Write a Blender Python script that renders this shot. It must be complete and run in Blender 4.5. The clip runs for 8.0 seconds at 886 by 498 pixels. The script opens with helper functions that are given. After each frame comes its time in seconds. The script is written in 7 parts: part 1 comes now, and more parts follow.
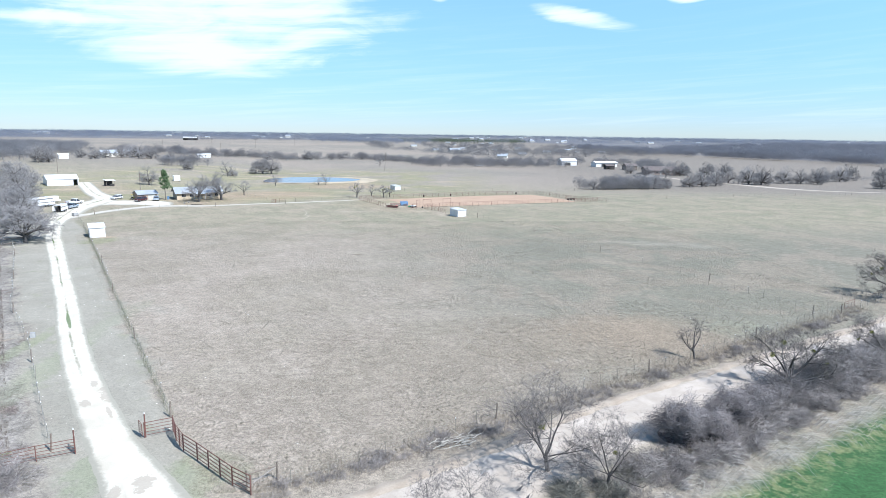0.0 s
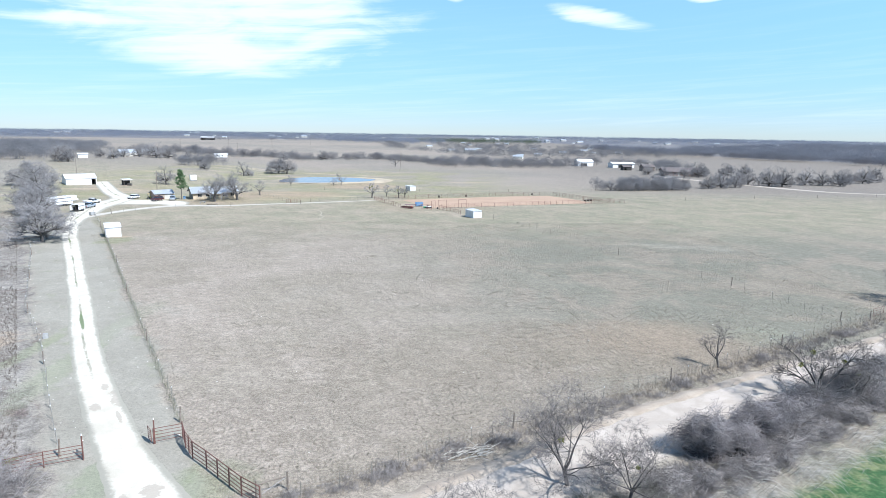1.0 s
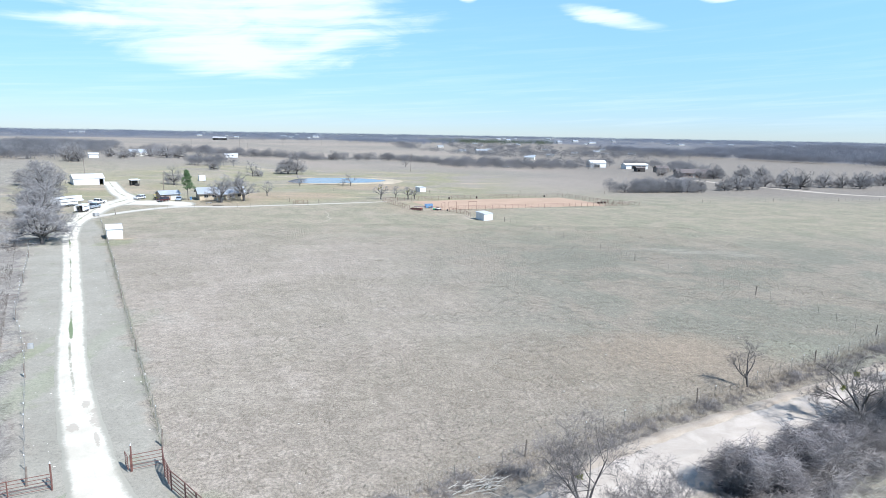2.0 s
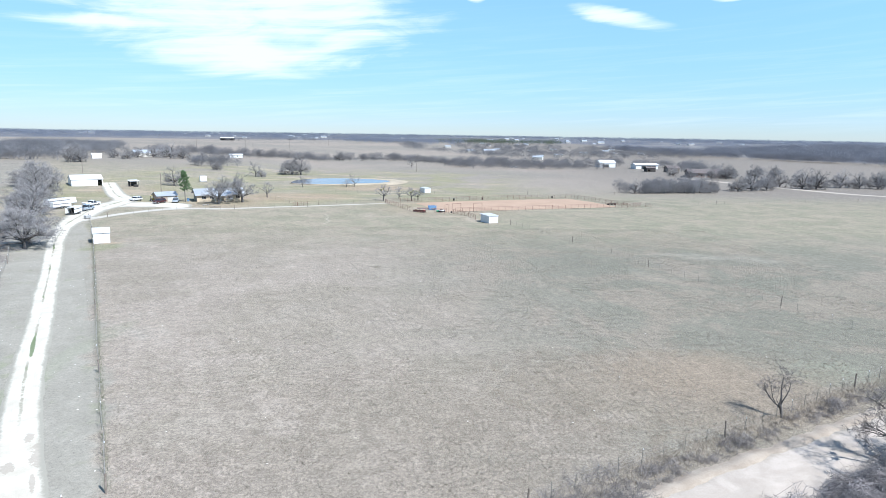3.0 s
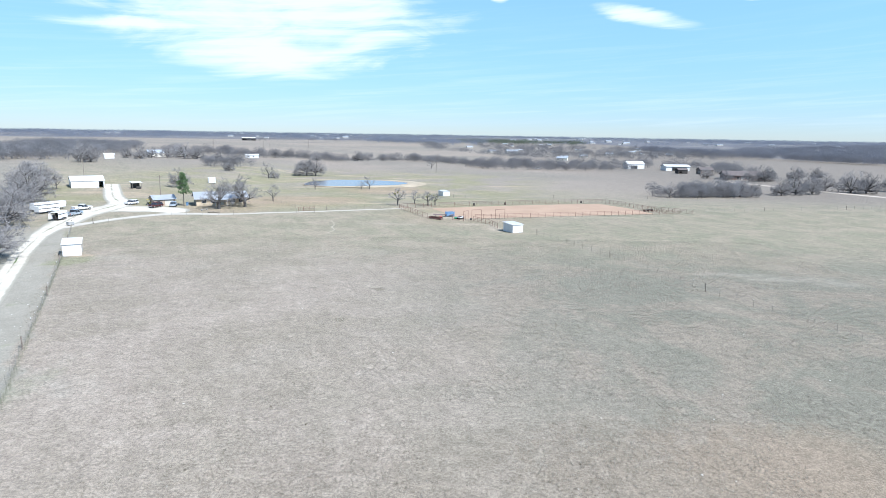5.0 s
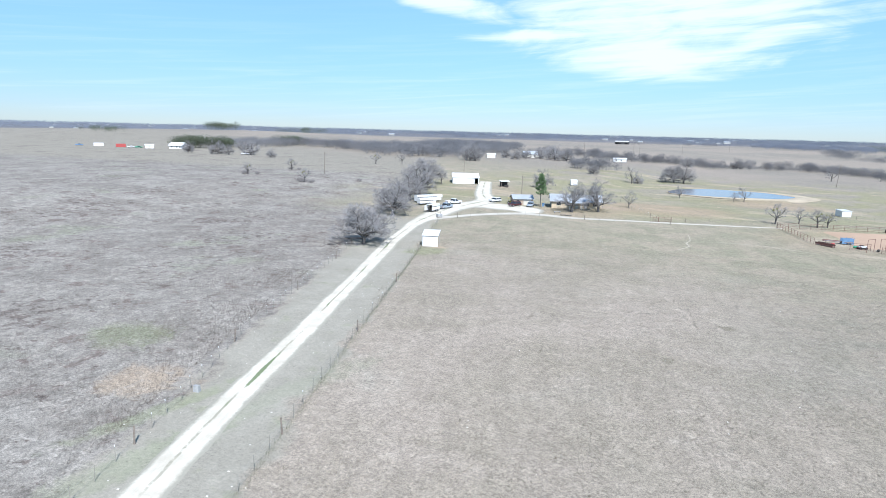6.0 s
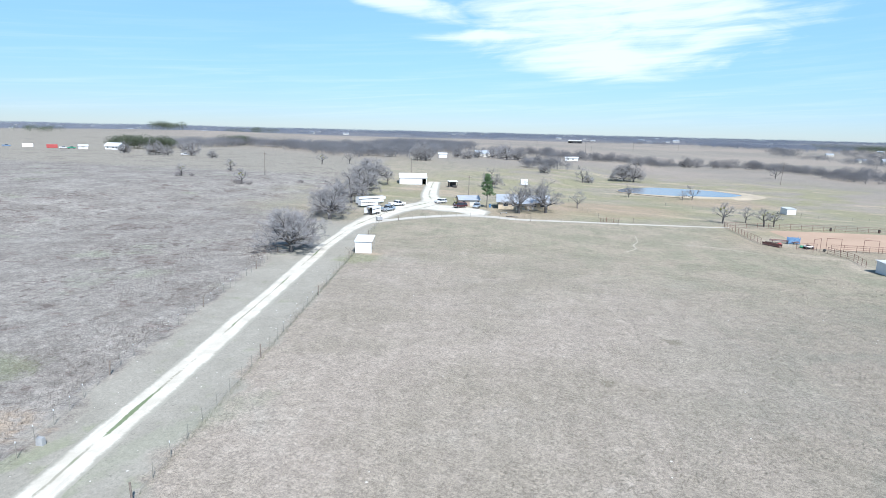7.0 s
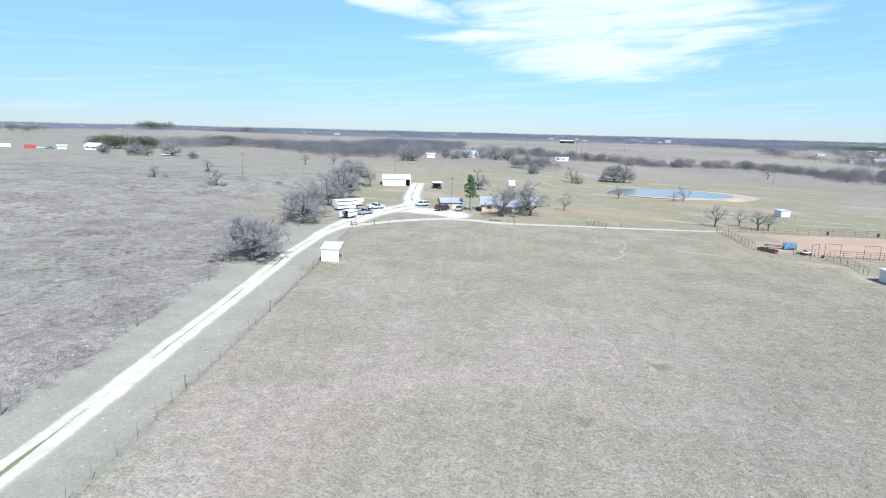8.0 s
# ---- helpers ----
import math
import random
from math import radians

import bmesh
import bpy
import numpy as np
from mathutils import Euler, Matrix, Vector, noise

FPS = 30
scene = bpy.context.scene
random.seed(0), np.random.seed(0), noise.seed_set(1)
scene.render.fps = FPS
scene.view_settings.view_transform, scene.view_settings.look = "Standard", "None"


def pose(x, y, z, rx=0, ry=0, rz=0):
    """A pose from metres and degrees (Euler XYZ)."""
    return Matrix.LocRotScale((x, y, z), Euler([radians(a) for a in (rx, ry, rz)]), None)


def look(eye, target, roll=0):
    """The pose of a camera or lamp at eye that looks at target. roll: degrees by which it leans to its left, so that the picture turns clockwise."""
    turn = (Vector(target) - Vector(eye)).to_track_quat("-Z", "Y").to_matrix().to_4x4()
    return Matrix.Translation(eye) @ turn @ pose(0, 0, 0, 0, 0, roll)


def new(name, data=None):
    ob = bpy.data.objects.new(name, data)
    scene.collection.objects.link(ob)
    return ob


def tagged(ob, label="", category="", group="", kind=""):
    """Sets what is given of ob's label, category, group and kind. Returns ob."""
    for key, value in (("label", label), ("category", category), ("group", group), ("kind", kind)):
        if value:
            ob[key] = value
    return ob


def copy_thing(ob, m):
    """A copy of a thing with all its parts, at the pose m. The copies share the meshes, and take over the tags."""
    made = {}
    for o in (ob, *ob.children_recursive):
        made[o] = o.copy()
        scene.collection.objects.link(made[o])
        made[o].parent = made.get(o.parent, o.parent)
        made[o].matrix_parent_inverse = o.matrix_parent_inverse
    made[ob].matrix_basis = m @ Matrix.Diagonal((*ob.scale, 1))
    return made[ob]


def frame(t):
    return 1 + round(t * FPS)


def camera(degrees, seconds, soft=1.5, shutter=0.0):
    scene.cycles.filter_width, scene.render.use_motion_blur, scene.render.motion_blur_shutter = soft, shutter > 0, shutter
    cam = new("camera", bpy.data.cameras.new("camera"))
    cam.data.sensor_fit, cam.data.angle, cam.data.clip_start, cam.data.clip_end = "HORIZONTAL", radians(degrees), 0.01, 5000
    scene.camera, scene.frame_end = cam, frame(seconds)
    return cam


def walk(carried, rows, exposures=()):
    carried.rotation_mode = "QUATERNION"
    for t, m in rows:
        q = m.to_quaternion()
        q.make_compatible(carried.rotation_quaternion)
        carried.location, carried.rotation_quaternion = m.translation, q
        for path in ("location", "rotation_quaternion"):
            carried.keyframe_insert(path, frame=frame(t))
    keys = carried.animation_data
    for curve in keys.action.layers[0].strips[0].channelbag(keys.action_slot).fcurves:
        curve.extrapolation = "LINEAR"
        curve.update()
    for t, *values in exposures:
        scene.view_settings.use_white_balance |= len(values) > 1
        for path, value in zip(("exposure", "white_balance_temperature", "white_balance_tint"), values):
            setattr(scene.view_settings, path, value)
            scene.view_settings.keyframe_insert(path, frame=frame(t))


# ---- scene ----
cam = camera(70.8, 8.0, soft=0.6)
PATH = [
    (0, (-1.827, -11.457, 25.757), (0.033, 8.113, 22.097), 0.8),
    (0.5, (-1.857, -11.016, 25.757), (-0.247, 8.574, 22.097), 0.8),
    (1, (-1.820, -9.798, 25.791), (-0.430, 9.812, 22.131), 0.9),
    (1.5, (-1.562, -7.700, 25.783), (-0.372, 11.930, 22.133), 0.9),
    (1.7, (-1.449, -6.679, 25.761), (-0.319, 12.951, 22.111), 1.0),
    (2.8, (0.374, 0.947, 25.418), (1.194, 20.597, 21.788), 0.8),
    (3, (0.680, 2.492, 25.422), (1.460, 22.142, 21.772), 0.9),
    (3.5, (1.399, 6.764, 25.420), (2.119, 26.414, 21.770), 0.9),
    (4, (2.111, 11.296, 25.403), (2.771, 30.946, 21.753), 0.9),
    (4.2, (2.386, 13.183, 25.371), (3.026, 32.843, 21.711), 0.9),
    (5.3, (2.254, 25.181, 24.881), (1.474, 44.831, 21.231), 1.0),
    (5.4, (2.145, 26.203, 24.874), (-0.345, 45.703, 21.204), 1.1),
    (5.5, (2.127, 27.284, 24.877), (-3.163, 46.224, 21.237), 1.4),
    (5.6, (2.356, 28.488, 24.881), (-5.784, 46.378, 21.141), 1.2),
    (5.7, (2.737, 29.786, 24.881), (-7.043, 46.826, 21.121), 1.5),
    (5.8, (3.062, 31.057, 24.856), (-7.278, 47.757, 21.086), 1.4),
    (5.9, (3.215, 32.256, 24.828), (-7.345, 48.816, 21.048), 1.5),
    (6, (3.244, 33.380, 24.799), (-7.356, 49.920, 21.029), 1.5),
    (6.5, (3.009, 38.367, 24.662), (-6.641, 55.477, 20.902), 1.4),
    (7, (2.505, 43.284, 24.561), (-6.945, 60.514, 20.811), 1.4),
    (7.5, (2.002, 48.123, 24.454), (-7.368, 65.393, 20.714), 1.4),
    (8, (1.437, 52.883, 24.417), (-7.813, 70.213, 20.677), 1.4),
]
EXPOSURE, SKY_STRENGTH = 0.95, 0.10
walk(cam, [(t, look(e, g, r)) for t, e, g, r in PATH], [(0.0, EXPOSURE + 0.03, 6000, 10), (3.0, EXPOSURE + 0.01, 6000, 10), (5.4, EXPOSURE + 0.01, 6000, 10), (6.3, EXPOSURE - 0.05, 6000, 10), (8.0, EXPOSURE - 0.06, 6000, 10)])


# ---- sky, sun, exposure ----
SUN_FROM = Vector((0.743, -0.669, 0.0))
SUN_EL = radians(48)
U = 1.28  # metres to one unit of the site plan, in which all places below are given


def mk(nt, kind, links=None, **props):
    """One shader node; links: input name or index to value or socket."""
    n = nt.nodes.new(kind)
    for k, v in props.items():
        setattr(n, k, v)
    for k, v in (links or {}).items():
        if isinstance(v, bpy.types.NodeSocket):
            nt.links.new(v, n.inputs[k])
        else:
            n.inputs[k].default_value = v
    return n


def mth(nt, op, a, b=0.0, c=0.0, clamp=False):
    return mk(nt, "ShaderNodeMath", {0: a, 1: b, 2: c}, operation=op, use_clamp=clamp).outputs[0]


def mixc(nt, f, a, b):
    n = mk(nt, "ShaderNodeMix", {0: f, 6: a, 7: b}, data_type="RGBA")
    return n.outputs[2]


def noise_of(nt, vec, scale, detail=4.0, rough=0.55, dist=0.0):
    return mk(nt, "ShaderNodeTexNoise", {"Vector": vec, "Scale": scale, "Detail": detail, "Roughness": rough, "Distortion": dist}).outputs[0]


def ramp(nt, f, lo, hi):
    return mk(nt, "ShaderNodeMapRange", {0: f, 1: lo, 2: hi, 3: 0.0, 4: 1.0}, interpolation_type="SMOOTHSTEP").outputs[0]


def build_world():
    w = bpy.data.worlds.new("sky")
    w.use_nodes = True
    nt = w.node_tree
    nt.nodes.clear()
    sky = mk(nt, "ShaderNodeTexSky", sky_type="NISHITA", sun_disc=False)
    sky.sun_elevation, sky.sun_rotation = SUN_EL, math.atan2(SUN_FROM.x, SUN_FROM.y)
    sky.air_density, sky.dust_density, sky.ozone_density = 1.0, 0.0, 2.5
    way = mk(nt, "ShaderNodeTexCoord").outputs["Generated"]
    sep = mk(nt, "ShaderNodeSeparateXYZ", {0: way})
    az = mth(nt, "MULTIPLY", mth(nt, "ARCTAN2", sep.outputs[0], sep.outputs[1]), 57.2958)
    el = mth(nt, "MULTIPLY", mth(nt, "ARCSINE", sep.outputs[2]), 57.2958)

    def patch(a0, e0, ra, re, tilt=0.0):
        da, de = mth(nt, "SUBTRACT", az, a0), mth(nt, "SUBTRACT", el, e0)
        de = mth(nt, "MULTIPLY_ADD", da, -tilt, de)
        q = mth(nt, "ADD", mth(nt, "POWER", mth(nt, "ABSOLUTE", mth(nt, "DIVIDE", da, ra)), 2.0), mth(nt, "POWER", mth(nt, "ABSOLUTE", mth(nt, "DIVIDE", de, re)), 2.0))
        return mth(nt, "SUBTRACT", 1.0, q)

    flat = mk(nt, "ShaderNodeCombineXYZ", {0: mth(nt, "MULTIPLY", az, 0.12), 1: mth(nt, "MULTIPLY_ADD", az, -0.03, mth(nt, "MULTIPLY", el, 0.5)), 2: 0.0}).outputs[0]
    n1 = noise_of(nt, flat, 1.0, 8.0, 0.58, 0.7)
    n2 = noise_of(nt, mk(nt, "ShaderNodeVectorMath", {0: flat, 1: (0.4, 2.4, 1.0)}, operation="MULTIPLY").outputs[0], 1.5, 7.0, 0.62, 0.5)
    big = patch(-13.5, 9.8, 16.0, 5.0, 0.04)
    for other in (patch(-15.5, 6.6, 11.0, 2.6, 0.0), patch(-24.5, 8.2, 8.0, 0.7, 0.03), patch(-32.5, 10.5, 7.0, 1.25, -0.2), patch(17.2, 9.7, 5.2, 0.85, -0.2), patch(25.5, 11.0, 1.6, 0.45), patch(4.8, 11.6, 1.0, 0.6)):
        big = mth(nt, "MAXIMUM", big, other)
    big = mth(nt, "MAXIMUM", big, -0.8)
    dens = ramp(nt, mth(nt, "MULTIPLY_ADD", big, 0.42, mth(nt, "MULTIPLY_ADD", n1, 0.95, mth(nt, "MULTIPLY", n2, 0.5))), 0.70, 1.20)
    veil = ramp(nt, n2, 0.42, 0.8)
    low = mk(nt, "ShaderNodeMapRange", {0: el, 1: 9.0, 2: 1.0, 3: 0.0, 4: 0.45}).outputs[0]
    thin = mth(nt, "MULTIPLY", veil, mth(nt, "MULTIPLY_ADD", low, 0.55, 0.05))
    dens = mth(nt, "MAXIMUM", mth(nt, "MULTIPLY", dens, 0.88), thin)
    dens = mth(nt, "MULTIPLY", dens, ramp(nt, el, 0.0, 2.0))
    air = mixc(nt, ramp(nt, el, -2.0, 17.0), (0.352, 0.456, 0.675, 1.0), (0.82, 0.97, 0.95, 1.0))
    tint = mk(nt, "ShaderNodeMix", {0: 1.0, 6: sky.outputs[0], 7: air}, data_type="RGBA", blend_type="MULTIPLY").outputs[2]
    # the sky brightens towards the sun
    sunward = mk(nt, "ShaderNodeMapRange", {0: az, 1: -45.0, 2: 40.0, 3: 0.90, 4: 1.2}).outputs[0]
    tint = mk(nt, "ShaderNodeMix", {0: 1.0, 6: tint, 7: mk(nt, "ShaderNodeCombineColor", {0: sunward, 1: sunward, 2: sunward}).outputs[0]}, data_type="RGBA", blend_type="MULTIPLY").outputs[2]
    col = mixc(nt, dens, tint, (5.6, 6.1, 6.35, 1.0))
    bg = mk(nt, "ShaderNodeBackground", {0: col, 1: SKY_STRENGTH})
    out = mk(nt, "ShaderNodeOutputWorld", {0: bg.outputs[0]})
    scene.world = w


build_world()
sun = new("sun", bpy.data.lights.new("sun", "SUN"))
sun.data.energy, sun.data.angle, sun.data.color = 4.2, radians(0.55), (1.0, 0.97, 0.93)
sun.matrix_world = look((0, 0, 60), Vector((0, 0, 60)) - (SUN_FROM * math.cos(SUN_EL) + Vector((0, 0, math.sin(SUN_EL)))))


# ---- materials ----
def rgb(c):
    return (*c, 1.0)


def surf(name, c1, c2, scale=2.0, rough=0.7, metal=0.0, bump=0.15, fine=30.0, c3=None, wear=0.62, spec=0.4, sheer=0.0):
    """A weathered surface: two tones in soft blotches, a fine grain, sparse worn spots of a third tone, and relief."""
    m = bpy.data.materials.new(name)
    m.use_nodes = True
    nt = m.node_tree
    nt.nodes.clear()
    pos = mk(nt, "ShaderNodeNewGeometry").outputs["Position"]
    a = noise_of(nt, pos, scale, 5.0)
    b = noise_of(nt, pos, fine, 3.0, 0.6)
    col = mixc(nt, ramp(nt, mth(nt, "MULTIPLY_ADD", b, 0.4, mth(nt, "MULTIPLY", a, 0.7)), 0.35, 0.75), rgb(c1), rgb(c2))
    if c3:
        w = noise_of(nt, pos, scale * 2.7, 6.0, 0.65, 0.5)
        col = mixc(nt, ramp(nt, w, wear, wear + 0.1), col, rgb(c3))
    rg = mk(nt, "ShaderNodeMapRange", {0: a, 1: 0.2, 2: 0.8, 3: max(0.02, rough - 0.1), 4: min(1.0, rough + 0.1)}).outputs[0]
    bs = mk(nt, "ShaderNodeBsdfPrincipled", {"Base Color": col, "Roughness": rg, "Metallic": metal, "Specular IOR Level": spec})
    if bump:
        nrm = mk(nt, "ShaderNodeBump", {"Strength": bump, "Distance": 0.02, "Height": b}).outputs[0]
        nt.links.new(nrm, bs.inputs["Normal"])
    out = bs.outputs[0]
    if sheer:
        # sprays of fine twigs let light through
        own = mk(nt, "ShaderNodeVectorMath", {0: mk(nt, "ShaderNodeNewGeometry").outputs["Normal"], 1: (0.5, 0.5, 0.5)}, operation="MULTIPLY").outputs[0]
        up = mk(nt, "ShaderNodeVectorMath", {0: own, 1: (0.3, -0.27, 0.7)}, operation="ADD").outputs[0]
        nt.links.new(mk(nt, "ShaderNodeVectorMath", {0: up}, operation="NORMALIZE").outputs[0], bs.inputs["Normal"])
        out = mk(nt, "ShaderNodeMixShader", {0: sheer, 1: out, 2: mk(nt, "ShaderNodeBsdfTranslucent", {0: col}).outputs[0]}).outputs[0]
    mk(nt, "ShaderNodeOutputMaterial", {0: out})
    return m


def side_of(nt, sx, sy, ax, ay, bx, by, soft):
    """0 right of the line a-b, 1 left of it, with a soft edge in metres."""
    dx, dy = bx - ax, by - ay
    le = math.hypot(dx, dy)
    d = mth(nt, "ADD", mth(nt, "MULTIPLY", mth(nt, "SUBTRACT", sx, ax), -dy / le), mth(nt, "MULTIPLY", mth(nt, "SUBTRACT", sy, ay), dx / le))
    return ramp(nt, d, -soft, soft)


def ground_material():
    """Dry winter grass: grazed pasture, rough field west of the lane, crop south of the road, farther fields, bare soil."""
    m = bpy.data.materials.new("winter_grass")
    m.use_nodes = True
    nt = m.node_tree
    nt.nodes.clear()
    pos = mk(nt, "ShaderNodeNewGeometry").outputs["Position"]
    plan = mk(nt, "ShaderNodeVectorMath", {0: pos, 1: (1 / U, 1 / U, 1.0)}, operation="MULTIPLY").outputs[0]
    sp = mk(nt, "ShaderNodeSeparateXYZ", {0: plan})
    big = noise_of(nt, pos, 0.022, 5.0, 0.55, 0.8)
    mid = noise_of(nt, pos, 0.12, 6.0, 0.6, 0.6)
    tuft = noise_of(nt, pos, 3.6, 5.0, 0.8, 0.15)
    fine = noise_of(nt, pos, 10.0, 4.0, 0.85, 0.0)
    clod = noise_of(nt, pos, 0.9, 4.0, 0.7, 0.3)
    # bunches a stride across, and faint lines left by mowing
    bunch = noise_of(nt, pos, 0.42, 6.0, 0.72, 1.2)
    turned = mk(nt, "ShaderNodeVectorRotate", {"Vector": pos, "Angle": radians(-24.0)}, rotation_type="Z_AXIS").outputs[0]
    rows = noise_of(nt, mk(nt, "ShaderNodeVectorMath", {0: turned, 1: (0.55, 0.035, 1.0)}, operation="MULTIPLY").outputs[0], 1.0, 4.0, 0.65, 0.6)
    wob = mth(nt, "MULTIPLY", mth(nt, "SUBTRACT", mid, 0.5), 5.0)
    sx, sy = mth(nt, "ADD", sp.outputs[0], wob), mth(nt, "ADD", sp.outputs[1], wob)
    # pasture: straw and grey-green
    g1 = mixc(nt, ramp(nt, mth(nt, "MULTIPLY_ADD", mid, 0.45, mth(nt, "MULTIPLY", big, 0.6)), 0.42, 0.64), rgb((0.332, 0.285, 0.233)), rgb((0.284, 0.247, 0.195)))
    g1 = mixc(nt, mth(nt, "MULTIPLY", ramp(nt, noise_of(nt, pos, 0.045, 5.0, 0.6, 0.4), 0.56, 0.72), 0.75), g1, rgb((0.340, 0.308, 0.256)))
    # paler straw where the bunches stand thick
    g1 = mixc(nt, mth(nt, "MULTIPLY", ramp(nt, bunch, 0.50, 0.66), 0.1), g1, rgb((0.435, 0.388, 0.318)))
    # the east: smooth grey-green turf broken by rough straw
    rough = ramp(nt, mth(nt, "MULTIPLY_ADD", bunch, 0.3, mth(nt, "MULTIPLY", noise_of(nt, pos, 0.05, 5.0, 0.62, 0.9), 0.85)), 0.52, 0.64)
    east = mixc(nt, rough, mixc(nt, mid, rgb((0.200, 0.189, 0.148)), rgb((0.180, 0.177, 0.135))), mixc(nt, mid, rgb((0.254, 0.220, 0.171)), rgb((0.228, 0.201, 0.156))))
    g1 = mixc(nt, mth(nt, "MULTIPLY", ramp(nt, mth(nt, "ADD", sx, mth(nt, "MULTIPLY", sy, 0.15)), -4.0, 40.0), 0.88), g1, east)
    # greener strip near the yard
    g1 = mixc(nt, mth(nt, "MULTIPLY", ramp(nt, sp.outputs[1], 95.0, 140.0), 0.78), g1, mixc(nt, ramp(nt, mid, 0.35, 0.65), rgb((0.325, 0.278, 0.205)), rgb((0.243, 0.231, 0.158))))
    # rough field west of the lane
    wst = side_of(nt, sx, sy, -21.5, 26.0, -61.5, 95.5, 0.8)
    g2 = mixc(nt, ramp(nt, mid, 0.36, 0.66), rgb((0.240, 0.217, 0.188)), rgb((0.318, 0.292, 0.255)))
    g2 = mixc(nt, mth(nt, "MULTIPLY", ramp(nt, noise_of(nt, pos, 0.17, 6.0, 0.75, 0.6), 0.55, 0.64), 0.7), g2, rgb((0.152, 0.112, 0.098)))
    g2 = mixc(nt, mth(nt, "MULTIPLY", ramp(nt, noise_of(nt, pos, 0.06, 4.0), 0.57, 0.70), 0.45), g2, rgb((0.215, 0.235, 0.15)))
    far_w = ramp(nt, mth(nt, "ADD", sy, mth(nt, "MULTIPLY", sx, -0.25)), 235.0, 262.0)
    g2 = mixc(nt, far_w, g2, mixc(nt, mid, rgb((0.315, 0.280, 0.228)), rgb((0.270, 0.250, 0.202))))
    clumps = ramp(nt, mth(nt, "MULTIPLY_ADD", noise_of(nt, pos, 0.55, 4.0, 0.7, 0.4), 0.7, mth(nt, "MULTIPLY", noise_of(nt, pos, 0.05, 4.0, 0.6), 0.5)), 0.66, 0.72)
    g2 = mixc(nt, mth(nt, "MULTIPLY", clumps, 0.75), g2, rgb((0.125, 0.098, 0.086)))
    tussock = mk(nt, "ShaderNodeMapRange", {0: noise_of(nt, pos, 0.8, 7.0, 0.82, 0.6), 1: 0.36, 2: 0.64, 3: 0.68, 4: 1.22}).outputs[0]
    g2 = mk(nt, "ShaderNodeMix", {0: 1.0, 6: g2, 7: mk(nt, "ShaderNodeCombineColor", {0: tussock, 1: tussock, 2: tussock}).outputs[0]}, data_type="RGBA", blend_type="MULTIPLY").outputs[2]
    wst = mth(nt, "MULTIPLY", wst, mth(nt, "SUBTRACT", 1.0, mth(nt, "MULTIPLY", ramp(nt, sy, 132.0, 150.0), ramp(nt, sx, -128.0, -100.0))))
    col = mixc(nt, wst, g1, g2)
    # mown strip between the lane's two fences
    lane = mth(nt, "MULTIPLY", side_of(nt, sx, sy, -16.6, 34.0, -72.6, 142.0, 0.6), mth(nt, "SUBTRACT", 1.0, wst))
    lane = mth(nt, "MULTIPLY", lane, mth(nt, "SUBTRACT", 1.0, ramp(nt, sy, 128.0, 146.0)))
    lane = mth(nt, "MULTIPLY", lane, side_of(nt, sx, sy, -30.0, 5.5, 46.0, 46.2, 0.5))
    g3 = mixc(nt, ramp(nt, mid, 0.35, 0.65), rgb((0.278, 0.258, 0.212)), rgb((0.315, 0.292, 0.242)))
    g3 = mixc(nt, mth(nt, "MULTIPLY", ramp(nt, noise_of(nt, pos, 0.3, 4.0), 0.58, 0.72), 0.45), g3, rgb((0.225, 0.235, 0.148)))
    col = mixc(nt, lane, col, g3)
    # farther fields, tan and grey
    fld = mixc(nt, ramp(nt, noise_of(nt, pos, 0.006, 3.0, 0.5, 0.3), 0.42, 0.6), rgb((0.300, 0.258, 0.212)), rgb((0.250, 0.224, 0.186)))
    dist = mk(nt, "ShaderNodeVectorMath", {0: pos}, operation="LENGTH").outputs["Value"]
    fld = mixc(nt, mth(nt, "MULTIPLY", ramp(nt, sx, 50.0, 140.0), 0.8), fld, mixc(nt, big, rgb((0.226, 0.196, 0.164)), rgb((0.194, 0.173, 0.146))))
    col = mixc(nt, ramp(nt, mth(nt, "ADD", sy, mth(nt, "MULTIPLY", sx, 0.35)), 205.0, 330.0), col, fld)
    scrub = mixc(nt, ramp(nt, noise_of(nt, pos, 0.003, 5.0, 0.65), 0.5, 0.62), rgb((0.15, 0.15, 0.16)), rgb((0.25, 0.235, 0.215)))
    col = mixc(nt, ramp(nt, mth(nt, "MULTIPLY_ADD", noise_of(nt, pos, 0.004, 4.0, 0.6, 0.3), 500.0, dist), 2000.0, 2300.0), col, scrub)
    wood_floor = mth(nt, "MAXIMUM", side_of(nt, sx, sy, 620.0, 330.0, 400.0, 700.0, 25.0), 0.0)
    wood_floor = mth(nt, "MULTIPLY", mth(nt, "SUBTRACT", 1.0, wood_floor), ramp(nt, sx, 330.0, 420.0))
    col = mixc(nt, wood_floor, col, scrub)
    # crop south of the county road
    crop = mth(nt, "MULTIPLY", side_of(nt, sx, sy, 36.0, 31.6, 18.6, 21.9, 0.9), ramp(nt, sx, 9.0, 14.0))
    cg = mixc(nt, mid, rgb((0.034, 0.10, 0.036)), rgb((0.066, 0.138, 0.056)))
    cg = mixc(nt, mth(nt, "MULTIPLY", ramp(nt, noise_of(nt, pos, 0.55, 5.0, 0.75, 0.4), 0.60, 0.70), 0.6), cg, rgb((0.30, 0.29, 0.20)))
    olive = side_of(nt, sx, sy, 36.0, 29.4, 18.6, 19.7, 1.3)
    cg = mixc(nt, mth(nt, "MULTIPLY", mth(nt, "SUBTRACT", 1.0, olive), ramp(nt, clod, 0.4, 0.6)), cg, rgb((0.165, 0.185, 0.09)))
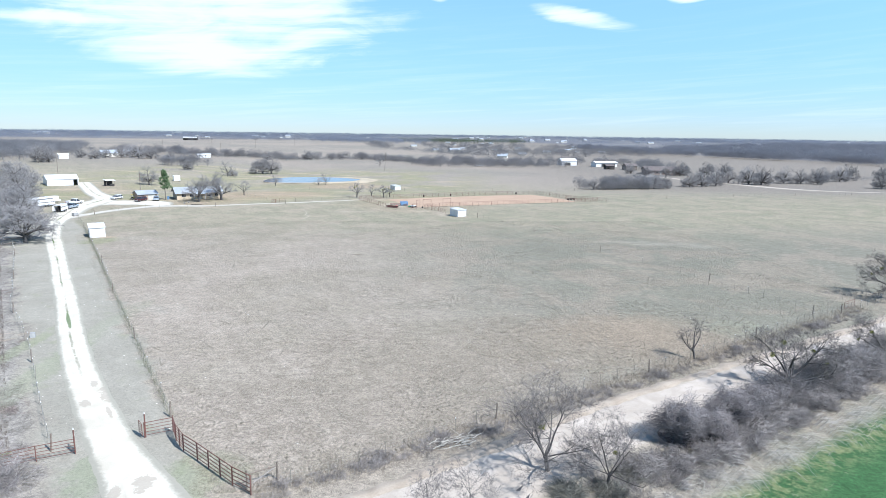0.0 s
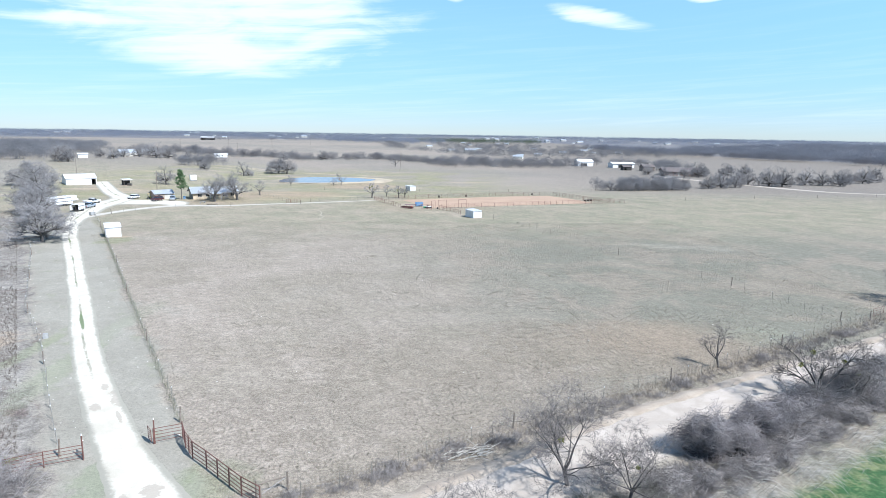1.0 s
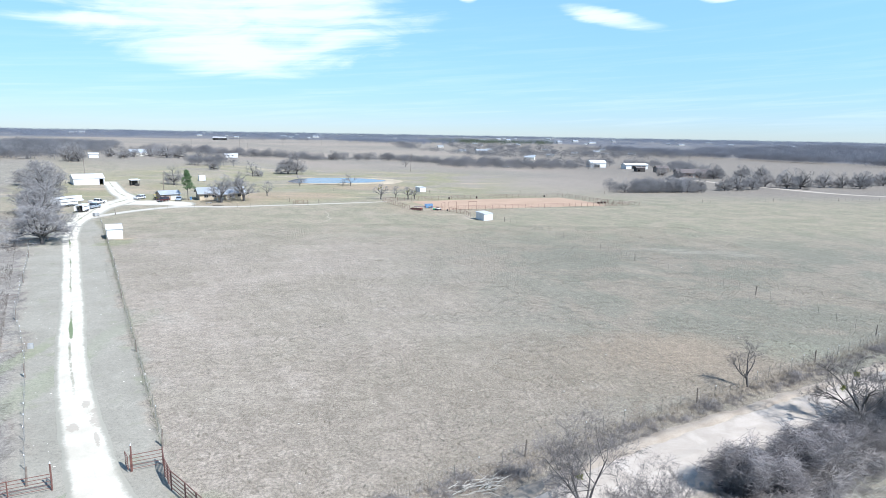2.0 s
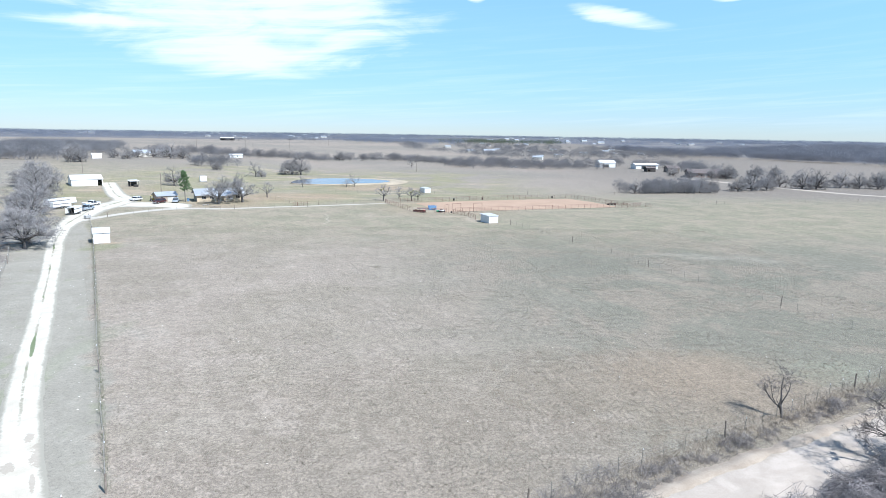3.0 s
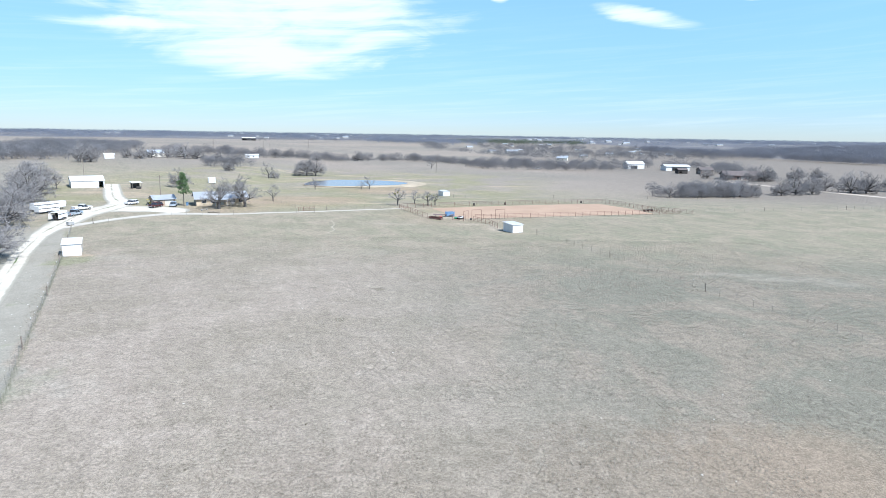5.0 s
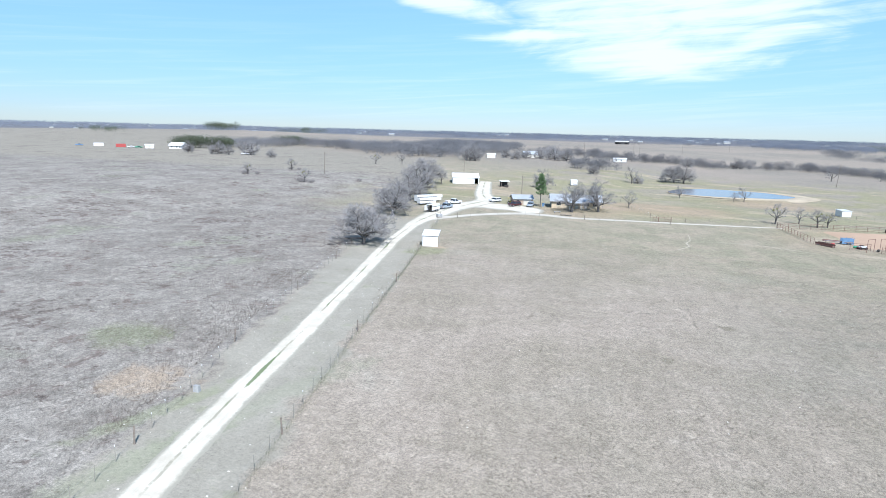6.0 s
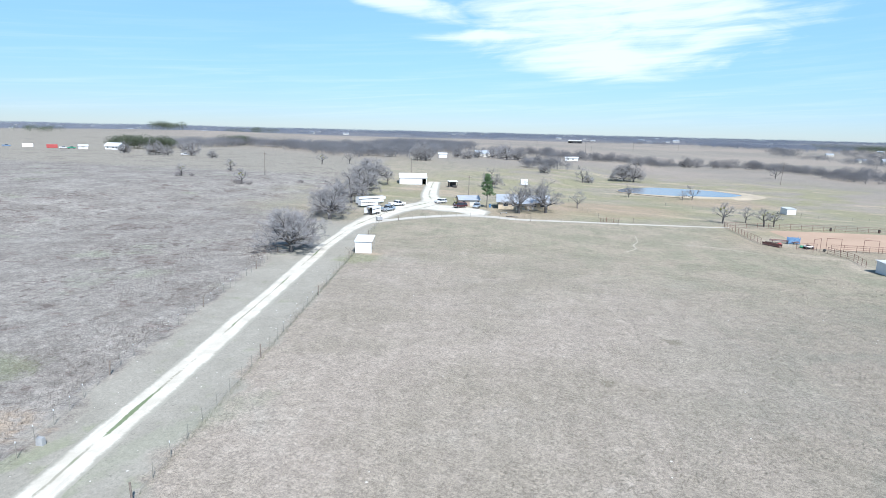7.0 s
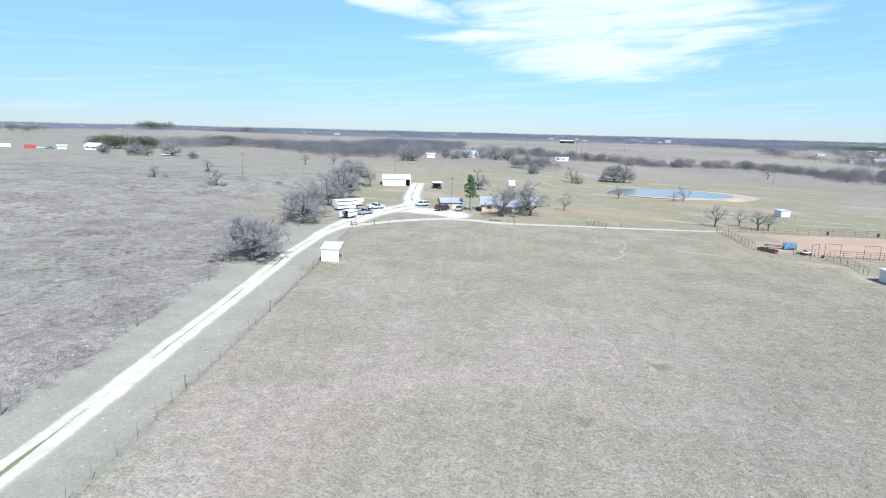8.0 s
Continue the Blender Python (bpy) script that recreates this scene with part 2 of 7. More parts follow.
    col = mixc(nt, crop, col, cg)
    yard = mth(nt, "MULTIPLY", mth(nt, "MULTIPLY", ramp(nt, sx, -140.0, -115.0), mth(nt, "SUBTRACT", 1.0, ramp(nt, sx, 10.0, 70.0))), mth(nt, "MULTIPLY", ramp(nt, sy, 158.0, 185.0), mth(nt, "SUBTRACT", 1.0, ramp(nt, sy, 330.0, 420.0))))
    col = mixc(nt, mth(nt, "MULTIPLY", yard, ramp(nt, noise_of(nt, pos, 0.035, 5.0, 0.6, 0.5), 0.38, 0.58)), col, rgb((0.262, 0.245, 0.152)))
    col = mixc(nt, mth(nt, "MULTIPLY", yard, mth(nt, "MULTIPLY", ramp(nt, noise_of(nt, mk(nt, "ShaderNodeVectorMath", {0: pos, 1: (1.0, 2.5, 1.0)}, operation="MULTIPLY").outputs[0], 0.03, 6.0, 0.65, 0.8), 0.52, 0.66), 0.8)), col, rgb((0.425, 0.352, 0.255)))
    # bare, trodden soil by the trees and the pens
    for bx, by, r1, r2, amt in ((-40.0, 200.0, 12.0, 26.0, 0.8), (-95.0, 212.0, 8.0, 22.0, 0.35), (-18.0, 262.0, 10.0, 24.0, 0.7), (8.0, 168.0, 12.0, 24.0, 0.35), (-52.0, 173.0, 6.0, 15.0, 0.5), (26.5, 50.0, 3.0, 9.0, 0.35)):
        d = mth(nt, "SQRT", mth(nt, "ADD", mth(nt, "POWER", mth(nt, "ABSOLUTE", mth(nt, "SUBTRACT", sx, bx)), 2.0), mth(nt, "POWER", mth(nt, "ABSOLUTE", mth(nt, "SUBTRACT", sy, by)), 2.0)))
        f = mth(nt, "MULTIPLY", mth(nt, "SUBTRACT", 1.0, ramp(nt, d, r1, r2)), mth(nt, "MULTIPLY", ramp(nt, tuft, 0.3, 0.62), amt))
        col = mixc(nt, f, col, rgb((0.36, 0.265, 0.185)))
    # pale and dark patches in the sward
    for bx, by, rx, ry, amt, tone in ((-18.8, 26.8, 1.4, 3.2, 0.5, (0.215, 0.245, 0.15)), (-30.0, 43.0, 1.4, 9.0, 0.35, (0.25, 0.27, 0.17)), (-12.6, 25.6, 2.4, 3.0, 0.45, (0.22, 0.245, 0.145)), (-30.0, 54.0, 1.5, 12.0, 0.3, (0.25, 0.265, 0.18)), (-53.0, 108.0, 3.0, 3.5, 0.55, (0.23, 0.245, 0.13)), (-53.6, 112.0, 1.6, 1.2, 0.6, (0.42, 0.33, 0.24)), (15.0, 43.3, 1.6, 1.2, 0.7, (0.42, 0.37, 0.31)), (44.0, 105.5, 6.0, 1.3, 0.4, (0.36, 0.325, 0.27)), (51.0, 102.6, 6.0, 1.6, 0.4, (0.36, 0.325, 0.27)), (56.5, 100.0, 4.0, 1.3, 0.35, (0.36, 0.325, 0.27)), (8.0, 47.0, 20.0, 9.0, 0.42, (0.250, 0.210, 0.162)), (3.0, 36.0, 16.0, 9.0, 0.5, (0.240, 0.204, 0.160)), (36.0, 51.5, 4.5, 3.0, 0.5, (0.27, 0.28, 0.21)), (22.0, 49.0, 15.0, 9.0, 0.5, (0.245, 0.202, 0.15)), (23.0, 52.0, 6.5, 5.0, 0.3, (0.30, 0.235, 0.17)), (-6.2, 93.5, 0.9, 0.8, 0.6, (0.16, 0.14, 0.10)), (-8.1, 80.9, 0.8, 0.7, 0.5, (0.16, 0.14, 0.10)), (8.5, 152.6, 6.0, 1.5, 0.6, (0.41, 0.35, 0.27)), (12.8, 147.0, 1.8, 5.0, 0.6, (0.41, 0.35, 0.27)), (2.0, 166.0, 5.0, 6.0, 0.6, (0.41, 0.35, 0.27)), (-40.6, 51.8, 3.0, 3.0, 0.6, (0.40, 0.31, 0.22)), (-51.3, 56.8, 4.0, 3.0, 0.5, (0.20, 0.22, 0.12)), (-35.2, 49.5, 1.0, 6.0, 0.45, (0.24, 0.265, 0.155)), (-60.0, 158.0, 6.0, 3.0, 0.4, (0.38, 0.32, 0.24)), (34.0, 168.0, 16.0, 2.2, 0.4, (0.40, 0.35, 0.26))):
        qx = mth(nt, "POWER", mth(nt, "ABSOLUTE", mth(nt, "DIVIDE", mth(nt, "SUBTRACT", sx, bx), rx)), 2.0)
        qy = mth(nt, "POWER", mth(nt, "ABSOLUTE", mth(nt, "DIVIDE", mth(nt, "SUBTRACT", sy, by), ry)), 2.0)
        f = mth(nt, "SUBTRACT", 1.0, ramp(nt, mth(nt, "ADD", mth(nt, "ADD", qx, qy), mth(nt, "MULTIPLY_ADD", mth(nt, "SUBTRACT", bunch, 0.5), 4.5, mth(nt, "MULTIPLY", mth(nt, "SUBTRACT", tuft, 0.5), 1.6))), 0.2, 1.6))
        col = mixc(nt, mth(nt, "MULTIPLY", f, amt), col, rgb(tone))
    # blades and thatch
    grain = ramp(nt, mth(nt, "MULTIPLY_ADD", tuft, 0.42, mth(nt, "MULTIPLY_ADD", fine, 0.48, mth(nt, "MULTIPLY", clod, 0.1))), 0.40, 0.62)
    val = mk(nt, "ShaderNodeMapRange", {0: grain, 3: 0.56, 4: 1.28}).outputs[0]
    val = mth(nt, "MULTIPLY", val, mk(nt, "ShaderNodeMapRange", {0: bunch, 1: 0.32, 2: 0.68, 3: 0.93, 4: 1.07}).outputs[0])
    val = mth(nt, "MULTIPLY", val, mk(nt, "ShaderNodeMapRange", {0: clod, 1: 0.35, 2: 0.65, 3: 0.93, 4: 1.07}).outputs[0])
    val = mth(nt, "MULTIPLY", val, mk(nt, "ShaderNodeMapRange", {0: rows, 1: 0.3, 2: 0.7, 3: 0.94, 4: 1.06}).outputs[0])
    val = mth(nt, "ADD", mth(nt, "MULTIPLY", val, mth(nt, "MULTIPLY_ADD", lane, -0.55, 1.0)), mth(nt, "MULTIPLY", lane, 0.55))
    col = mk(nt, "ShaderNodeMix", {0: 1.0, 6: col, 7: mk(nt, "ShaderNodeCombineColor", {0: val, 1: val, 2: val}).outputs[0]}, data_type="RGBA", blend_type="MULTIPLY").outputs[2]
    # dark gaps between tufts, their shade painted into the grass colour
    shade_pits = mth(nt, "MULTIPLY", ramp(nt, noise_of(nt, pos, 3.6, 4.0, 0.85, 0.0), 0.43, 0.34), ramp(nt, noise_of(nt, pos, 0.16, 4.0, 0.6), 0.35, 0.6))
    col = mixc(nt, mth(nt, "MULTIPLY", shade_pits, 0.42), col, rgb((0.075, 0.068, 0.05)))
    straw = ramp(nt, noise_of(nt, pos, 3.8, 4.0, 0.8, 0.4), 0.60, 0.70)
    col = mixc(nt, mth(nt, "MULTIPLY", mth(nt, "MULTIPLY", straw, mth(nt, "MULTIPLY_ADD", rough, 0.3, 0.14)), mth(nt, "SUBTRACT", 1.0, crop)), col, rgb((0.455, 0.408, 0.325)))
    h = mth(nt, "MULTIPLY_ADD", tuft, 0.6, mth(nt, "MULTIPLY_ADD", fine, 0.4, mth(nt, "MULTIPLY", clod, 0.5)))
    nrm = mk(nt, "ShaderNodeBump", {"Strength": 0.4, "Distance": 0.16, "Height": h}).outputs[0]
    bs = mk(nt, "ShaderNodeBsdfPrincipled", {"Base Color": col, "Roughness": 0.9, "Specular IOR Level": 0.15, "Normal": nrm})
    mk(nt, "ShaderNodeOutputMaterial", {0: bs.outputs[0]})
    return m


def road_material(name, c1, c2, weeds, shoulder=(0.265, 0.25, 0.205), damp=(), weeds_at=()):
    """Caliche gravel with wheel tracks, grey damp patches and, for the lane, weeds in the crown."""
    m = bpy.data.materials.new(name)
    m.use_nodes = True
    nt = m.node_tree
    nt.nodes.clear()
    pos = mk(nt, "ShaderNodeNewGeometry").outputs["Position"]
    uv = mk(nt, "ShaderNodeUVMap", uv_map="UVMap").outputs[0]
    su = mk(nt, "ShaderNodeSeparateXYZ", {0: uv})
    a = noise_of(nt, pos, 0.35, 6.0, 0.6, 0.5)
    b = noise_of(nt, pos, 9.0, 4.0, 0.7)
    col = mixc(nt, ramp(nt, mth(nt, "MULTIPLY_ADD", a, 0.7, mth(nt, "MULTIPLY", b, 0.3)), 0.35, 0.68), rgb(c1), rgb(c2))
    streak = noise_of(nt, mk(nt, "ShaderNodeVectorMath", {0: uv, 1: (3.0, 0.06, 1.0)}, operation="MULTIPLY").outputs[0], 1.0, 4.0, 0.6)
    col = mixc(nt, mth(nt, "MULTIPLY", ramp(nt, streak, 0.52, 0.7), 0.3), col, rgb((0.33, 0.30, 0.26)))
    if weeds:
        sway = mth(nt, "MULTIPLY", mth(nt, "SUBTRACT", noise_of(nt, pos, 0.5, 3.0), 0.5), 0.2)
        mid = mth(nt, "SUBTRACT", 1.0, ramp(nt, mth(nt, "ABSOLUTE", mth(nt, "ADD", su.outputs[0], mth(nt, "ADD", sway, 0.06))), 0.03, 0.11))
        along = noise_of(nt, mk(nt, "ShaderNodeCombineXYZ", {0: 0.0, 1: su.outputs[1], 2: 0.0}).outputs[0], 0.07, 3.0, 0.6)
        f = mth(nt, "MULTIPLY", mth(nt, "MULTIPLY", mid, ramp(nt, su.outputs[1], 36.0, 46.0)), ramp(nt, mth(nt, "MULTIPLY_ADD", noise_of(nt, pos, 2.5, 4.0), 0.35, mth(nt, "MULTIPLY", along, 0.8)), 0.50, 0.60))
        col = mixc(nt, f, col, mixc(nt, ramp(nt, along, 0.56, 0.64), rgb((0.30, 0.28, 0.22)), rgb((0.12, 0.17, 0.07))))
    sp = mk(nt, "ShaderNodeSeparateXYZ", {0: pos})
    ragged = noise_of(nt, pos, 1.3, 6.0, 0.7, 0.6)
    for cx, cy, rx, ry, turn in damp:
        dx, dy = mth(nt, "SUBTRACT", sp.outputs[0], cx * U), mth(nt, "SUBTRACT", sp.outputs[1], cy * U)
        c, n = math.cos(radians(turn)), math.sin(radians(turn))
        px = mth(nt, "DIVIDE", mth(nt, "MULTIPLY_ADD", dx, c, mth(nt, "MULTIPLY", dy, n)), rx)
        py = mth(nt, "DIVIDE", mth(nt, "MULTIPLY_ADD", dx, -n, mth(nt, "MULTIPLY", dy, c)), ry)
        q = mth(nt, "ADD", mth(nt, "MULTIPLY", px, px), mth(nt, "MULTIPLY", py, py))
        f = mth(nt, "SUBTRACT", 1.0, ramp(nt, mth(nt, "MULTIPLY_ADD", mth(nt, "SUBTRACT", ragged, 0.5), 4.5, q), 0.7, 1.05))
        col = mixc(nt, mth(nt, "MULTIPLY", f, 0.85), col, mixc(nt, b, rgb((0.30, 0.262, 0.215)), rgb((0.42, 0.375, 0.31))))
    for ax, ay, bx, by, tone in weeds_at:
        le = math.hypot(bx - ax, by - ay)
        dx, dy = mth(nt, "SUBTRACT", sp.outputs[0], (ax + bx) / 2 * U), mth(nt, "SUBTRACT", sp.outputs[1], (ay + by) / 2 * U)
        px = mth(nt, "DIVIDE", mth(nt, "MULTIPLY_ADD", dx, (bx - ax) / le, mth(nt, "MULTIPLY", dy, (by - ay) / le)), le * U / 2)
        py = mth(nt, "DIVIDE", mth(nt, "MULTIPLY_ADD", dx, (ay - by) / le, mth(nt, "MULTIPLY", dy, (bx - ax) / le)), 0.26)
        q = mth(nt, "ADD", mth(nt, "MULTIPLY", px, px), mth(nt, "MULTIPLY", py, py))
        f = mth(nt, "SUBTRACT", 1.0, ramp(nt, mth(nt, "MULTIPLY_ADD", mth(nt, "SUBTRACT", ragged, 0.5), 2.5, q), 0.6, 1.2))
        col = mixc(nt, mth(nt, "MULTIPLY", f, 0.9), col, rgb(tone))
    wander = mth(nt, "MULTIPLY_ADD", mth(nt, "SUBTRACT", noise_of(nt, pos, 0.4, 3.0), 0.5), 0.32, mth(nt, "MULTIPLY", mth(nt, "SUBTRACT", noise_of(nt, pos, 2.6, 5.0, 0.75), 0.5), 0.34))
    edge = ramp(nt, mth(nt, "ADD", mth(nt, "ABSOLUTE", su.outputs[0]), wander), 0.60, 0.86)
    col = mixc(nt, edge, col, mixc(nt, noise_of(nt, pos, 3.0, 5.0, 0.8), rgb(shoulder), rgb((0.33, 0.31, 0.255))))
    nrm = mk(nt, "ShaderNodeBump", {"Strength": 0.35, "Distance": 0.04, "Height": b}).outputs[0]
    bs = mk(nt, "ShaderNodeBsdfPrincipled", {"Base Color": col, "Roughness": 0.92, "Specular IOR Level": 0.2, "Normal": nrm})
    mk(nt, "ShaderNodeOutputMaterial", {0: bs.outputs[0]})
    return m


def water_material():
    m = bpy.data.materials.new("pond_water")
    m.use_nodes = True
    nt = m.node_tree
    nt.nodes.clear()
    pos = mk(nt, "ShaderNodeNewGeometry").outputs["Position"]
    n = noise_of(nt, pos, 1.6, 4.0, 0.6)
    nrm = mk(nt, "ShaderNodeBump", {"Strength": 0.12, "Distance": 0.05, "Height": n}).outputs[0]
    col = mixc(nt, noise_of(nt, pos, 0.06, 3.0), rgb((0.105, 0.11, 0.135)), rgb((0.145, 0.15, 0.17)))
    bs = mk(nt, "ShaderNodeBsdfPrincipled", {"Base Color": col, "Roughness": 0.14, "IOR": 1.33, "Normal": nrm})
    mk(nt, "ShaderNodeOutputMaterial", {0: bs.outputs[0]})
    return m


GRASS = ground_material()
CALICHE = road_material("caliche_lane", (0.455, 0.415, 0.34), (0.60, 0.56, 0.475), True,
                        damp=((-22.6, 38.4, 2.6, 0.9, 121), (-23.6, 36.6, 0.9, 0.5, 121), (-24.6, 40.4, 1.0, 0.4, 121), (-15.3, 25.3, 1.3, 0.8, 100), (-16.6, 24.4, 0.9, 0.5, 100), (-21.2, 35.0, 1.4, 0.2, 121)),
                        weeds_at=((-33.25, 55.0, -36.25, 60.7, (0.13, 0.17, 0.085)),))
TRACK = road_material("caliche_track", (0.40, 0.365, 0.31), (0.52, 0.485, 0.42), True)
COUNTY = road_material("caliche_county", (0.36, 0.312, 0.26), (0.485, 0.425, 0.365), False, (0.25, 0.205, 0.155))
WATER = water_material()
BARK = surf("bark", (0.06, 0.054, 0.05), (0.125, 0.115, 0.108), 1.5, 0.9, 0, 0.5, 14.0)
TWIG = surf("twig_bark", (0.165, 0.158, 0.155), (0.31, 0.299, 0.295), 0.7, 0.9, 0, 0.0, 5.0)
TWIGD = surf("dark_twig_bark", (0.10, 0.09, 0.085), (0.21, 0.19, 0.18), 0.7, 0.9, 0, 0.0, 5.0)
BRUSH = surf("brush_stems", (0.13, 0.118, 0.112), (0.36, 0.33, 0.315), 0.9, 0.9, 0, 0.0, 6.0)
WOODS = surf("far_wood_twigs", (0.185, 0.178, 0.178), (0.275, 0.265, 0.265), 0.05, 0.95, 0, 0.0, 0.6, sheer=0.45)
PALEWOOD = surf("pale_wood_twigs", (0.17, 0.167, 0.17), (0.31, 0.305, 0.31), 0.05, 0.95, 0, 0.0, 0.6, sheer=0.45)
# the blue-grey haze of distance is painted into these two twig colours
FORESTE_HAZE = surf("east_wood_haze_twigs", (0.148, 0.154, 0.175), (0.245, 0.252, 0.278), 0.02, 0.95, 0, 0.0, 0.5, sheer=0.45)
SKYWOOD_HAZE = surf("skyline_wood_haze_twigs", (0.215, 0.235, 0.28), (0.29, 0.312, 0.36), 0.01, 0.95, 0, 0.0, 0.2, sheer=0.45)
CANE = surf("dry_cane", (0.30, 0.28, 0.245), (0.50, 0.475, 0.42), 1.2, 0.85, 0, 0.0, 7.0)
VERGE = surf("verge_brush", (0.155, 0.14, 0.132), (0.335, 0.305, 0.285), 0.9, 0.9, 0, 0.0, 6.0)
STRAW = surf("dry_grass_blades", (0.26, 0.23, 0.16), (0.44, 0.40, 0.31), 0.3, 0.9, 0, 0.0, 3.0, (0.22, 0.21, 0.14), 0.6)
CEDAR = surf("cedar_foliage", (0.075, 0.095, 0.06), (0.16, 0.182, 0.12), 0.4, 0.9, 0, 0.0, 2.0, sheer=0.45)
PINE = surf("pine_foliage", (0.05, 0.095, 0.038), (0.12, 0.18, 0.08), 1.5, 0.85, 0, 0.0, 6.0)
MISTLE = surf("mistletoe", (0.12, 0.13, 0.03), (0.22, 0.22, 0.06), 2.0, 0.85, 0, 0.0, 9.0)
WHITE = surf("white_metal_sheet", (0.60, 0.605, 0.60), (0.68, 0.68, 0.67), 0.8, 0.45, 0, 0.03, 12.0, (0.55, 0.53, 0.50), 0.66)
ROOFW = surf("white_metal_roof", (0.60, 0.60, 0.595), (0.685, 0.685, 0.675), 0.6, 0.4, 0.1, 0.03, 10.0, (0.42, 0.41, 0.39), 0.66)
ROOFB = surf("pale_galvanised_roof", (0.33, 0.355, 0.385), (0.43, 0.455, 0.48), 0.6, 0.45, 0.2, 0.03, 10.0)
ROOFD = surf("dark_shingle_roof", (0.10, 0.085, 0.08), (0.17, 0.145, 0.135), 1.0, 0.9, 0, 0.3, 12.0)
TANW = surf("tan_brick_wall", (0.42, 0.34, 0.24), (0.54, 0.45, 0.33), 1.6, 0.85, 0, 0.3, 14.0)
BRICKW = surf("brown_brick_wall", (0.17, 0.125, 0.105), (0.25, 0.19, 0.16), 1.6, 0.85, 0, 0.3, 14.0)
DARKIN = surf("dark_timber", (0.035, 0.032, 0.03), (0.06, 0.055, 0.05), 1.0, 0.9)
RUST = surf("red_oxide_pipe", (0.115, 0.055, 0.045), (0.185, 0.092, 0.075), 3.0, 0.75, 0.1, 0.2, 25.0, (0.30, 0.14, 0.08), 0.6)
STEEL = surf("galvanised_wire", (0.30, 0.29, 0.28), (0.42, 0.40, 0.38), 3.0, 0.55, 0.6)
TPOST = surf("t_post_paint", (0.19, 0.185, 0.16), (0.28, 0.26, 0.22), 4.0, 0.8)
CEDARPOST = surf("cedar_post", (0.13, 0.105, 0.085), (0.24, 0.205, 0.17), 5.0, 0.9, 0, 0.4)
CLAY = surf("arena_dirt", (0.33, 0.228, 0.155), (0.405, 0.285, 0.20), 0.12, 0.95, 0, 0.4, 3.0, (0.43, 0.32, 0.24), 0.6)
SOIL = surf("bank_soil", (0.34, 0.285, 0.205), (0.45, 0.375, 0.275), 0.12, 0.95, 0, 0.6, 3.0, (0.26, 0.235, 0.16), 0.55)
GLASS = surf("dark_window_glass", (0.02, 0.025, 0.03), (0.035, 0.04, 0.05), 2.0, 0.08, 0, 0.0)
RUBBER = surf("tyre_rubber", (0.02, 0.02, 0.02), (0.04, 0.04, 0.04), 6.0, 0.85)
CARWHITE = surf("white_car_paint", (0.52, 0.52, 0.52), (0.58, 0.58, 0.58), 1.0, 0.22, 0, 0.0)
CARSILVER = surf("silver_blue_car_paint", (0.38, 0.44, 0.50), (0.46, 0.52, 0.58), 1.0, 0.25, 0.5, 0.0)
CARDARK = surf("dark_maroon_car_paint", (0.055, 0.02, 0.022), (0.08, 0.03, 0.03), 1.0, 0.25, 0.1, 0.0)
BLUE = surf("blue_paint", (0.08, 0.16, 0.28), (0.14, 0.24, 0.37), 2.0, 0.5)
REDP = surf("red_paint", (0.30, 0.05, 0.045), (0.42, 0.09, 0.08), 2.0, 0.5)
GREENP = surf("green_paint", (0.03, 0.22, 0.12), (0.05, 0.30, 0.17), 2.0, 0.5)
YELLOWP = surf("yellow_paint", (0.55, 0.38, 0.05), (0.65, 0.48, 0.08), 2.0, 0.5)
GREYP = surf("grey_paint", (0.25, 0.25, 0.25), (0.35, 0.35, 0.34), 2.0, 0.6)
CREAM = surf("cream_panel", (0.44, 0.42, 0.37), (0.54, 0.52, 0.46), 1.0, 0.7)


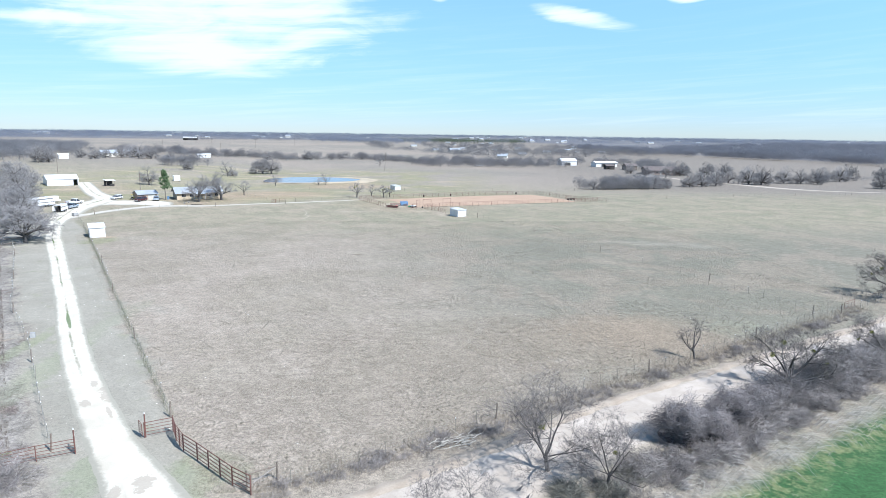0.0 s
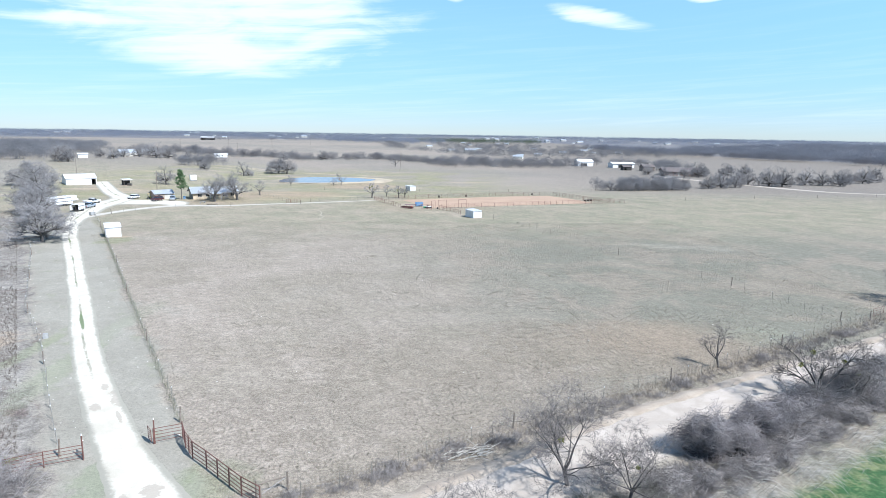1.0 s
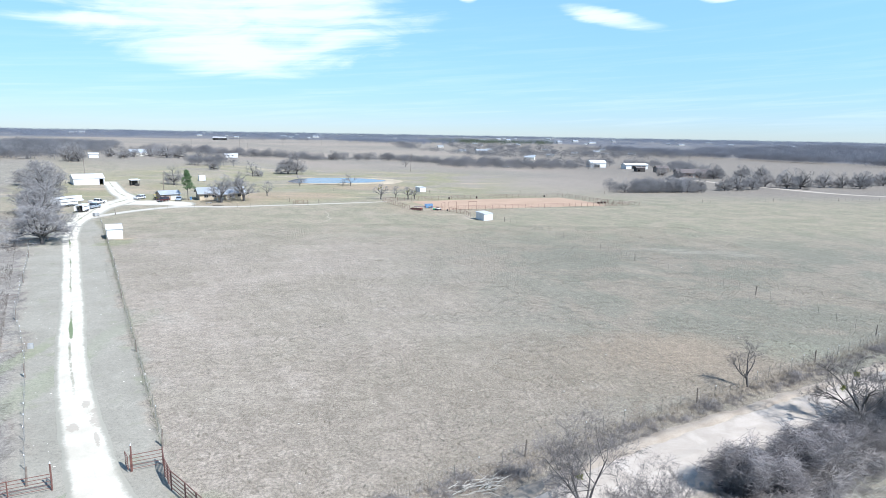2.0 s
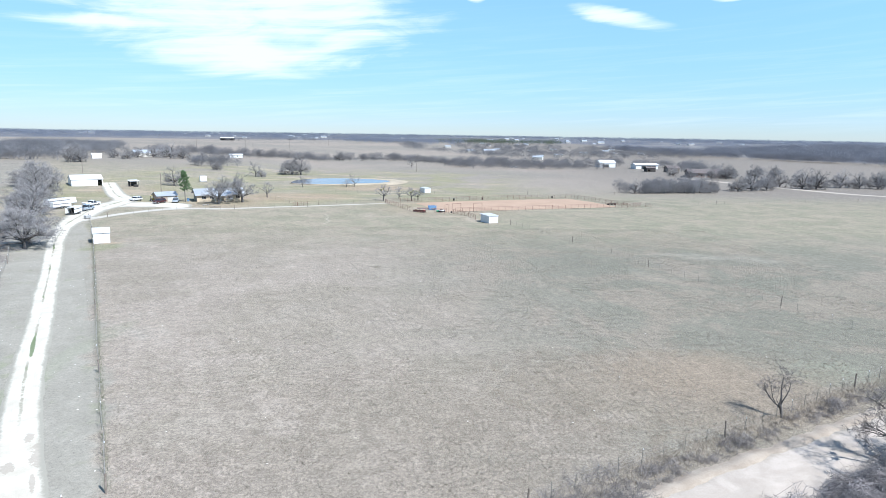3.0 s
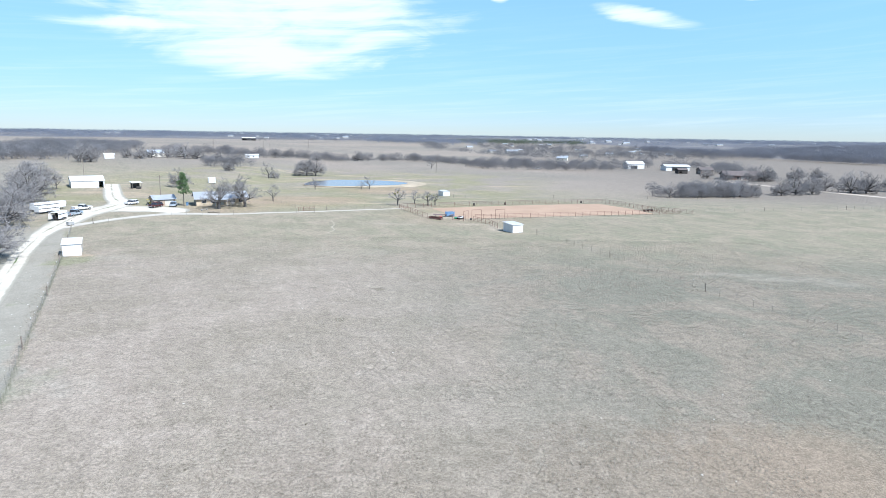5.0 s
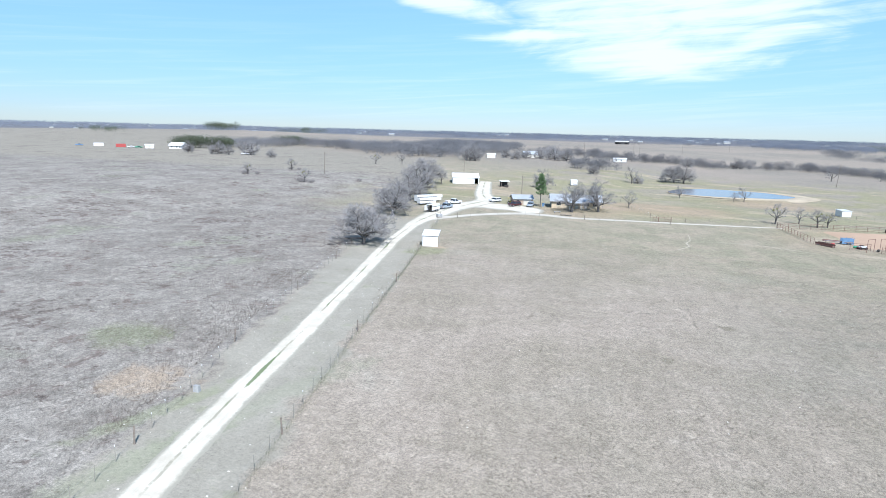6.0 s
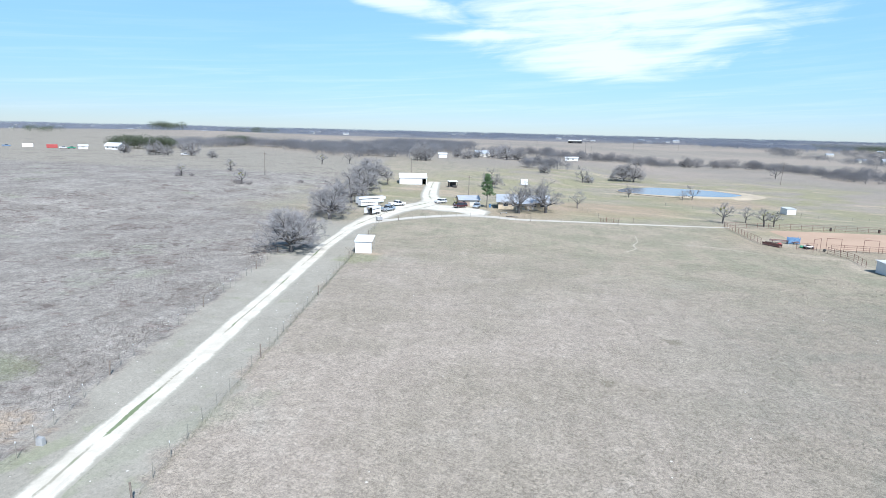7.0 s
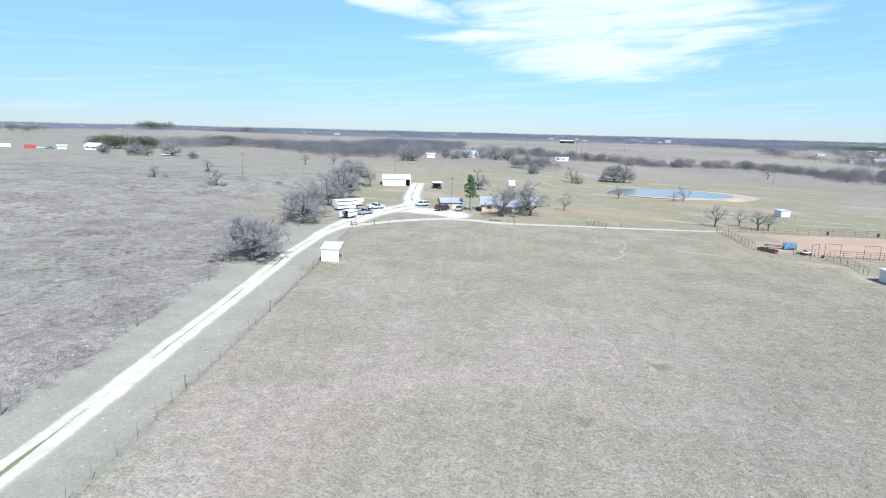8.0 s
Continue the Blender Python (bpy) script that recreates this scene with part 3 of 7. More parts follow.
# ---- mesh tools ----
class Shape:
    """Collects boxes, tubes and faces into one mesh."""

    def __init__(self):
        self.v, self.f = [], []

    def add(self, vs, fs):
        n = len(self.v)
        self.v += [tuple(p) for p in vs]
        self.f += [tuple(i + n for i in q) for q in fs]
        return self

    def box(self, x0, x1, y0, y1, z0, z1, bevel=0.0):
        b = bevel
        if not b:
            vs = [(x, y, z) for z in (z0, z1) for x, y in ((x0, y0), (x1, y0), (x1, y1), (x0, y1))]
            return self.add(vs, [(3, 2, 1, 0), (4, 5, 6, 7), (0, 1, 5, 4), (1, 2, 6, 5), (2, 3, 7, 6), (3, 0, 4, 7)])
        ring = [(x0 + b, y0), (x1 - b, y0), (x1, y0 + b), (x1, y1 - b), (x1 - b, y1), (x0 + b, y1), (x0, y1 - b), (x0, y0 + b)]
        cx, cy = (x0 + x1) / 2, (y0 + y1) / 2
        kx, ky = 1 - b / max(1e-6, (x1 - x0) / 2), 1 - b / max(1e-6, (y1 - y0) / 2)
        inner = [(cx + (x - cx) * kx, cy + (y - cy) * ky) for x, y in ring]
        vs = [(x, y, z0) for x, y in inner] + [(x, y, z0 + b) for x, y in ring] + [(x, y, z1 - b) for x, y in ring] + [(x, y, z1) for x, y in inner]
        fs = [tuple(range(7, -1, -1)), tuple(range(24, 32))]
        for k in range(3):
            fs += [(k * 8 + i, k * 8 + (i + 1) % 8, k * 8 + 8 + (i + 1) % 8, k * 8 + 8 + i) for i in range(8)]
        return self.add(vs, fs)

    def tube(self, pts, radii, n=5, cap=True):
        pts = [Vector(p) for p in pts]
        rings = []
        for i, p in enumerate(pts):
            d = (pts[min(i + 1, len(pts) - 1)] - pts[max(i - 1, 0)])
            d = d.normalized() if d.length > 1e-9 else Vector((0, 0, 1))
            a = d.cross(Vector((0.3, 0.9, 0.1)) if abs(d.z) > 0.8 else Vector((0, 0, 1))).normalized()
            b = d.cross(a)
            r = radii[i] if isinstance(radii, (list, tuple)) else radii
            rings += [p + (a * math.cos(2 * math.pi * k / n) + b * math.sin(2 * math.pi * k / n)) * r for k in range(n)]
        fs = [(i * n + k, i * n + (k + 1) % n, (i + 1) * n + (k + 1) % n, (i + 1) * n + k) for i in range(len(pts) - 1) for k in range(n)]
        if cap:
            fs += [tuple(range(n - 1, -1, -1)), tuple(range((len(pts) - 1) * n, len(pts) * n))]
        return self.add(rings, fs)

    def spike(self, p, q, r):
        """A thin three-sided twig from p to the point q."""
        p, q = Vector(p), Vector(q)
        d = (q - p)
        a = d.cross(Vector((0.31, 0.87, 0.37))).normalized() * r
        b = d.normalized().cross(a)
        return self.add([p + a, p - a * 0.5 + b * 0.87, p - a * 0.5 - b * 0.87, q], [(0, 1, 3), (1, 2, 3), (2, 0, 3)])

    def blade(self, p, q, r):
        """A flat tapering blade from p to the point q."""
        p, q = Vector(p), Vector(q)
        a = (q - p).cross(Vector((0.31, 0.87, 0.37))).normalized() * r
        return self.add([p + a, p - a, q], [(0, 1, 2)])

    def prism(self, outline, y0, y1):
        """An outline in x, z pulled along y."""
        n = len(outline)
        vs = [(x, y0, z) for x, z in outline] + [(x, y1, z) for x, z in outline]
        return self.add(vs, [tuple(range(n)), tuple(range(2 * n - 1, n - 1, -1))] + [(i, n + i, n + (i + 1) % n, (i + 1) % n) for i in range(n)])

    def mesh(self, name, mat, smooth=False):
        me = bpy.data.meshes.new(name)
        me.from_pydata(self.v, [], self.f)
        me.materials.append(mat)
        if smooth:
            me.polygons.foreach_set("use_smooth", [True] * len(me.polygons))
        me.update()
        return me

    def part(self, name, mat, parent=None, label="", smooth=False):
        ob = new(name, self.mesh(name, mat, smooth))
        ob.parent = parent
        return tagged(ob, label)


def land(x, y):
    """Height in metres at a place of the plan."""
    return terrain(x, y) * U


def thing(name, x, y, turn=0.0, label="", category="", group="", z=None, scale=1.0):
    ob = new(name)
    ob.empty_display_size = 0.3
    ob.matrix_basis = pose(x * U, y * U, land(x, y) if z is None else z, 0, 0, turn)
    ob.scale = (scale,) * 3
    return tagged(ob, label, category, group)


def smooth(a, b, v):
    u = min(1.0, max(0.0, (v - a) / (b - a)))
    return u * u * (3 - 2 * u)


def terrain(x, y):
    """Height of the land: a hollow beyond the arena, a rise in the west field."""
    dip = -3.0 * smooth(185, 260, y) * (1 - smooth(600, 1200, y)) * smooth(-105, -70, x)
    rise = 2.5 * smooth(110, 165, -x) * (1 - smooth(600, 1500, math.hypot(x, y)))
    hill = 8.5 * math.exp(-((x + 850) ** 2 + (y - 690) ** 2) / 2 / 230 ** 2)
    return dip + rise + hill


# ---- land ----
def spaced(lo, hi, step, out_lo, out_hi):
    vals = list(np.arange(lo, hi + 0.01, step))
    s, v = step, vals[-1]
    while v < out_hi:
        s *= 1.22
        v = min(v + s, out_hi)
        vals.append(v)
    s, v = step, vals[0]
    while v > out_lo:
        s *= 1.22
        v = max(v - s, out_lo)
        vals.insert(0, v)
    return vals


POND_C, POND_R = (-36.0, 294.0), (21.0, 18.5)


def pond_edge(a):
    k = 1 + 0.08 * math.sin(2 * a + 0.6) + 0.05 * math.sin(3 * a + 2.0) + 0.02 * math.sin(7 * a)
    c, n = math.cos(a), math.sin(a)
    return POND_C[0] + POND_R[0] * k * math.copysign(abs(c) ** 0.85, c), POND_C[1] + POND_R[1] * k * math.copysign(abs(n) ** 0.85, n)


def ground():
    xs, ys = spaced(-140, 90, 3.0, -3800, 3800), spaced(-30, 330, 3.0, -3800, 3800)
    nx = len(xs)
    vs = []
    for y in ys:
        for x in xs:
            z = terrain(x, y)
            q = math.hypot((x - POND_C[0]) / POND_R[0], (y - POND_C[1]) / POND_R[1])
            z -= 0.9 * (1 - smooth(0.8, 1.05, q))
            z += 0.5 * smooth(1.05, 1.2, q) * (1 - smooth(1.25, 1.5, q)) * smooth(-40, -10, x)
            vs.append((x * U, y * U, z * U))
    fs = [(j * nx + i, j * nx + i + 1, (j + 1) * nx + i + 1, (j + 1) * nx + i) for j in range(len(ys) - 1) for i in range(nx - 1)]
    ob = Shape().add(vs, fs).part("ground", GRASS, smooth=True)
    tagged(ob, "dry winter pasture grass over gently rolling land", "ground", kind="structure")


ground()


def catmull(pts, step):
    out = []
    P = [Vector(p) for p in pts]
    P = [2 * P[0] - P[1]] + P + [2 * P[-1] - P[-2]]
    for i in range(1, len(P) - 2):
        n = max(2, int((P[i + 1] - P[i]).length / step))
        for k in range(n):
            t = k / n
            out.append(0.5 * (2 * P[i] + (P[i + 1] - P[i - 1]) * t + (2 * P[i - 1] - 5 * P[i] + 4 * P[i + 1] - P[i + 2]) * t * t + (3 * P[i] - P[i - 1] - 3 * P[i + 1] + P[i + 2]) * t ** 3))
    out.append(P[-2])
    return out


def strip(name, pts, widths, mat, lift, label, category="road", step=1.2, ragged=0.3):
    """A gravel track with a low crown and ragged edges that sink into the grass."""
    way = catmull([(x * U, y * U, w * U * 1.3) for (x, y), w in zip(pts, widths)], step)
    cross = (-1.0, -0.78, -0.3, 0.3, 0.78, 1.0)
    vs, fs, uv, run = [], [], [], 0.0
    for i, p in enumerate(way):
        d = way[min(i + 1, len(way) - 1)] - way[max(i - 1, 0)]
        d = Vector((d.x, d.y)).normalized()
        run += (Vector((p.x, p.y)) - Vector((way[max(i - 1, 0)].x, way[max(i - 1, 0)].y))).length
        for c in cross:
            w = p.z / 2 * c
            if abs(c) > 0.9:
                w += c * ragged * (noise.noise((p.x * 0.3, p.y * 0.3, c * 7)) * 0.8 + noise.noise((p.x * 0.9, p.y * 0.9, c * 3)) * 0.6)
            x, y = p.x + d.y * w, p.y - d.x * w
            vs.append((x, y, land(x / U, y / U) + (-0.02 if abs(c) > 0.9 else lift * (1 - 0.3 * c * c))))
            uv.append((c, run))
    n = len(cross)
    for i in range(len(way) - 1):
        fs += [(i * n + k, i * n + k + 1, (i + 1) * n + k + 1, (i + 1) * n + k) for k in range(n - 1)]
    ob = Shape().add(vs, fs).part(name, mat, smooth=True)
    layer = ob.data.uv_layers.new(name="UVMap")
    for lp in ob.data.loops:
        layer.data[lp.index].uv = uv[lp.vertex_index]
    return tagged(ob, label, category, kind="structure")


strip("road", [(-60, -9), (-30, 5.5), (-12, 14.6), (3, 23.0), (15, 30.6), (29.5, 37.9), (46, 46.2), (70, 58.5), (110, 79), (200, 125)],
      [5.6] * 10, COUNTY, 0.10, "pale caliche county road with loose gravel edges", step=0.5)
strip("road_lane", [(-10, 15.2), (-14.9, 24.0), (-18.4, 29.2), (-20.9, 33.2), (-23.9, 38.1), (-27.4, 44.2), (-31.6, 51.8), (-36.6, 61.6), (-40.9, 70.0), (-44.1, 75.9), (-50.4, 88.0), (-54.1, 95.0), (-59.9, 106.0), (-63.0, 111.8), (-69.1, 125.0), (-71.4, 130.0), (-73.7, 136.5), (-76.2, 145.0), (-79.5, 157.0), (-80.5, 168), (-82.2, 180), (-92, 196), (-104, 218), (-114, 237)],
      [6.0, 3.3, 2.5, 2.3, 2.25, 2.15, 2.1, 2.1, 2.1, 2.15, 2.15, 2.3, 2.45, 2.4, 2.4, 3.0, 3.8, 5.2, 6.0, 7.0, 5.5, 4.6, 4.4, 4.2], CALICHE, 0.07, "bleached white caliche driveway with weeds between the wheel tracks", step=0.5)
strip("road_loop", [(-73.2, 138.5), (-71.5, 145.0), (-68.0, 153.5), (-62.5, 160.8), (-55.5, 162.6), (-49.2, 162.7), (-37.3, 167.4), (-28.9, 170.5), (-19.3, 174.6), (-12.0, 177.8), (-8.0, 180.0)],
      [3.0, 2.4, 2.6, 3.2, 3.0, 2.4, 1.8, 1.6, 1.4, 1.1, 0.7], TRACK, 0.055, "white caliche track curving off along the paddock", step=0.5)
strip("road_yard", [(-82, 166), (-76, 169.5), (-71, 170.0), (-64.5, 168.5), (-60.5, 163.5)],
      [9.0, 9.5, 10.5, 8.0, 4.0], CALICHE, 0.045, "white caliche parking yard before the garage", step=0.5)


WORN = road_material("worn_path", (0.34, 0.305, 0.24), (0.41, 0.365, 0.29), False, (0.265, 0.24, 0.19))
strip("ground_path", [(-22.6, 155.4), (-20.9, 149.0), (-20.7, 145.0), (-19.6, 141.8), (-20.1, 138.5), (-20.6, 136.5)],
      [0.1, 0.16, 0.26, 0.2, 0.26, 0.1], WORN, 0.03, "pale winding animal path worn in the pasture", "path", step=0.5, ragged=0.25)
strip("ground_path", [(-16.4, 150.2), (-12.0, 151.2), (-8.9, 151.5), (-3.5, 150.3), (0.2, 149.2)],
      [0.1, 0.2, 0.22, 0.2, 0.1], WORN, 0.03, "thin pale animal path worn in the pasture", "path", step=0.5, ragged=0.2)


def berm(pts):
    """A low windrow of graded soil along the road's edge."""
    way = catmull([(x * U, y * U, 0) for x, y in pts], 0.4)
    vs = []
    for i, p in enumerate(way):
        d = (way[min(i + 1, len(way) - 1)] - way[max(i - 1, 0)]).normalized()
        k = 1 + 0.7 * noise.noise((p.x * 0.35, p.y * 0.35, 6.0))
        for off, z in ((-0.75, -0.03), (-0.4, 0.1), (0.0, 0.24), (0.5, 0.12), (1.0, -0.03)):
            o = off * (0.75 + 0.35 * k) + 0.3 * noise.noise((p.x * 0.6, p.y * 0.6, 2.0))
            vs.append((p.x - d.y * o, p.y + d.x * o, max(-0.03, z * k) + 0.04 * noise.noise((p.x * 3, p.y * 3, off * 5))))
    fs = [(i * 5 + k, i * 5 + k + 1, i * 5 + k + 6, i * 5 + k + 5) for i in range(len(way) - 1) for k in range(4)]
    soil = surf("graded_soil", (0.26, 0.212, 0.163), (0.38, 0.325, 0.26), 0.6, 0.95, 0, 0.6, 7.0)
    tagged(Shape().add(vs, fs).part("ground_berm", soil, smooth=True), "tan windrow of graded soil along the road", "bank", kind="structure")


berm([(x, y + 3.25) for x, y in ((-12, 14.6), (3, 23.0), (15, 30.6), (29.5, 37.9), (46, 46.2), (62, 54.4))])
strip("road_far", [(150, 352), (157, 325), (166, 300), (182, 262), (205, 238), (260, 205), (340, 165), (480, 110)],
      [4.5] * 8, COUNTY, 0.15, "pale gravel road crossing the far fields", step=4.0)

water = Shape()
ring = [(*pond_edge(2 * math.pi * i / 64), -2.72) for i in range(64)]
water.add([tuple(c * U for c in p) for p in [(POND_C[0], POND_C[1], -2.72)] + ring], [(0, i + 1, (i + 1) % 64 + 1) for i in range(64)])
tagged(water.part("water_pond", WATER), "small calm blue stock pond reflecting the sky", "pond", kind="structure")


def band(name, a, b, mat, label, category):
    """A ragged ring of bare soil round the pond."""
    vs, fs, n = [], [], 96
    for i in range(n):
        t = 2 * math.pi * i / n
        x, y = pond_edge(t)
        dx, dy = math.cos(t), math.sin(t)
        east = 0.5 + 0.5 * math.cos(t + 0.25)
        w = a + (b - a) * east ** 2.5 + 0.5 * noise.noise((dx * 4, dy * 4, 1.5))
        for d, z in ((-0.6, -0.25), (0.25, 0.10), (w * 0.6, 0.16), (w, -0.06)):
            px, py = x + dx * d, y + dy * d
            g = terrain(px, py)
            vs.append((px, py, max(-2.85, g + z + 0.45 * east * (1.0 if 0 < d < w else 0.2)) if d > 0 else -2.95))
    for i in range(n):
        fs += [(i * 4 + k, i * 4 + k + 1, ((i + 1) % n) * 4 + k + 1, ((i + 1) % n) * 4 + k) for k in range(3)]
    tagged(Shape().add([tuple(c * U for c in p) for p in vs], fs).part(name, mat, smooth=True), label, category, kind="structure")


band("ground_bank", 0.5, 8.5, SOIL, "bare reddish soil bank round the pond", "bank")


# ---- trees ----
def grow_tree(seed, height, spread, trunk_r, limbs=6, fork=0.2, levels=4, kids=5, lean=0.0, droop=0.0, twig_r=0.024, dens=1.3, arch=0.03):
    """A bare winter tree: tapered trunk and crooked limbs in one mesh, fine twigs in another."""
    rnd = random.Random(seed)
    wood, twigs = Shape(), Shape()

    def wander(p, d, length, n, crook, up):
        pts = [Vector(p)]
        d = Vector(d).normalized()
        for _ in range(n):
            d = (d + Vector((rnd.uniform(-1, 1), rnd.uniform(-1, 1), rnd.uniform(-0.7, 0.7))) * crook + Vector((0, 0, up))).normalized()
            pts.append(pts[-1] + d * (length / n))
        return pts, d

    def grow(p, d, length, r, level):
        last = level >= levels
        if last:
            tip = Vector(p) + Vector(d) * length + Vector((rnd.uniform(-1, 1), rnd.uniform(-1, 1), rnd.uniform(-1, 1))) * length * 0.25
            (twigs.blade if twig_r >= 0.03 else twigs.spike)(p, tip, twig_r)
            return
        n = 4 if level < 2 else 3
        pts, _ = wander(p, d, length, n, 0.16 + 0.05 * level, (0.0, arch, max(0.0, arch), -droop)[min(level, 3)])
        radii = [r * (1 - 0.72 * i / n) for i in range(n + 1)]
        (wood if level < levels - 1 else twigs).tube(pts, radii, 5 if level < 2 else 3, cap=False)
        count = max(2, round(kids * (1.0 if level < 2 else dens) + rnd.uniform(-1, 1)))
        for k in range(count):
            t = rnd.uniform(0.35, 1.0) if k else 1.0
            i = min(n - 1, int(t * n))
            q = pts[i].lerp(pts[i + 1], t * n - i)
            base = (pts[i + 1] - pts[i]).normalized()
            side = Vector((rnd.gauss(0, 1), rnd.gauss(0, 1), rnd.gauss(0.12, 0.6))).normalized()
            nd = (base * rnd.uniform(0.5, 1.0) + side * rnd.uniform(0.55, 1.0)).normalized()
            grow(q, nd, length * rnd.uniform(0.42, 0.66), max(twig_r * 0.8, radii[i] * rnd.uniform(0.42, 0.66)), level + 1)

    top = height * fork
    pts, _ = wander((0, 0, -0.15), (lean, 0.05, 1), top + 0.15, 3, 0.07, 0.05)
    flare = [trunk_r * 1.35, trunk_r, trunk_r * 0.9, trunk_r * 0.85]
    wood.tube(pts, flare, 8, cap=False)
    for k in range(limbs):
        a = 2 * math.pi * k / limbs * 1.618 + rnd.uniform(-0.4, 0.4)
        up = rnd.uniform(0.05, 1.0) ** (1.1 if arch < 0 else 0.8) * 1.4
        d = Vector((math.cos(a) * math.cos(up) + lean * 0.4, math.sin(a) * math.cos(up), math.sin(up))).normalized()
        dome = 1 / math.sqrt((d.x ** 2 + d.y ** 2) / (spread / 2) ** 2 + (d.z / (height - top)) ** 2)
        grow(pts[-1] - Vector((0, 0, rnd.uniform(0, top * 0.4))), d, dome * rnd.uniform(0.5, 0.62), trunk_r * rnd.uniform(0.35, 0.6), 1)
    rs = sorted(math.hypot(p[0], p[1]) for p in twigs.v)
    zs = sorted(p[2] for p in twigs.v)
    kz, kx = height / zs[int(len(zs) * 0.985)], spread / 2 / rs[int(len(rs) * 0.88)]
    for s in (wood, twigs):
        s.v = [(x * (kx if z > top else 1 + (kx - 1) * max(0.0, z / top) ** 2), y * (kx if z > top else 1 + (kx - 1) * max(0.0, z / top) ** 2), z * kz) for x, y, z in s.v]
    zc = height * 0.38

    def dome_in(x, y, z):
        """Draws stray tips back into a rounded crown."""
        if z < top:
            return x, y, z
        e = math.hypot(math.hypot(x, y) / (spread / 2), (z - zc) / (height - zc if z > zc else zc * 0.95))
        k = 1.0 if e < 0.92 else (0.92 + (e - 0.92) * 0.6) / e
        return x * k, y * k, zc + (z - zc) * k

    for s in (wood, twigs):
        s.v = [dome_in(*p) for p in s.v]
    return wood, twigs


def tree_thing(name, seed, height, spread, trunk_r, x, y, label, turn=0.0, group="", crown=TWIG, bark=BARK, **kw):
    wood, twigs = grow_tree(seed, height * U, spread * U, trunk_r * U, **kw)
    t = thing(name, x, y, turn, label, "tree", group)
    wood.part("trunk", bark, t, smooth=True)
    twigs.part("crown", crown, t)
    return t


def mistle_balls(t, spots, r):
    rnd = random.Random(len(spots))
    for p in spots:
        s = Shape()
        for _ in range(70):
            d = Vector((rnd.gauss(0, 1), rnd.gauss(0, 1), rnd.gauss(0, 1))).normalized()
            q = Vector(p) + d * r * rnd.uniform(0.0, 0.7)
            s.spike(q, q + d * 0.16 + Vector((rnd.uniform(-.1, .1), rnd.uniform(-.1, .1), rnd.uniform(-.1, .1))), 0.05)
        s.part("mistletoe_clump", MISTLE, t, "yellow-green mistletoe clump")


def place(t, x, y, turn=0.0, scale=1.0, label=""):
    c = copy_thing(t, pose(x * U, y * U, land(x, y), 0, 0, turn))
    c.scale = (scale,) * 3
    return tagged(c, label)


OAK = "leafless post oak with twiggy crown"
oak_a = tree_thing("oak_tree", 3, 6.8, 11.6, 0.30, -64.8, 106.2, "low leafless post oak spreading beside the driveway", kids=6, limbs=18, fork=0.2, arch=-0.05, twig_r=0.016, dens=1.75, group="oaks along the driveway")
oak_b = tree_thing("oak_tree", 8, 8.2, 9.4, 0.34, -82.4, 137.2, OAK + " in the row by the trailers", kids=6, limbs=14, arch=-0.04, twig_r=0.02, dens=1.3, group="oaks along the driveway")
place(oak_a, -88.5, 146.0, 140, 0.95, OAK + " in the row by the trailers")
place(oak_b, -97.0, 164.0, 75, 1.0, OAK + " in the row by the trailers")
place(oak_b, -105.5, 180.7, 200, 1.16, OAK + " in the row by the trailers")
place(oak_b, -114.5, 193.0, 250, 1.0, OAK + " ending the row")
place(oak_a, -123.0, 209.0, 30, 1.3, OAK + " ending the row")
oak_h = tree_thing("oak_tree", 21, 7.6, 8.0, 0.32, -53.8, 172.8, "leafless oak in the front yard of the house", kids=6, limbs=10, group="yard oaks")
place(oak_h, -48.9, 178.0, 110, 1.05, "leafless oak in the front yard of the house")
place(oak_b, -90.5, 238.0, 60, 0.85, "leafless oak behind the garage")
place(oak_b, -62.5, 338.0, 10, 1.2, "dark dense oak at the water's edge of the pond")
place(oak_a, -67.5, 340.0, 90, 1.2, "dark dense oak at the water's edge of the pond")
small = tree_thing("small_tree", 31, 4.8, 4.6, 0.13, -45.9, 194.0, "small leafless tree on trodden ground by the house", limbs=6, kids=4, group="scattered small trees")
for x, y, a, s, lb in ((-47.6, 262, 40, 0.95, "small leafless tree by the pond"), (-27.0, 268, 90, 1.15, "small leafless tree below the pond"), (-30.0, 266, 10, 0.7, "small leafless sapling below the pond"),
                       (-5.6, 191.5, 200, 0.85, "thin leafless sapling by the arena corner"), (-79, 310, 70, 1.6, "leafless tree in the far pasture"), (-101, 321, 20, 1.2, "leafless tree in the far pasture"),
                       
                       (-180, 272, 50, 1.3, "lone leafless tree in the west field"), (-176, 327, 210, 1.9, "leafless tree beside the woods"), (-4.5, 424, 80, 1.6, "lone tree in the far pasture"), (-120, 215, 80, 1.2, "leafless tree beside the barn")):
    place(small, x, y, a, s, lb)
dark_small = tree_thing("small_tree", 37, 4.8, 5.6, 0.18, -10.0, 186.5, "crooked leafless tree with mistletoe at the arena corner", limbs=6, kids=4, fork=0.28, group="scattered small trees")
mistle_balls(dark_small, [(0.6, 0.3, 3.6), (-0.9, 0.2, 4.1), (0.1, -0.8, 4.6)], 0.5)
place(dark_small, -1.7, 186.9, 120, 0.85, "crooked leafless tree with mistletoe beside the arena")
place(dark_small, 0.2, 188.4, 250, 0.75, "crooked leafless tree with mistletoe beside the arena")
for x, y, a, s in ((-143.5, 170.5, 33, 0.95), (-171, 171, 120, 0.85), (-179, 199, 160, 0.95)):
    place(dark_small, x, y, a, s, "scrubby dark leafless tree in the rough field")
place(dark_small, -185.0, 258.0, 15, 1.1, "dark dense small tree in the west field")
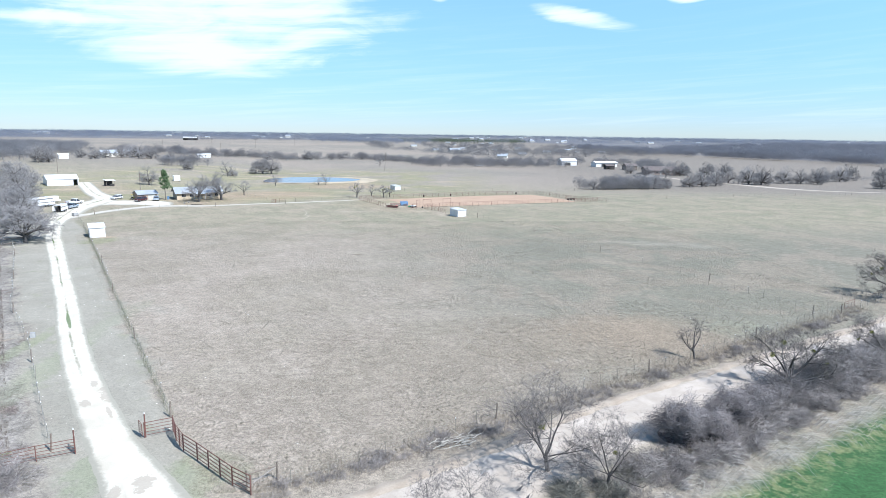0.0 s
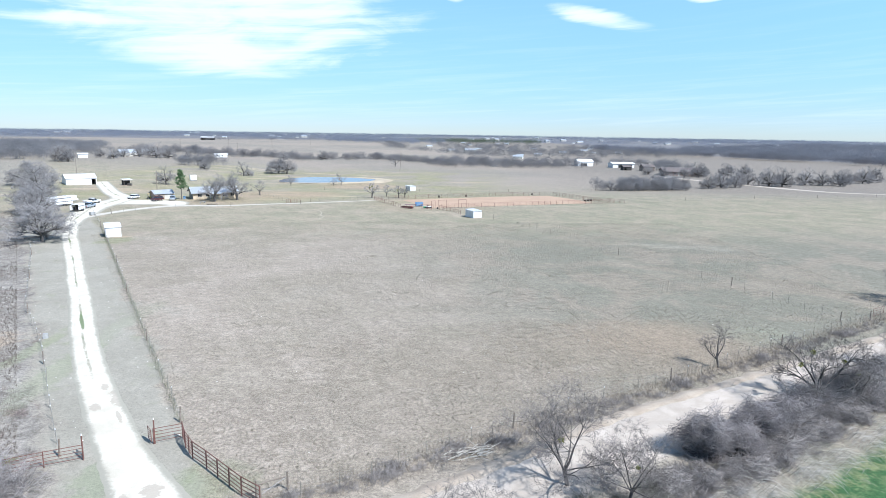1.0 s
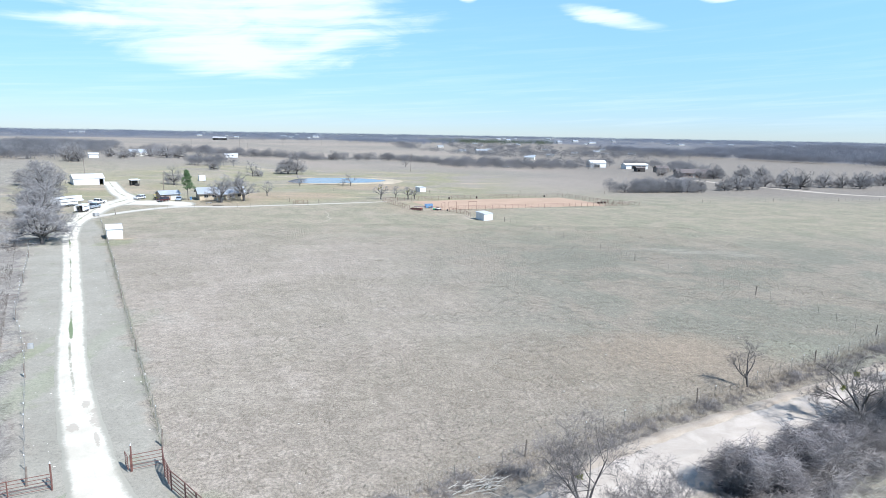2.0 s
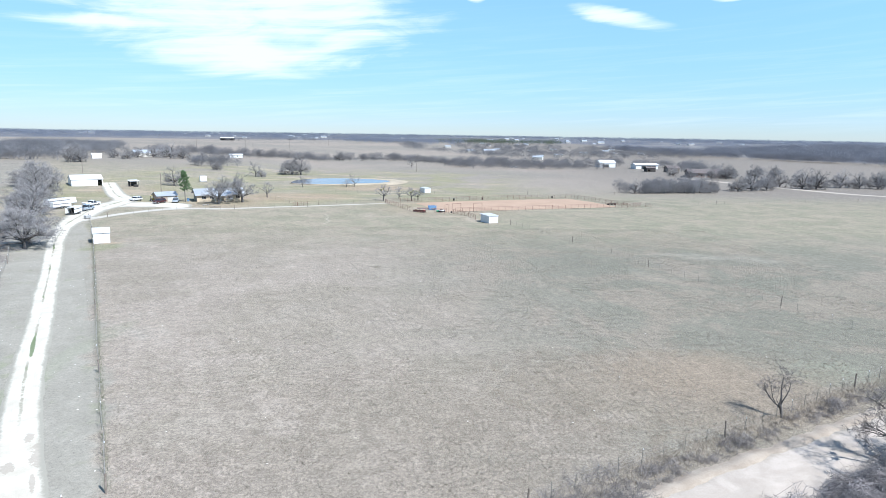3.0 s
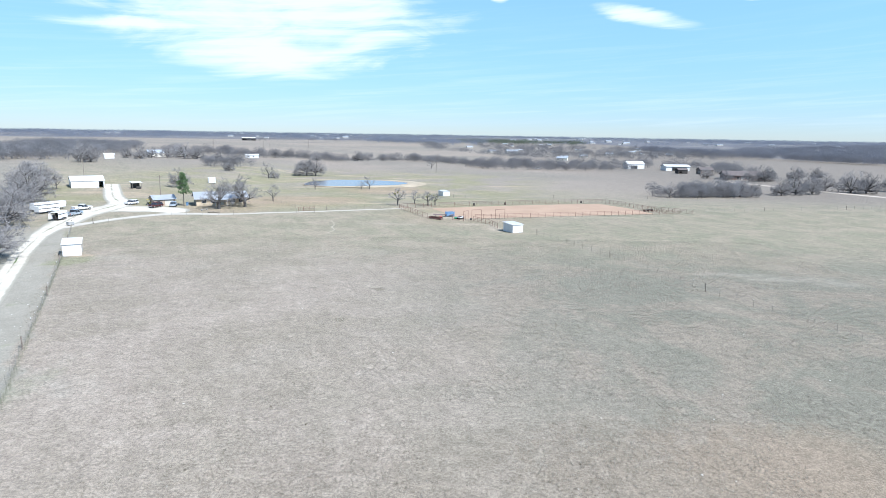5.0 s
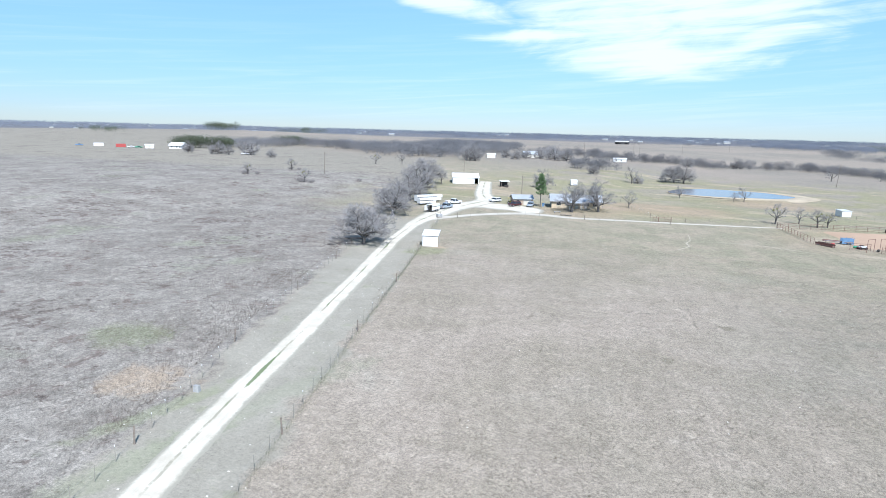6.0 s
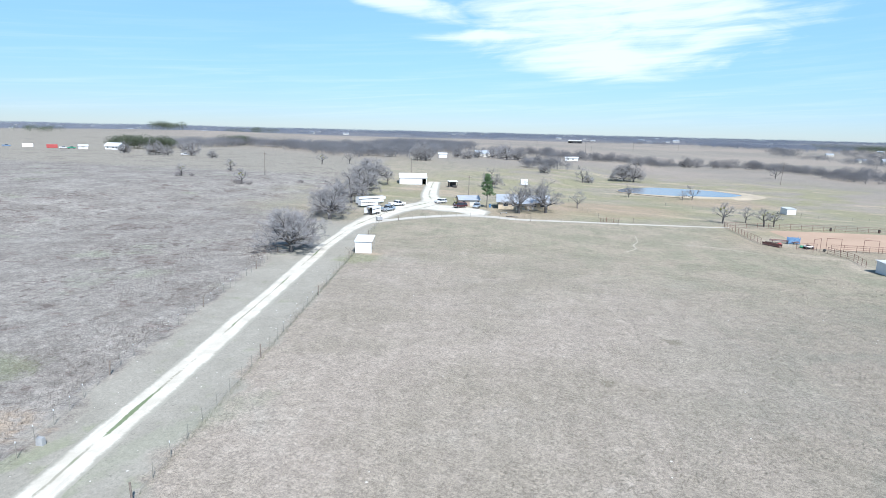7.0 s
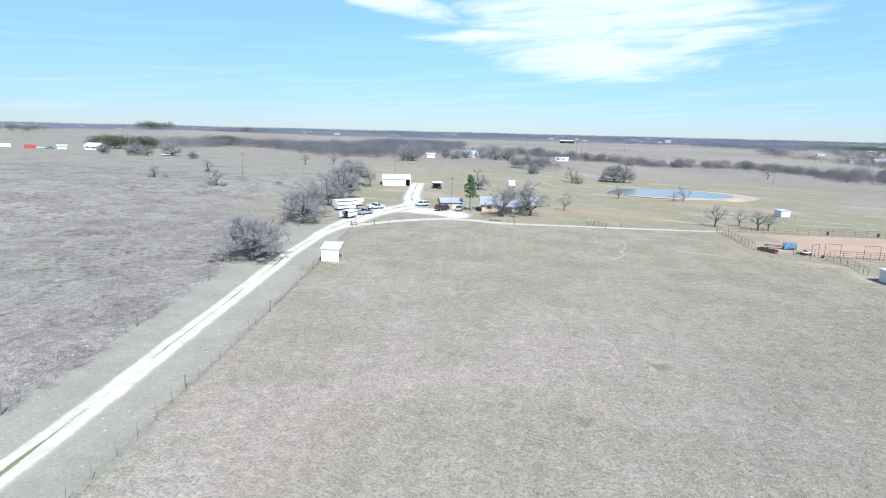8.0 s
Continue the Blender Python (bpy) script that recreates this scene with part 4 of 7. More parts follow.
tree_thing("small_tree", 44, 4.1, 3.7, 0.085, 26.9, 43.2, "small forked leafless tree by the pasture fence", limbs=5, kids=4, levels=5, dens=1.05, twig_r=0.008, fork=0.22, lean=-0.1, arch=0.12, crown=TWIGD, group="roadside trees")
road_tree = tree_thing("roadside_tree", 52, 6.0, 8.2, 0.12, 8.4, 25.0, "leaning leafless elm at the roadside", limbs=7, kids=5, levels=5, twig_r=0.006, fork=0.16, lean=-0.3, dens=1.45, crown=TWIGD, group="roadside trees")
mistle_balls(road_tree, [(-0.6, 0.2, 3.6)], 0.22)
place(road_tree, 11.4, 23.2, 200, 0.75, "leaning leafless elm at the roadside")
hedge_tree = tree_thing("roadside_tree", 57, 5.6, 8.0, 0.2, 30.5, 35.1, "spreading dark leafless tree above the hedge", limbs=8, kids=5, levels=5, twig_r=0.008, fork=0.18, lean=0.25, crown=TWIGD, group="roadside trees")
mistle_balls(hedge_tree, [(-0.7, 0.4, 5.4), (-1.9, 0.2, 4.2), (2.6, 0.4, 4.4), (4.2, 0.4, 3.2)], 0.3)
place(hedge_tree, 63.5, 62.5, 100, 1.05, "dark leafless tree overhanging the far end of the road")
place(hedge_tree, 44.5, 41.5, 160, 0.8, "leafless tree standing in the hedge")
place(road_tree, 2.0, 16.2, 60, 0.9, "leafless elm at the roadside")


def pine(x, y, h):
    t = thing("pine_tree", x, y, 0, "slender dark green pine beside the house", "tree")
    rnd = random.Random(5)
    Shape().tube([(0, 0, -0.1), (0.05, 0, h * 0.5), (0, 0, h * 0.97)], [0.16, 0.1, 0.03], 6).part("trunk", BARK, t)
    s = Shape()
    for _ in range(140):
        z = h * rnd.uniform(0.36, 0.99)
        u = min(1.0, max(0.0, (z / h - 0.36) / 0.63))
        reach = (0.5 + 2.7 * (1 - u) ** 0.7) * rnd.uniform(0.2, 1.0) * (0.85 + 0.15 * math.sin(u * 14.0))
        a = rnd.uniform(0, 6.28)
        c = Vector((math.cos(a) * reach, math.sin(a) * reach, z + reach * 0.12))
        for _ in range(26):
            d = Vector((rnd.gauss(0, 1), rnd.gauss(0, 1), rnd.gauss(0.3, 0.8))).normalized()
            q = c + d * rnd.uniform(0.0, 0.45)
            s.spike(q, q + d * 0.36, 0.07)
    s.part("crown", PINE, t)


pine(-64.6, 177.8, 8.5 * U)


# ---- brush and hedge ----
def shrub_shape(seed, h, r, stems, mat_r=0.012):
    """A thicket of arching stems with side twigs."""
    rnd = random.Random(seed)
    s = Shape()
    for _ in range(stems):
        a, b = rnd.uniform(0, 6.28), rnd.uniform(0, 1) ** 0.6 * r * 0.55
        p = Vector((math.cos(a) * b, math.sin(a) * b, -0.05))
        d = Vector((math.cos(a) * 0.35 + rnd.gauss(0, 0.3), math.sin(a) * 0.35 + rnd.gauss(0, 0.3), 1)).normalized()
        le = h * rnd.uniform(0.7, 1.25)
        pts = [p]
        for k in range(4):
            d = (d + Vector((rnd.gauss(0, 0.34), rnd.gauss(0, 0.34), -0.14 - 0.08 * k))).normalized()
            pts.append(pts[-1] + d * le / 4)
        s.tube(pts, [mat_r * 1.5, mat_r * 1.3, mat_r * 1.1, mat_r * 0.9, mat_r * 0.4], 3, cap=False)
        for _ in range(10):
            i = rnd.randrange(1, 4)
            q = pts[i].lerp(pts[i + 1], rnd.random())
            e = Vector((rnd.gauss(0, 1), rnd.gauss(0, 1), rnd.gauss(0.1, 0.7))).normalized()
            s.blade(q, q + e * le * rnd.uniform(0.09, 0.22), mat_r * 0.75)
    return s


def shrub(seed, h, r, stems, x, y, label, mat=BRUSH, group="hedge shrubs"):
    t = thing("shrub", x, y, 0, label, "shrub", group)
    shrub_shape(seed, h * U, r * U, stems).part("thicket", mat, t)
    return t


bush_a = shrub(1, 2.6, 1.7, 260, 30.5, 34.8, "dense leafless thicket of grey stems along the road")
bush_b = shrub(2, 1.9, 1.5, 190, 26.4, 31.6, "dense leafless thicket of grey stems along the road")
bush_c = shrub(3, 1.2, 1.2, 130, 27.0, 33.2, "low tangle of dry brush along the road")
bush_d = shrub(4, 2.8, 1.3, 950, 33.5, 35.6, "tall vine-choked dark thicket beside the road")
# near-black: the shade inside the tangle is put into this colour
VINE_SHADE = surf("matted_vine_shade", (0.02, 0.018, 0.02), (0.055, 0.05, 0.052), 3.0, 0.95, 0, 0.8, 12.0)
VINESTEM = surf("vine_stems", (0.125, 0.113, 0.113), (0.325, 0.296, 0.288), 0.8, 0.9, 0, 0.0, 7.0)
OLIVE = surf("olive_scrub", (0.14, 0.135, 0.112), (0.28, 0.27, 0.23), 1.2, 0.9, 0, 0.0, 6.0)


def vine_mound(seed, rx, ry, h, x, y, turn, stems, mat, heart):
    """Brush smothered by vines: stems drape over an uneven dome, over a matted heart painted near-black as inner shade.
    """
    rnd = random.Random(seed)
    t = thing("vine_thicket", x, y, turn, "vine-smothered dark mound of brush beside the road", "shrub", "hedge shrubs")
    rx, ry, h = rx * U, ry * U, h * U

    def shell(a, e, k=1.0):
        ca, sa, ce = math.cos(a), math.sin(a), max(0.0, math.cos(e)) ** 0.7
        w = 0.86 + 0.9 * noise.noise((ca * 1.7 + seed * 3.1, sa * 1.7, e * 1.6)) + 0.25 * noise.noise((ca * 4 + seed, sa * 4, e * 4))
        return Vector((rx * ca * ce * w, ry * sa * ce * w, h * math.sin(e) * (0.72 + 0.3 * w))) * k

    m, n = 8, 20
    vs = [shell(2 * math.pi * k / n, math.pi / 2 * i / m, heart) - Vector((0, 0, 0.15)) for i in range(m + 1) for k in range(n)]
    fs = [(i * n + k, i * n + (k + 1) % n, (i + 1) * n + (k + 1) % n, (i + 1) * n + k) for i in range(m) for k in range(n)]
    Shape().add(vs, fs).part("shaded_heart", VINE_SHADE, t, "matted vine core blackened for its inner shade")
    s = Shape()
    for _ in range(stems):
        a, e0, e1 = rnd.uniform(0, 6.283), rnd.uniform(0.35, 1.55), rnd.uniform(-0.05, 0.6)
        drift, lift = rnd.gauss(0, 1.1), rnd.uniform(0.72, 1.16)
        pts = []
        for k in range(5):
            u = k / 4
            p = shell(a + drift * u, max(0.0, e0 + (e1 - e0) * u), lift + 0.1 * math.sin(u * 3.1))
            pts.append(p + Vector((rnd.gauss(0, 0.2), rnd.gauss(0, 0.2), rnd.gauss(0, 0.17))))
        s.tube(pts, [0.012, 0.011, 0.010, 0.008, 0.004], 3, cap=False)
        for _ in range(7):
            q = pts[rnd.randrange(0, 5)]
            d = Vector((rnd.gauss(0, 1), rnd.gauss(0, 1), rnd.gauss(0.2, 0.7))).normalized()
            s.blade(q, q + d * rnd.uniform(0.15, 0.5), 0.008)
    s.part("thicket", mat, t)
    return t


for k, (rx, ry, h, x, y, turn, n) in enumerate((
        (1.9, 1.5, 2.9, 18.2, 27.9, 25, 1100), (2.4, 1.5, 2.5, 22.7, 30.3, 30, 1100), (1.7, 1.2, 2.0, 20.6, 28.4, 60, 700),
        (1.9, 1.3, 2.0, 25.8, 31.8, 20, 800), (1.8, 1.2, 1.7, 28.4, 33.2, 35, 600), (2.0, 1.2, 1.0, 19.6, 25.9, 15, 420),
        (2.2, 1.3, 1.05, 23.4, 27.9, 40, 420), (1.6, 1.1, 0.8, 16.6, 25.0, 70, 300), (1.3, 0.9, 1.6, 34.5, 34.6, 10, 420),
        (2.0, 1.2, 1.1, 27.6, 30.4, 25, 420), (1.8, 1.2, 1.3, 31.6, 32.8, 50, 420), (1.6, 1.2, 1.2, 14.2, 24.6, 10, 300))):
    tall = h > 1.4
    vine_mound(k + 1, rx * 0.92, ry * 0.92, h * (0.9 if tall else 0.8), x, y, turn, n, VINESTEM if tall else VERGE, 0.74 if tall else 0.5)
for seed, h, r, x, y in ((71, 1.0, 1.3, 8.9, 22.5), (72, 0.8, 1.4, 11.4, 22.4), (73, 0.8, 1.3, 13.2, 24.0)):
    shrub(seed, h, r, 420, x, y, "dense dark olive scrub under the roadside elm", OLIVE)
mat_spots = [(15.0, 23.4, 1.0)]


def brush_mass(name, shape, spots, mat, label):
    """Low brush nobody could count, as one mesh of turned and scaled sprays."""
    rnd = random.Random(len(spots))
    s = Shape()
    for x, y, k in spots:
        a = rnd.uniform(0, 6.28)
        c, n, z = math.cos(a) * k, math.sin(a) * k, land(x, y)
        s.add([(x * U + c * p[0] - n * p[1], y * U + n * p[0] + c * p[1], z + k * p[2]) for p in shape.v], shape.f)
    return tagged(s.part(name, mat), label, "brush", kind="stuff")


rh = random.Random(12)
for i in range(150):
    x = -2.0 + 78 * i / 150 + rh.uniform(-1.2, 1.2)
    off = rh.uniform(0.9, 5.6) + (1.8 if x < 12 else 0.0)
    y = 23.9 + (x - 9) * 0.57 - off
    tall = 1.15 - 0.15 * off
    if 18 < x < 24 and off < 2.4:
        src, tall = (bush_b, bush_a)[i % 2], 0.62
    elif x < 23:
        src, tall = (bush_c, None)[i % 2], 0.5
    elif off > 3.2:
        src = (None, bush_c, None)[i % 3]
    else:
        src = (bush_b, bush_a, bush_c)[i % 3]
    k = max(0.45, tall) * rh.uniform(0.7, 1.2)
    if src is None:
        mat_spots.append((x, y, k))
    else:
        place(src, x, y, rh.uniform(0, 360), k)
for i in range(170):
    x = 10 + 42 * i / 170 + rh.uniform(-0.8, 0.8)
    mat_spots.append((x, 23.9 + (x - 9) * 0.57 - rh.uniform(0.6, 5.2), rh.uniform(0.4, 0.8)))
brush_mass("brush_mat", shrub_shape(9, 1.0 * U, 1.5 * U, 55), mat_spots, VERGE, "low silvery mat of fallen dry brush beside the crop")
for x, y, sc in ((25.6, 32.4, 0.7), (29.6, 33.8, 0.85), (35.0, 36.4, 1.0), (40.0, 39.0, 1.0), (46.0, 42.5, 1.0)):
    place(bush_d, x, y, x * 40, sc)
# brush on the verge between fence and road
verge_spots = []
for i in range(360):
    x = -8.0 + 62 * i / 360 + rh.uniform(-0.6, 0.6)
    verge_spots.append((x, 27.5 + 0.545 * x + rh.uniform(-1.0, 0.7) + (0.6 if x < 4 else 0.0), rh.uniform(0.2, 0.5) * (1.5 if noise.noise((x * 0.3, 0.0, 5.0)) > 0.15 else 0.8)))
brush_mass("verge_brush", shrub_shape(6, 1.2 * U, 1.3 * U, 42), verge_spots, VERGE, "low tangle of dry brush under the pasture fence")
for x, y, sc in ((-25.5, 26.6, 1.3), (-27.5, 25.2, 1.5), (-24.0, 24.0, 1.2), (-26.0, 22.0, 1.3), (-29.0, 28.0, 1.2), (-22.5, 22.6, 0.9), (-30.5, 31.0, 1.0), (-23.2, 25.6, 1.1), (-25.0, 25.0, 1.2), (-27.0, 27.6, 1.2), (-21.6, 21.2, 0.9), (-24.6, 20.2, 1.2), (-33.5, 36.5, 0.9)):
    place(bush_b, x, y, x * 31, sc, "bare brush beside the entrance gate")


shrub(81, 0.9, 0.8, 150, -25.6, 28.4, "small yellow-green leafy shrub beside the entrance gate", MISTLE)
for x, y, sc in ((-144, 170, 0.9), (-141.5, 171.5, 0.7), (-146, 171, 0.8), (-172, 170.5, 0.9), (-168.5, 173, 0.7), (-174.5, 173, 0.8), (-180.5, 200, 0.8), (-177, 201, 0.6), (-137, 190, 0.6), (-139, 191.5, 0.5)):
    place(bush_b, x, y, x * 17, sc, "sprawling dry brush in the rough field")


def brush_pile(x, y, turn):
    """A heap of bleached dead limbs thrown by the fence."""
    rnd = random.Random(31)
    t = thing("brush_pile", x, y, turn, "heap of bleached dead branches by the pasture fence", "brush pile")
    for k in range(46):
        p = Vector((rnd.gauss(0, 1.1), rnd.gauss(0, 0.4), rnd.uniform(0.0, 0.45)))
        d = Vector((rnd.gauss(1.0, 0.4), rnd.gauss(0, 0.35), rnd.gauss(0.05, 0.12))).normalized()
        le = rnd.uniform(0.6, 1.7)
        e = p + d * le
        e.z = max(0.04, e.z)
        mid = (p + e) / 2 + Vector((rnd.gauss(0, 0.08), rnd.gauss(0, 0.08), abs(rnd.gauss(0, 0.08))))
        Shape().tube([p, mid, e], [rnd.uniform(0.025, 0.05), 0.025, 0.01], 5).part("branch", CANE, t)


brush_pile(3.2, 28.7, 20)


def blades(name, seed, n, where, h0, h1, r, mat, label, arch=0.5):
    """Many loose blades or canes as one mesh."""
    rnd = random.Random(seed)
    s = Shape()
    while n > 0:
        x, y = where(rnd)
        n -= 1
        h, a, b = rnd.uniform(h0, h1), rnd.uniform(0, 6.28), rnd.uniform(0.2, 1.2) * arch
        x, y, z = x * U, y * U, land(x, y) - 0.02
        s.blade((x, y, z), (x + math.cos(a) * h * b, y + math.sin(a) * h * b, z + h), r)
    ob = s.part(name, mat)
    return tagged(ob, label, "grass", kind="stuff")


def cane_spot(rnd):
    while True:
        x = rnd.uniform(11, 46)
        if noise.noise((x * 0.45, 3.0, 1.0)) > 0.12 - 0.4 * rnd.random():
            return x, 0.5 * x + 13.9 + rnd.gauss(0.4, 0.9)


def canes(n):
    rnd = random.Random(3)
    s = Shape()
    for _ in range(n):
        x, y = cane_spot(rnd)
        p = Vector((x * U, y * U, -0.03))
        a, h = rnd.gauss(-0.6 + 1.6 * noise.noise((x * 0.6, y * 0.6, 9.0)), 0.45), rnd.uniform(0.7, 2.3)
        d = Vector((math.cos(a), math.sin(a), 0))
        s.tube([p, p + d * h * 0.25 + Vector((0, 0, h * 0.38)), p + d * h * 0.7 + Vector((0, 0, h * 0.42)), p + d * h * 1.15 + Vector((0, 0, h * 0.12))], [0.012, 0.011, 0.009, 0.003], 3, cap=False)
    tagged(s.part("dry_canes", CANE), "bleached arching dry canes along the crop edge", "canes", kind="stuff")


canes(850)


def pasture_spot(rnd):
    while True:
        y = 24 + 110 * rnd.random() ** 1.6
        x = rnd.uniform(-60, 62)
        if x > -0.545 * (y - 34) - 16.5 and y > 28.5 + 0.545 * x:
            return x, y


def clumpy(spot, thresh, sc):
    def f(rnd):
        while True:
            x, y = spot(rnd)
            if noise.noise((x * sc, y * sc, 4.0)) > thresh - rnd.random() * 0.5:
                return x, y
    return f


blades("pasture_grass", 5, 80000, clumpy(pasture_spot, 0.2, 0.25), 0.04, 0.15, 0.017, STRAW, "short bleached tufts of grazed winter grass", 1.1)


def tufts(name, seed, n, where, h0, h1, mat, label):
    """Grazed clumps of grass, each a small spray of blades, as one mesh."""
    rnd = random.Random(seed)
    s = Shape()
    for _ in range(n):
        x, y = where(rnd)
        x, y, z = x * U, y * U, land(x, y) - 0.02
        h, w = rnd.uniform(h0, h1), rnd.uniform(0.04, 0.11)
        for _ in range(5):
            a = rnd.uniform(0, 6.28)
            p = (x + math.cos(a) * w * rnd.random(), y + math.sin(a) * w * rnd.random(), z)
            s.blade(p, (x + math.cos(a) * w * 1.6, y + math.sin(a) * w * 1.6, z + h * rnd.uniform(0.6, 1.0)), 0.02)
    tagged(s.part(name, mat), label, "grass", kind="stuff")


TUFT = surf("cured_grass_tuft", (0.26, 0.235, 0.19), (0.45, 0.41, 0.345), 0.4, 0.9, 0, 0.0, 3.0, (0.19, 0.165, 0.12), 0.58)
tufts("pasture_tufts", 15, 56000, clumpy(pasture_spot, 0.1, 0.13), 0.08, 0.24, TUFT, "low cured grass clumps across the pasture")


def fence_spot(a, b, spread):
    def f(rnd):
        u = rnd.random()
        return a[0] + (b[0] - a[0]) * u + rnd.gauss(0, spread), a[1] + (b[1] - a[1]) * u + rnd.gauss(0, spread)
    return f


blades("fence_grass", 8, 4200, fence_spot((-16.6, 34.0), (-63.0, 124.4), 0.14), 0.15, 0.42, 0.014, surf("rank_fence_grass", (0.165, 0.18, 0.11), (0.285, 0.285, 0.20), 0.4, 0.9, 0, 0.0, 3.0), "rank uncut grass under the driveway fence", 0.5)


def verge_spot(rnd):
    x = rnd.uniform(-9, 56)
    return x, 28.3 + 0.545 * x + rnd.gauss(0, 0.8)


blades("verge_grass", 6, 11000, verge_spot, 0.2, 0.55, 0.014, surf("brown_verge_grass", (0.23, 0.192, 0.15), (0.38, 0.33, 0.265), 0.3, 0.9, 0, 0.0, 3.0), "tall dry grass along the fence line", 0.8)


def west_spot(rnd):
    y = 30 + 120 * rnd.random() ** 1.3
    return -0.575 * (y - 26) - 23.0 - 70 * rnd.random() ** 1.4, y


tufts("field_tufts", 16, 24000, clumpy(west_spot, 0.25, 0.09), 0.15, 0.4, surf("brown_weed_clump", (0.15, 0.12, 0.10), (0.27, 0.235, 0.205), 0.2, 0.9, 0, 0.0, 3.0), "brown winter weed clumps in the rough field")
blades("field_weeds", 7, 26000, clumpy(west_spot, 0.15, 0.12), 0.12, 0.5, 0.022, surf("dry_weed_stalks", (0.20, 0.165, 0.14), (0.36, 0.31, 0.26), 0.25, 0.9, 0, 0.0, 3.0, (0.17, 0.10, 0.075), 0.58), "rough brown and grey winter weeds", 0.6)


# ---- woods ----
def woods(name, seed, n, where, h0, h1, mat, label, tris=70, trunk=True, wide=0.62, fat=0.014):
    """Far trees as loose crowns of thin twig sprays over trunks, one mesh."""
    rnd = random.Random(seed)
    s = Shape()
    for _ in range(n):
        x, y = where(rnd)
        h = rnd.uniform(h0, h1) * U
        x, y, z = x * U, y * U, land(x, y) - 0.1
        if trunk:
            s.tube([(x, y, z), (x + rnd.uniform(-.3, .3), y, z + h * 0.55)], [h * 0.026, h * 0.014], 3, cap=False)
        c = Vector((x, y, z + h * 0.5))
        for _ in range(int(tris * 1.5)):
            d = Vector((rnd.gauss(0, 1), rnd.gauss(0, 1), rnd.gauss(0.1, 0.8))).normalized()
            d = Vector((d.x * h * wide, d.y * h * wide, d.z * h * 0.47))
            q = c + d * (0.94 * rnd.random() ** 0.5)
            e = q + d * rnd.uniform(0.03, 0.09) + Vector((rnd.gauss(0, 1), rnd.gauss(0, 1), rnd.gauss(0.3, 0.8))) * h * 0.05
            s.blade(q, e, h * fat * 1.15)
    return tagged(s.part(name, mat), label, "woods", kind="stuff")


def poly_spot(*quad):
    """A place inside a quadrilateral given by four corners."""
    a, b, c, d = quad

    def f(rnd):
        u, v = rnd.random(), rnd.random()
        return tuple((a[i] * (1 - u) + b[i] * u) * (1 - v) + (d[i] * (1 - u) + c[i] * u) * v for i in (0, 1))
    return f


# ---- fences ----
def along(pts, step):
    """Even stations along a polyline."""
    out = []
    for (ax, ay), (bx, by) in zip(pts, pts[1:]):
        n = max(1, round(math.hypot(bx - ax, by - ay) / step))
        out += [(ax + (bx - ax) * k / n, ay + (by - ay) * k / n) for k in range(n)]
    return out + [pts[-1]]


def t_post_mesh():
    s = Shape().box(-0.022, 0.022, -0.006, 0.006, -0.05, 1.32).box(-0.006, 0.006, 0.006, 0.035, -0.05, 1.32)
    for k in range(7):
        s.box(-0.012, 0.012, -0.02, -0.006, 0.25 + 0.15 * k, 0.29 + 0.15 * k)
    return s.mesh("post", TPOST)


def cap_mesh():
    return Shape().box(-0.03, 0.03, -0.02, 0.045, 1.22, 1.36, 0.008).mesh("post_cap", WHITE)


def wood_post_mesh():
    return Shape().tube([(0, 0, -0.1), (0.01, 0.01, 0.8), (0, 0, 1.5)], [0.085, 0.075, 0.07], 7).mesh("post", CEDARPOST)


T_POST, T_CAP, W_POST = t_post_mesh(), cap_mesh(), wood_post_mesh()


def wire_fence(pts, step, label, seed, wires=(0.35, 0.65, 0.95, 1.2), wood_every=9, caps=0.4):
    rnd = random.Random(seed)
    f = thing("wire_fence", pts[0][0], pts[0][1], 0, label, "fence")
    o = f.matrix_basis.translation
    sts = along(pts, step / U)
    tops = []
    for i, (x, y) in enumerate(sts):
        z = land(x, y) - o.z
        x, y = x * U, y * U
        x, y = x + rnd.uniform(-.06, .06) - o.x, y + rnd.uniform(-.06, .06) - o.y
        wood = i % wood_every == 0 or i == len(sts) - 1
        p = new("post", W_POST if wood else T_POST)
        p.parent = f
        p.matrix_basis = pose(x, y, z, rnd.uniform(-4, 4), rnd.uniform(-4, 4), rnd.uniform(0, 360))
        if not wood and rnd.random() < caps:
            c = new("post_cap", T_CAP)
            c.parent = p
        tops.append(Vector((x, y, z)))
    for h in wires:
        line = []
        for a, b in zip(tops, tops[1:]):
            line += [a + Vector((0, 0, h)), (a + b) / 2 + Vector((0, 0, h - 0.025))]
        line.append(tops[-1] + Vector((0, 0, h)))
        Shape().tube(line, 0.0045, 3).part("wire", STEEL, f)
    return f


def pipe_fence(pts, step, label, h=1.45, rails=5, r=0.032, name="pipe_fence", group=""):
    f = thing(name, pts[0][0], pts[0][1], 0, label, "fence", group)
    o = f.matrix_basis.translation
    sts = [Vector((x * U - o.x, y * U - o.y, land(x, y) - o.z)) for x, y in along(pts, step / U)]
    me = Shape().tube([(0, 0, -0.1), (0, 0, h + 0.04)], r * 1.35, 7).mesh("post", RUST)
    for p in sts:
        q = new("post", me)
        q.parent = f
        q.location = p
    for k in range(rails):
        z = h - k * (h - 0.22) / max(1, rails - 1)
        Shape().tube([p + Vector((0, 0, z)) for p in sts], r if k == 0 else r * 0.8, 5).part("rail", RUST, f)
    return f


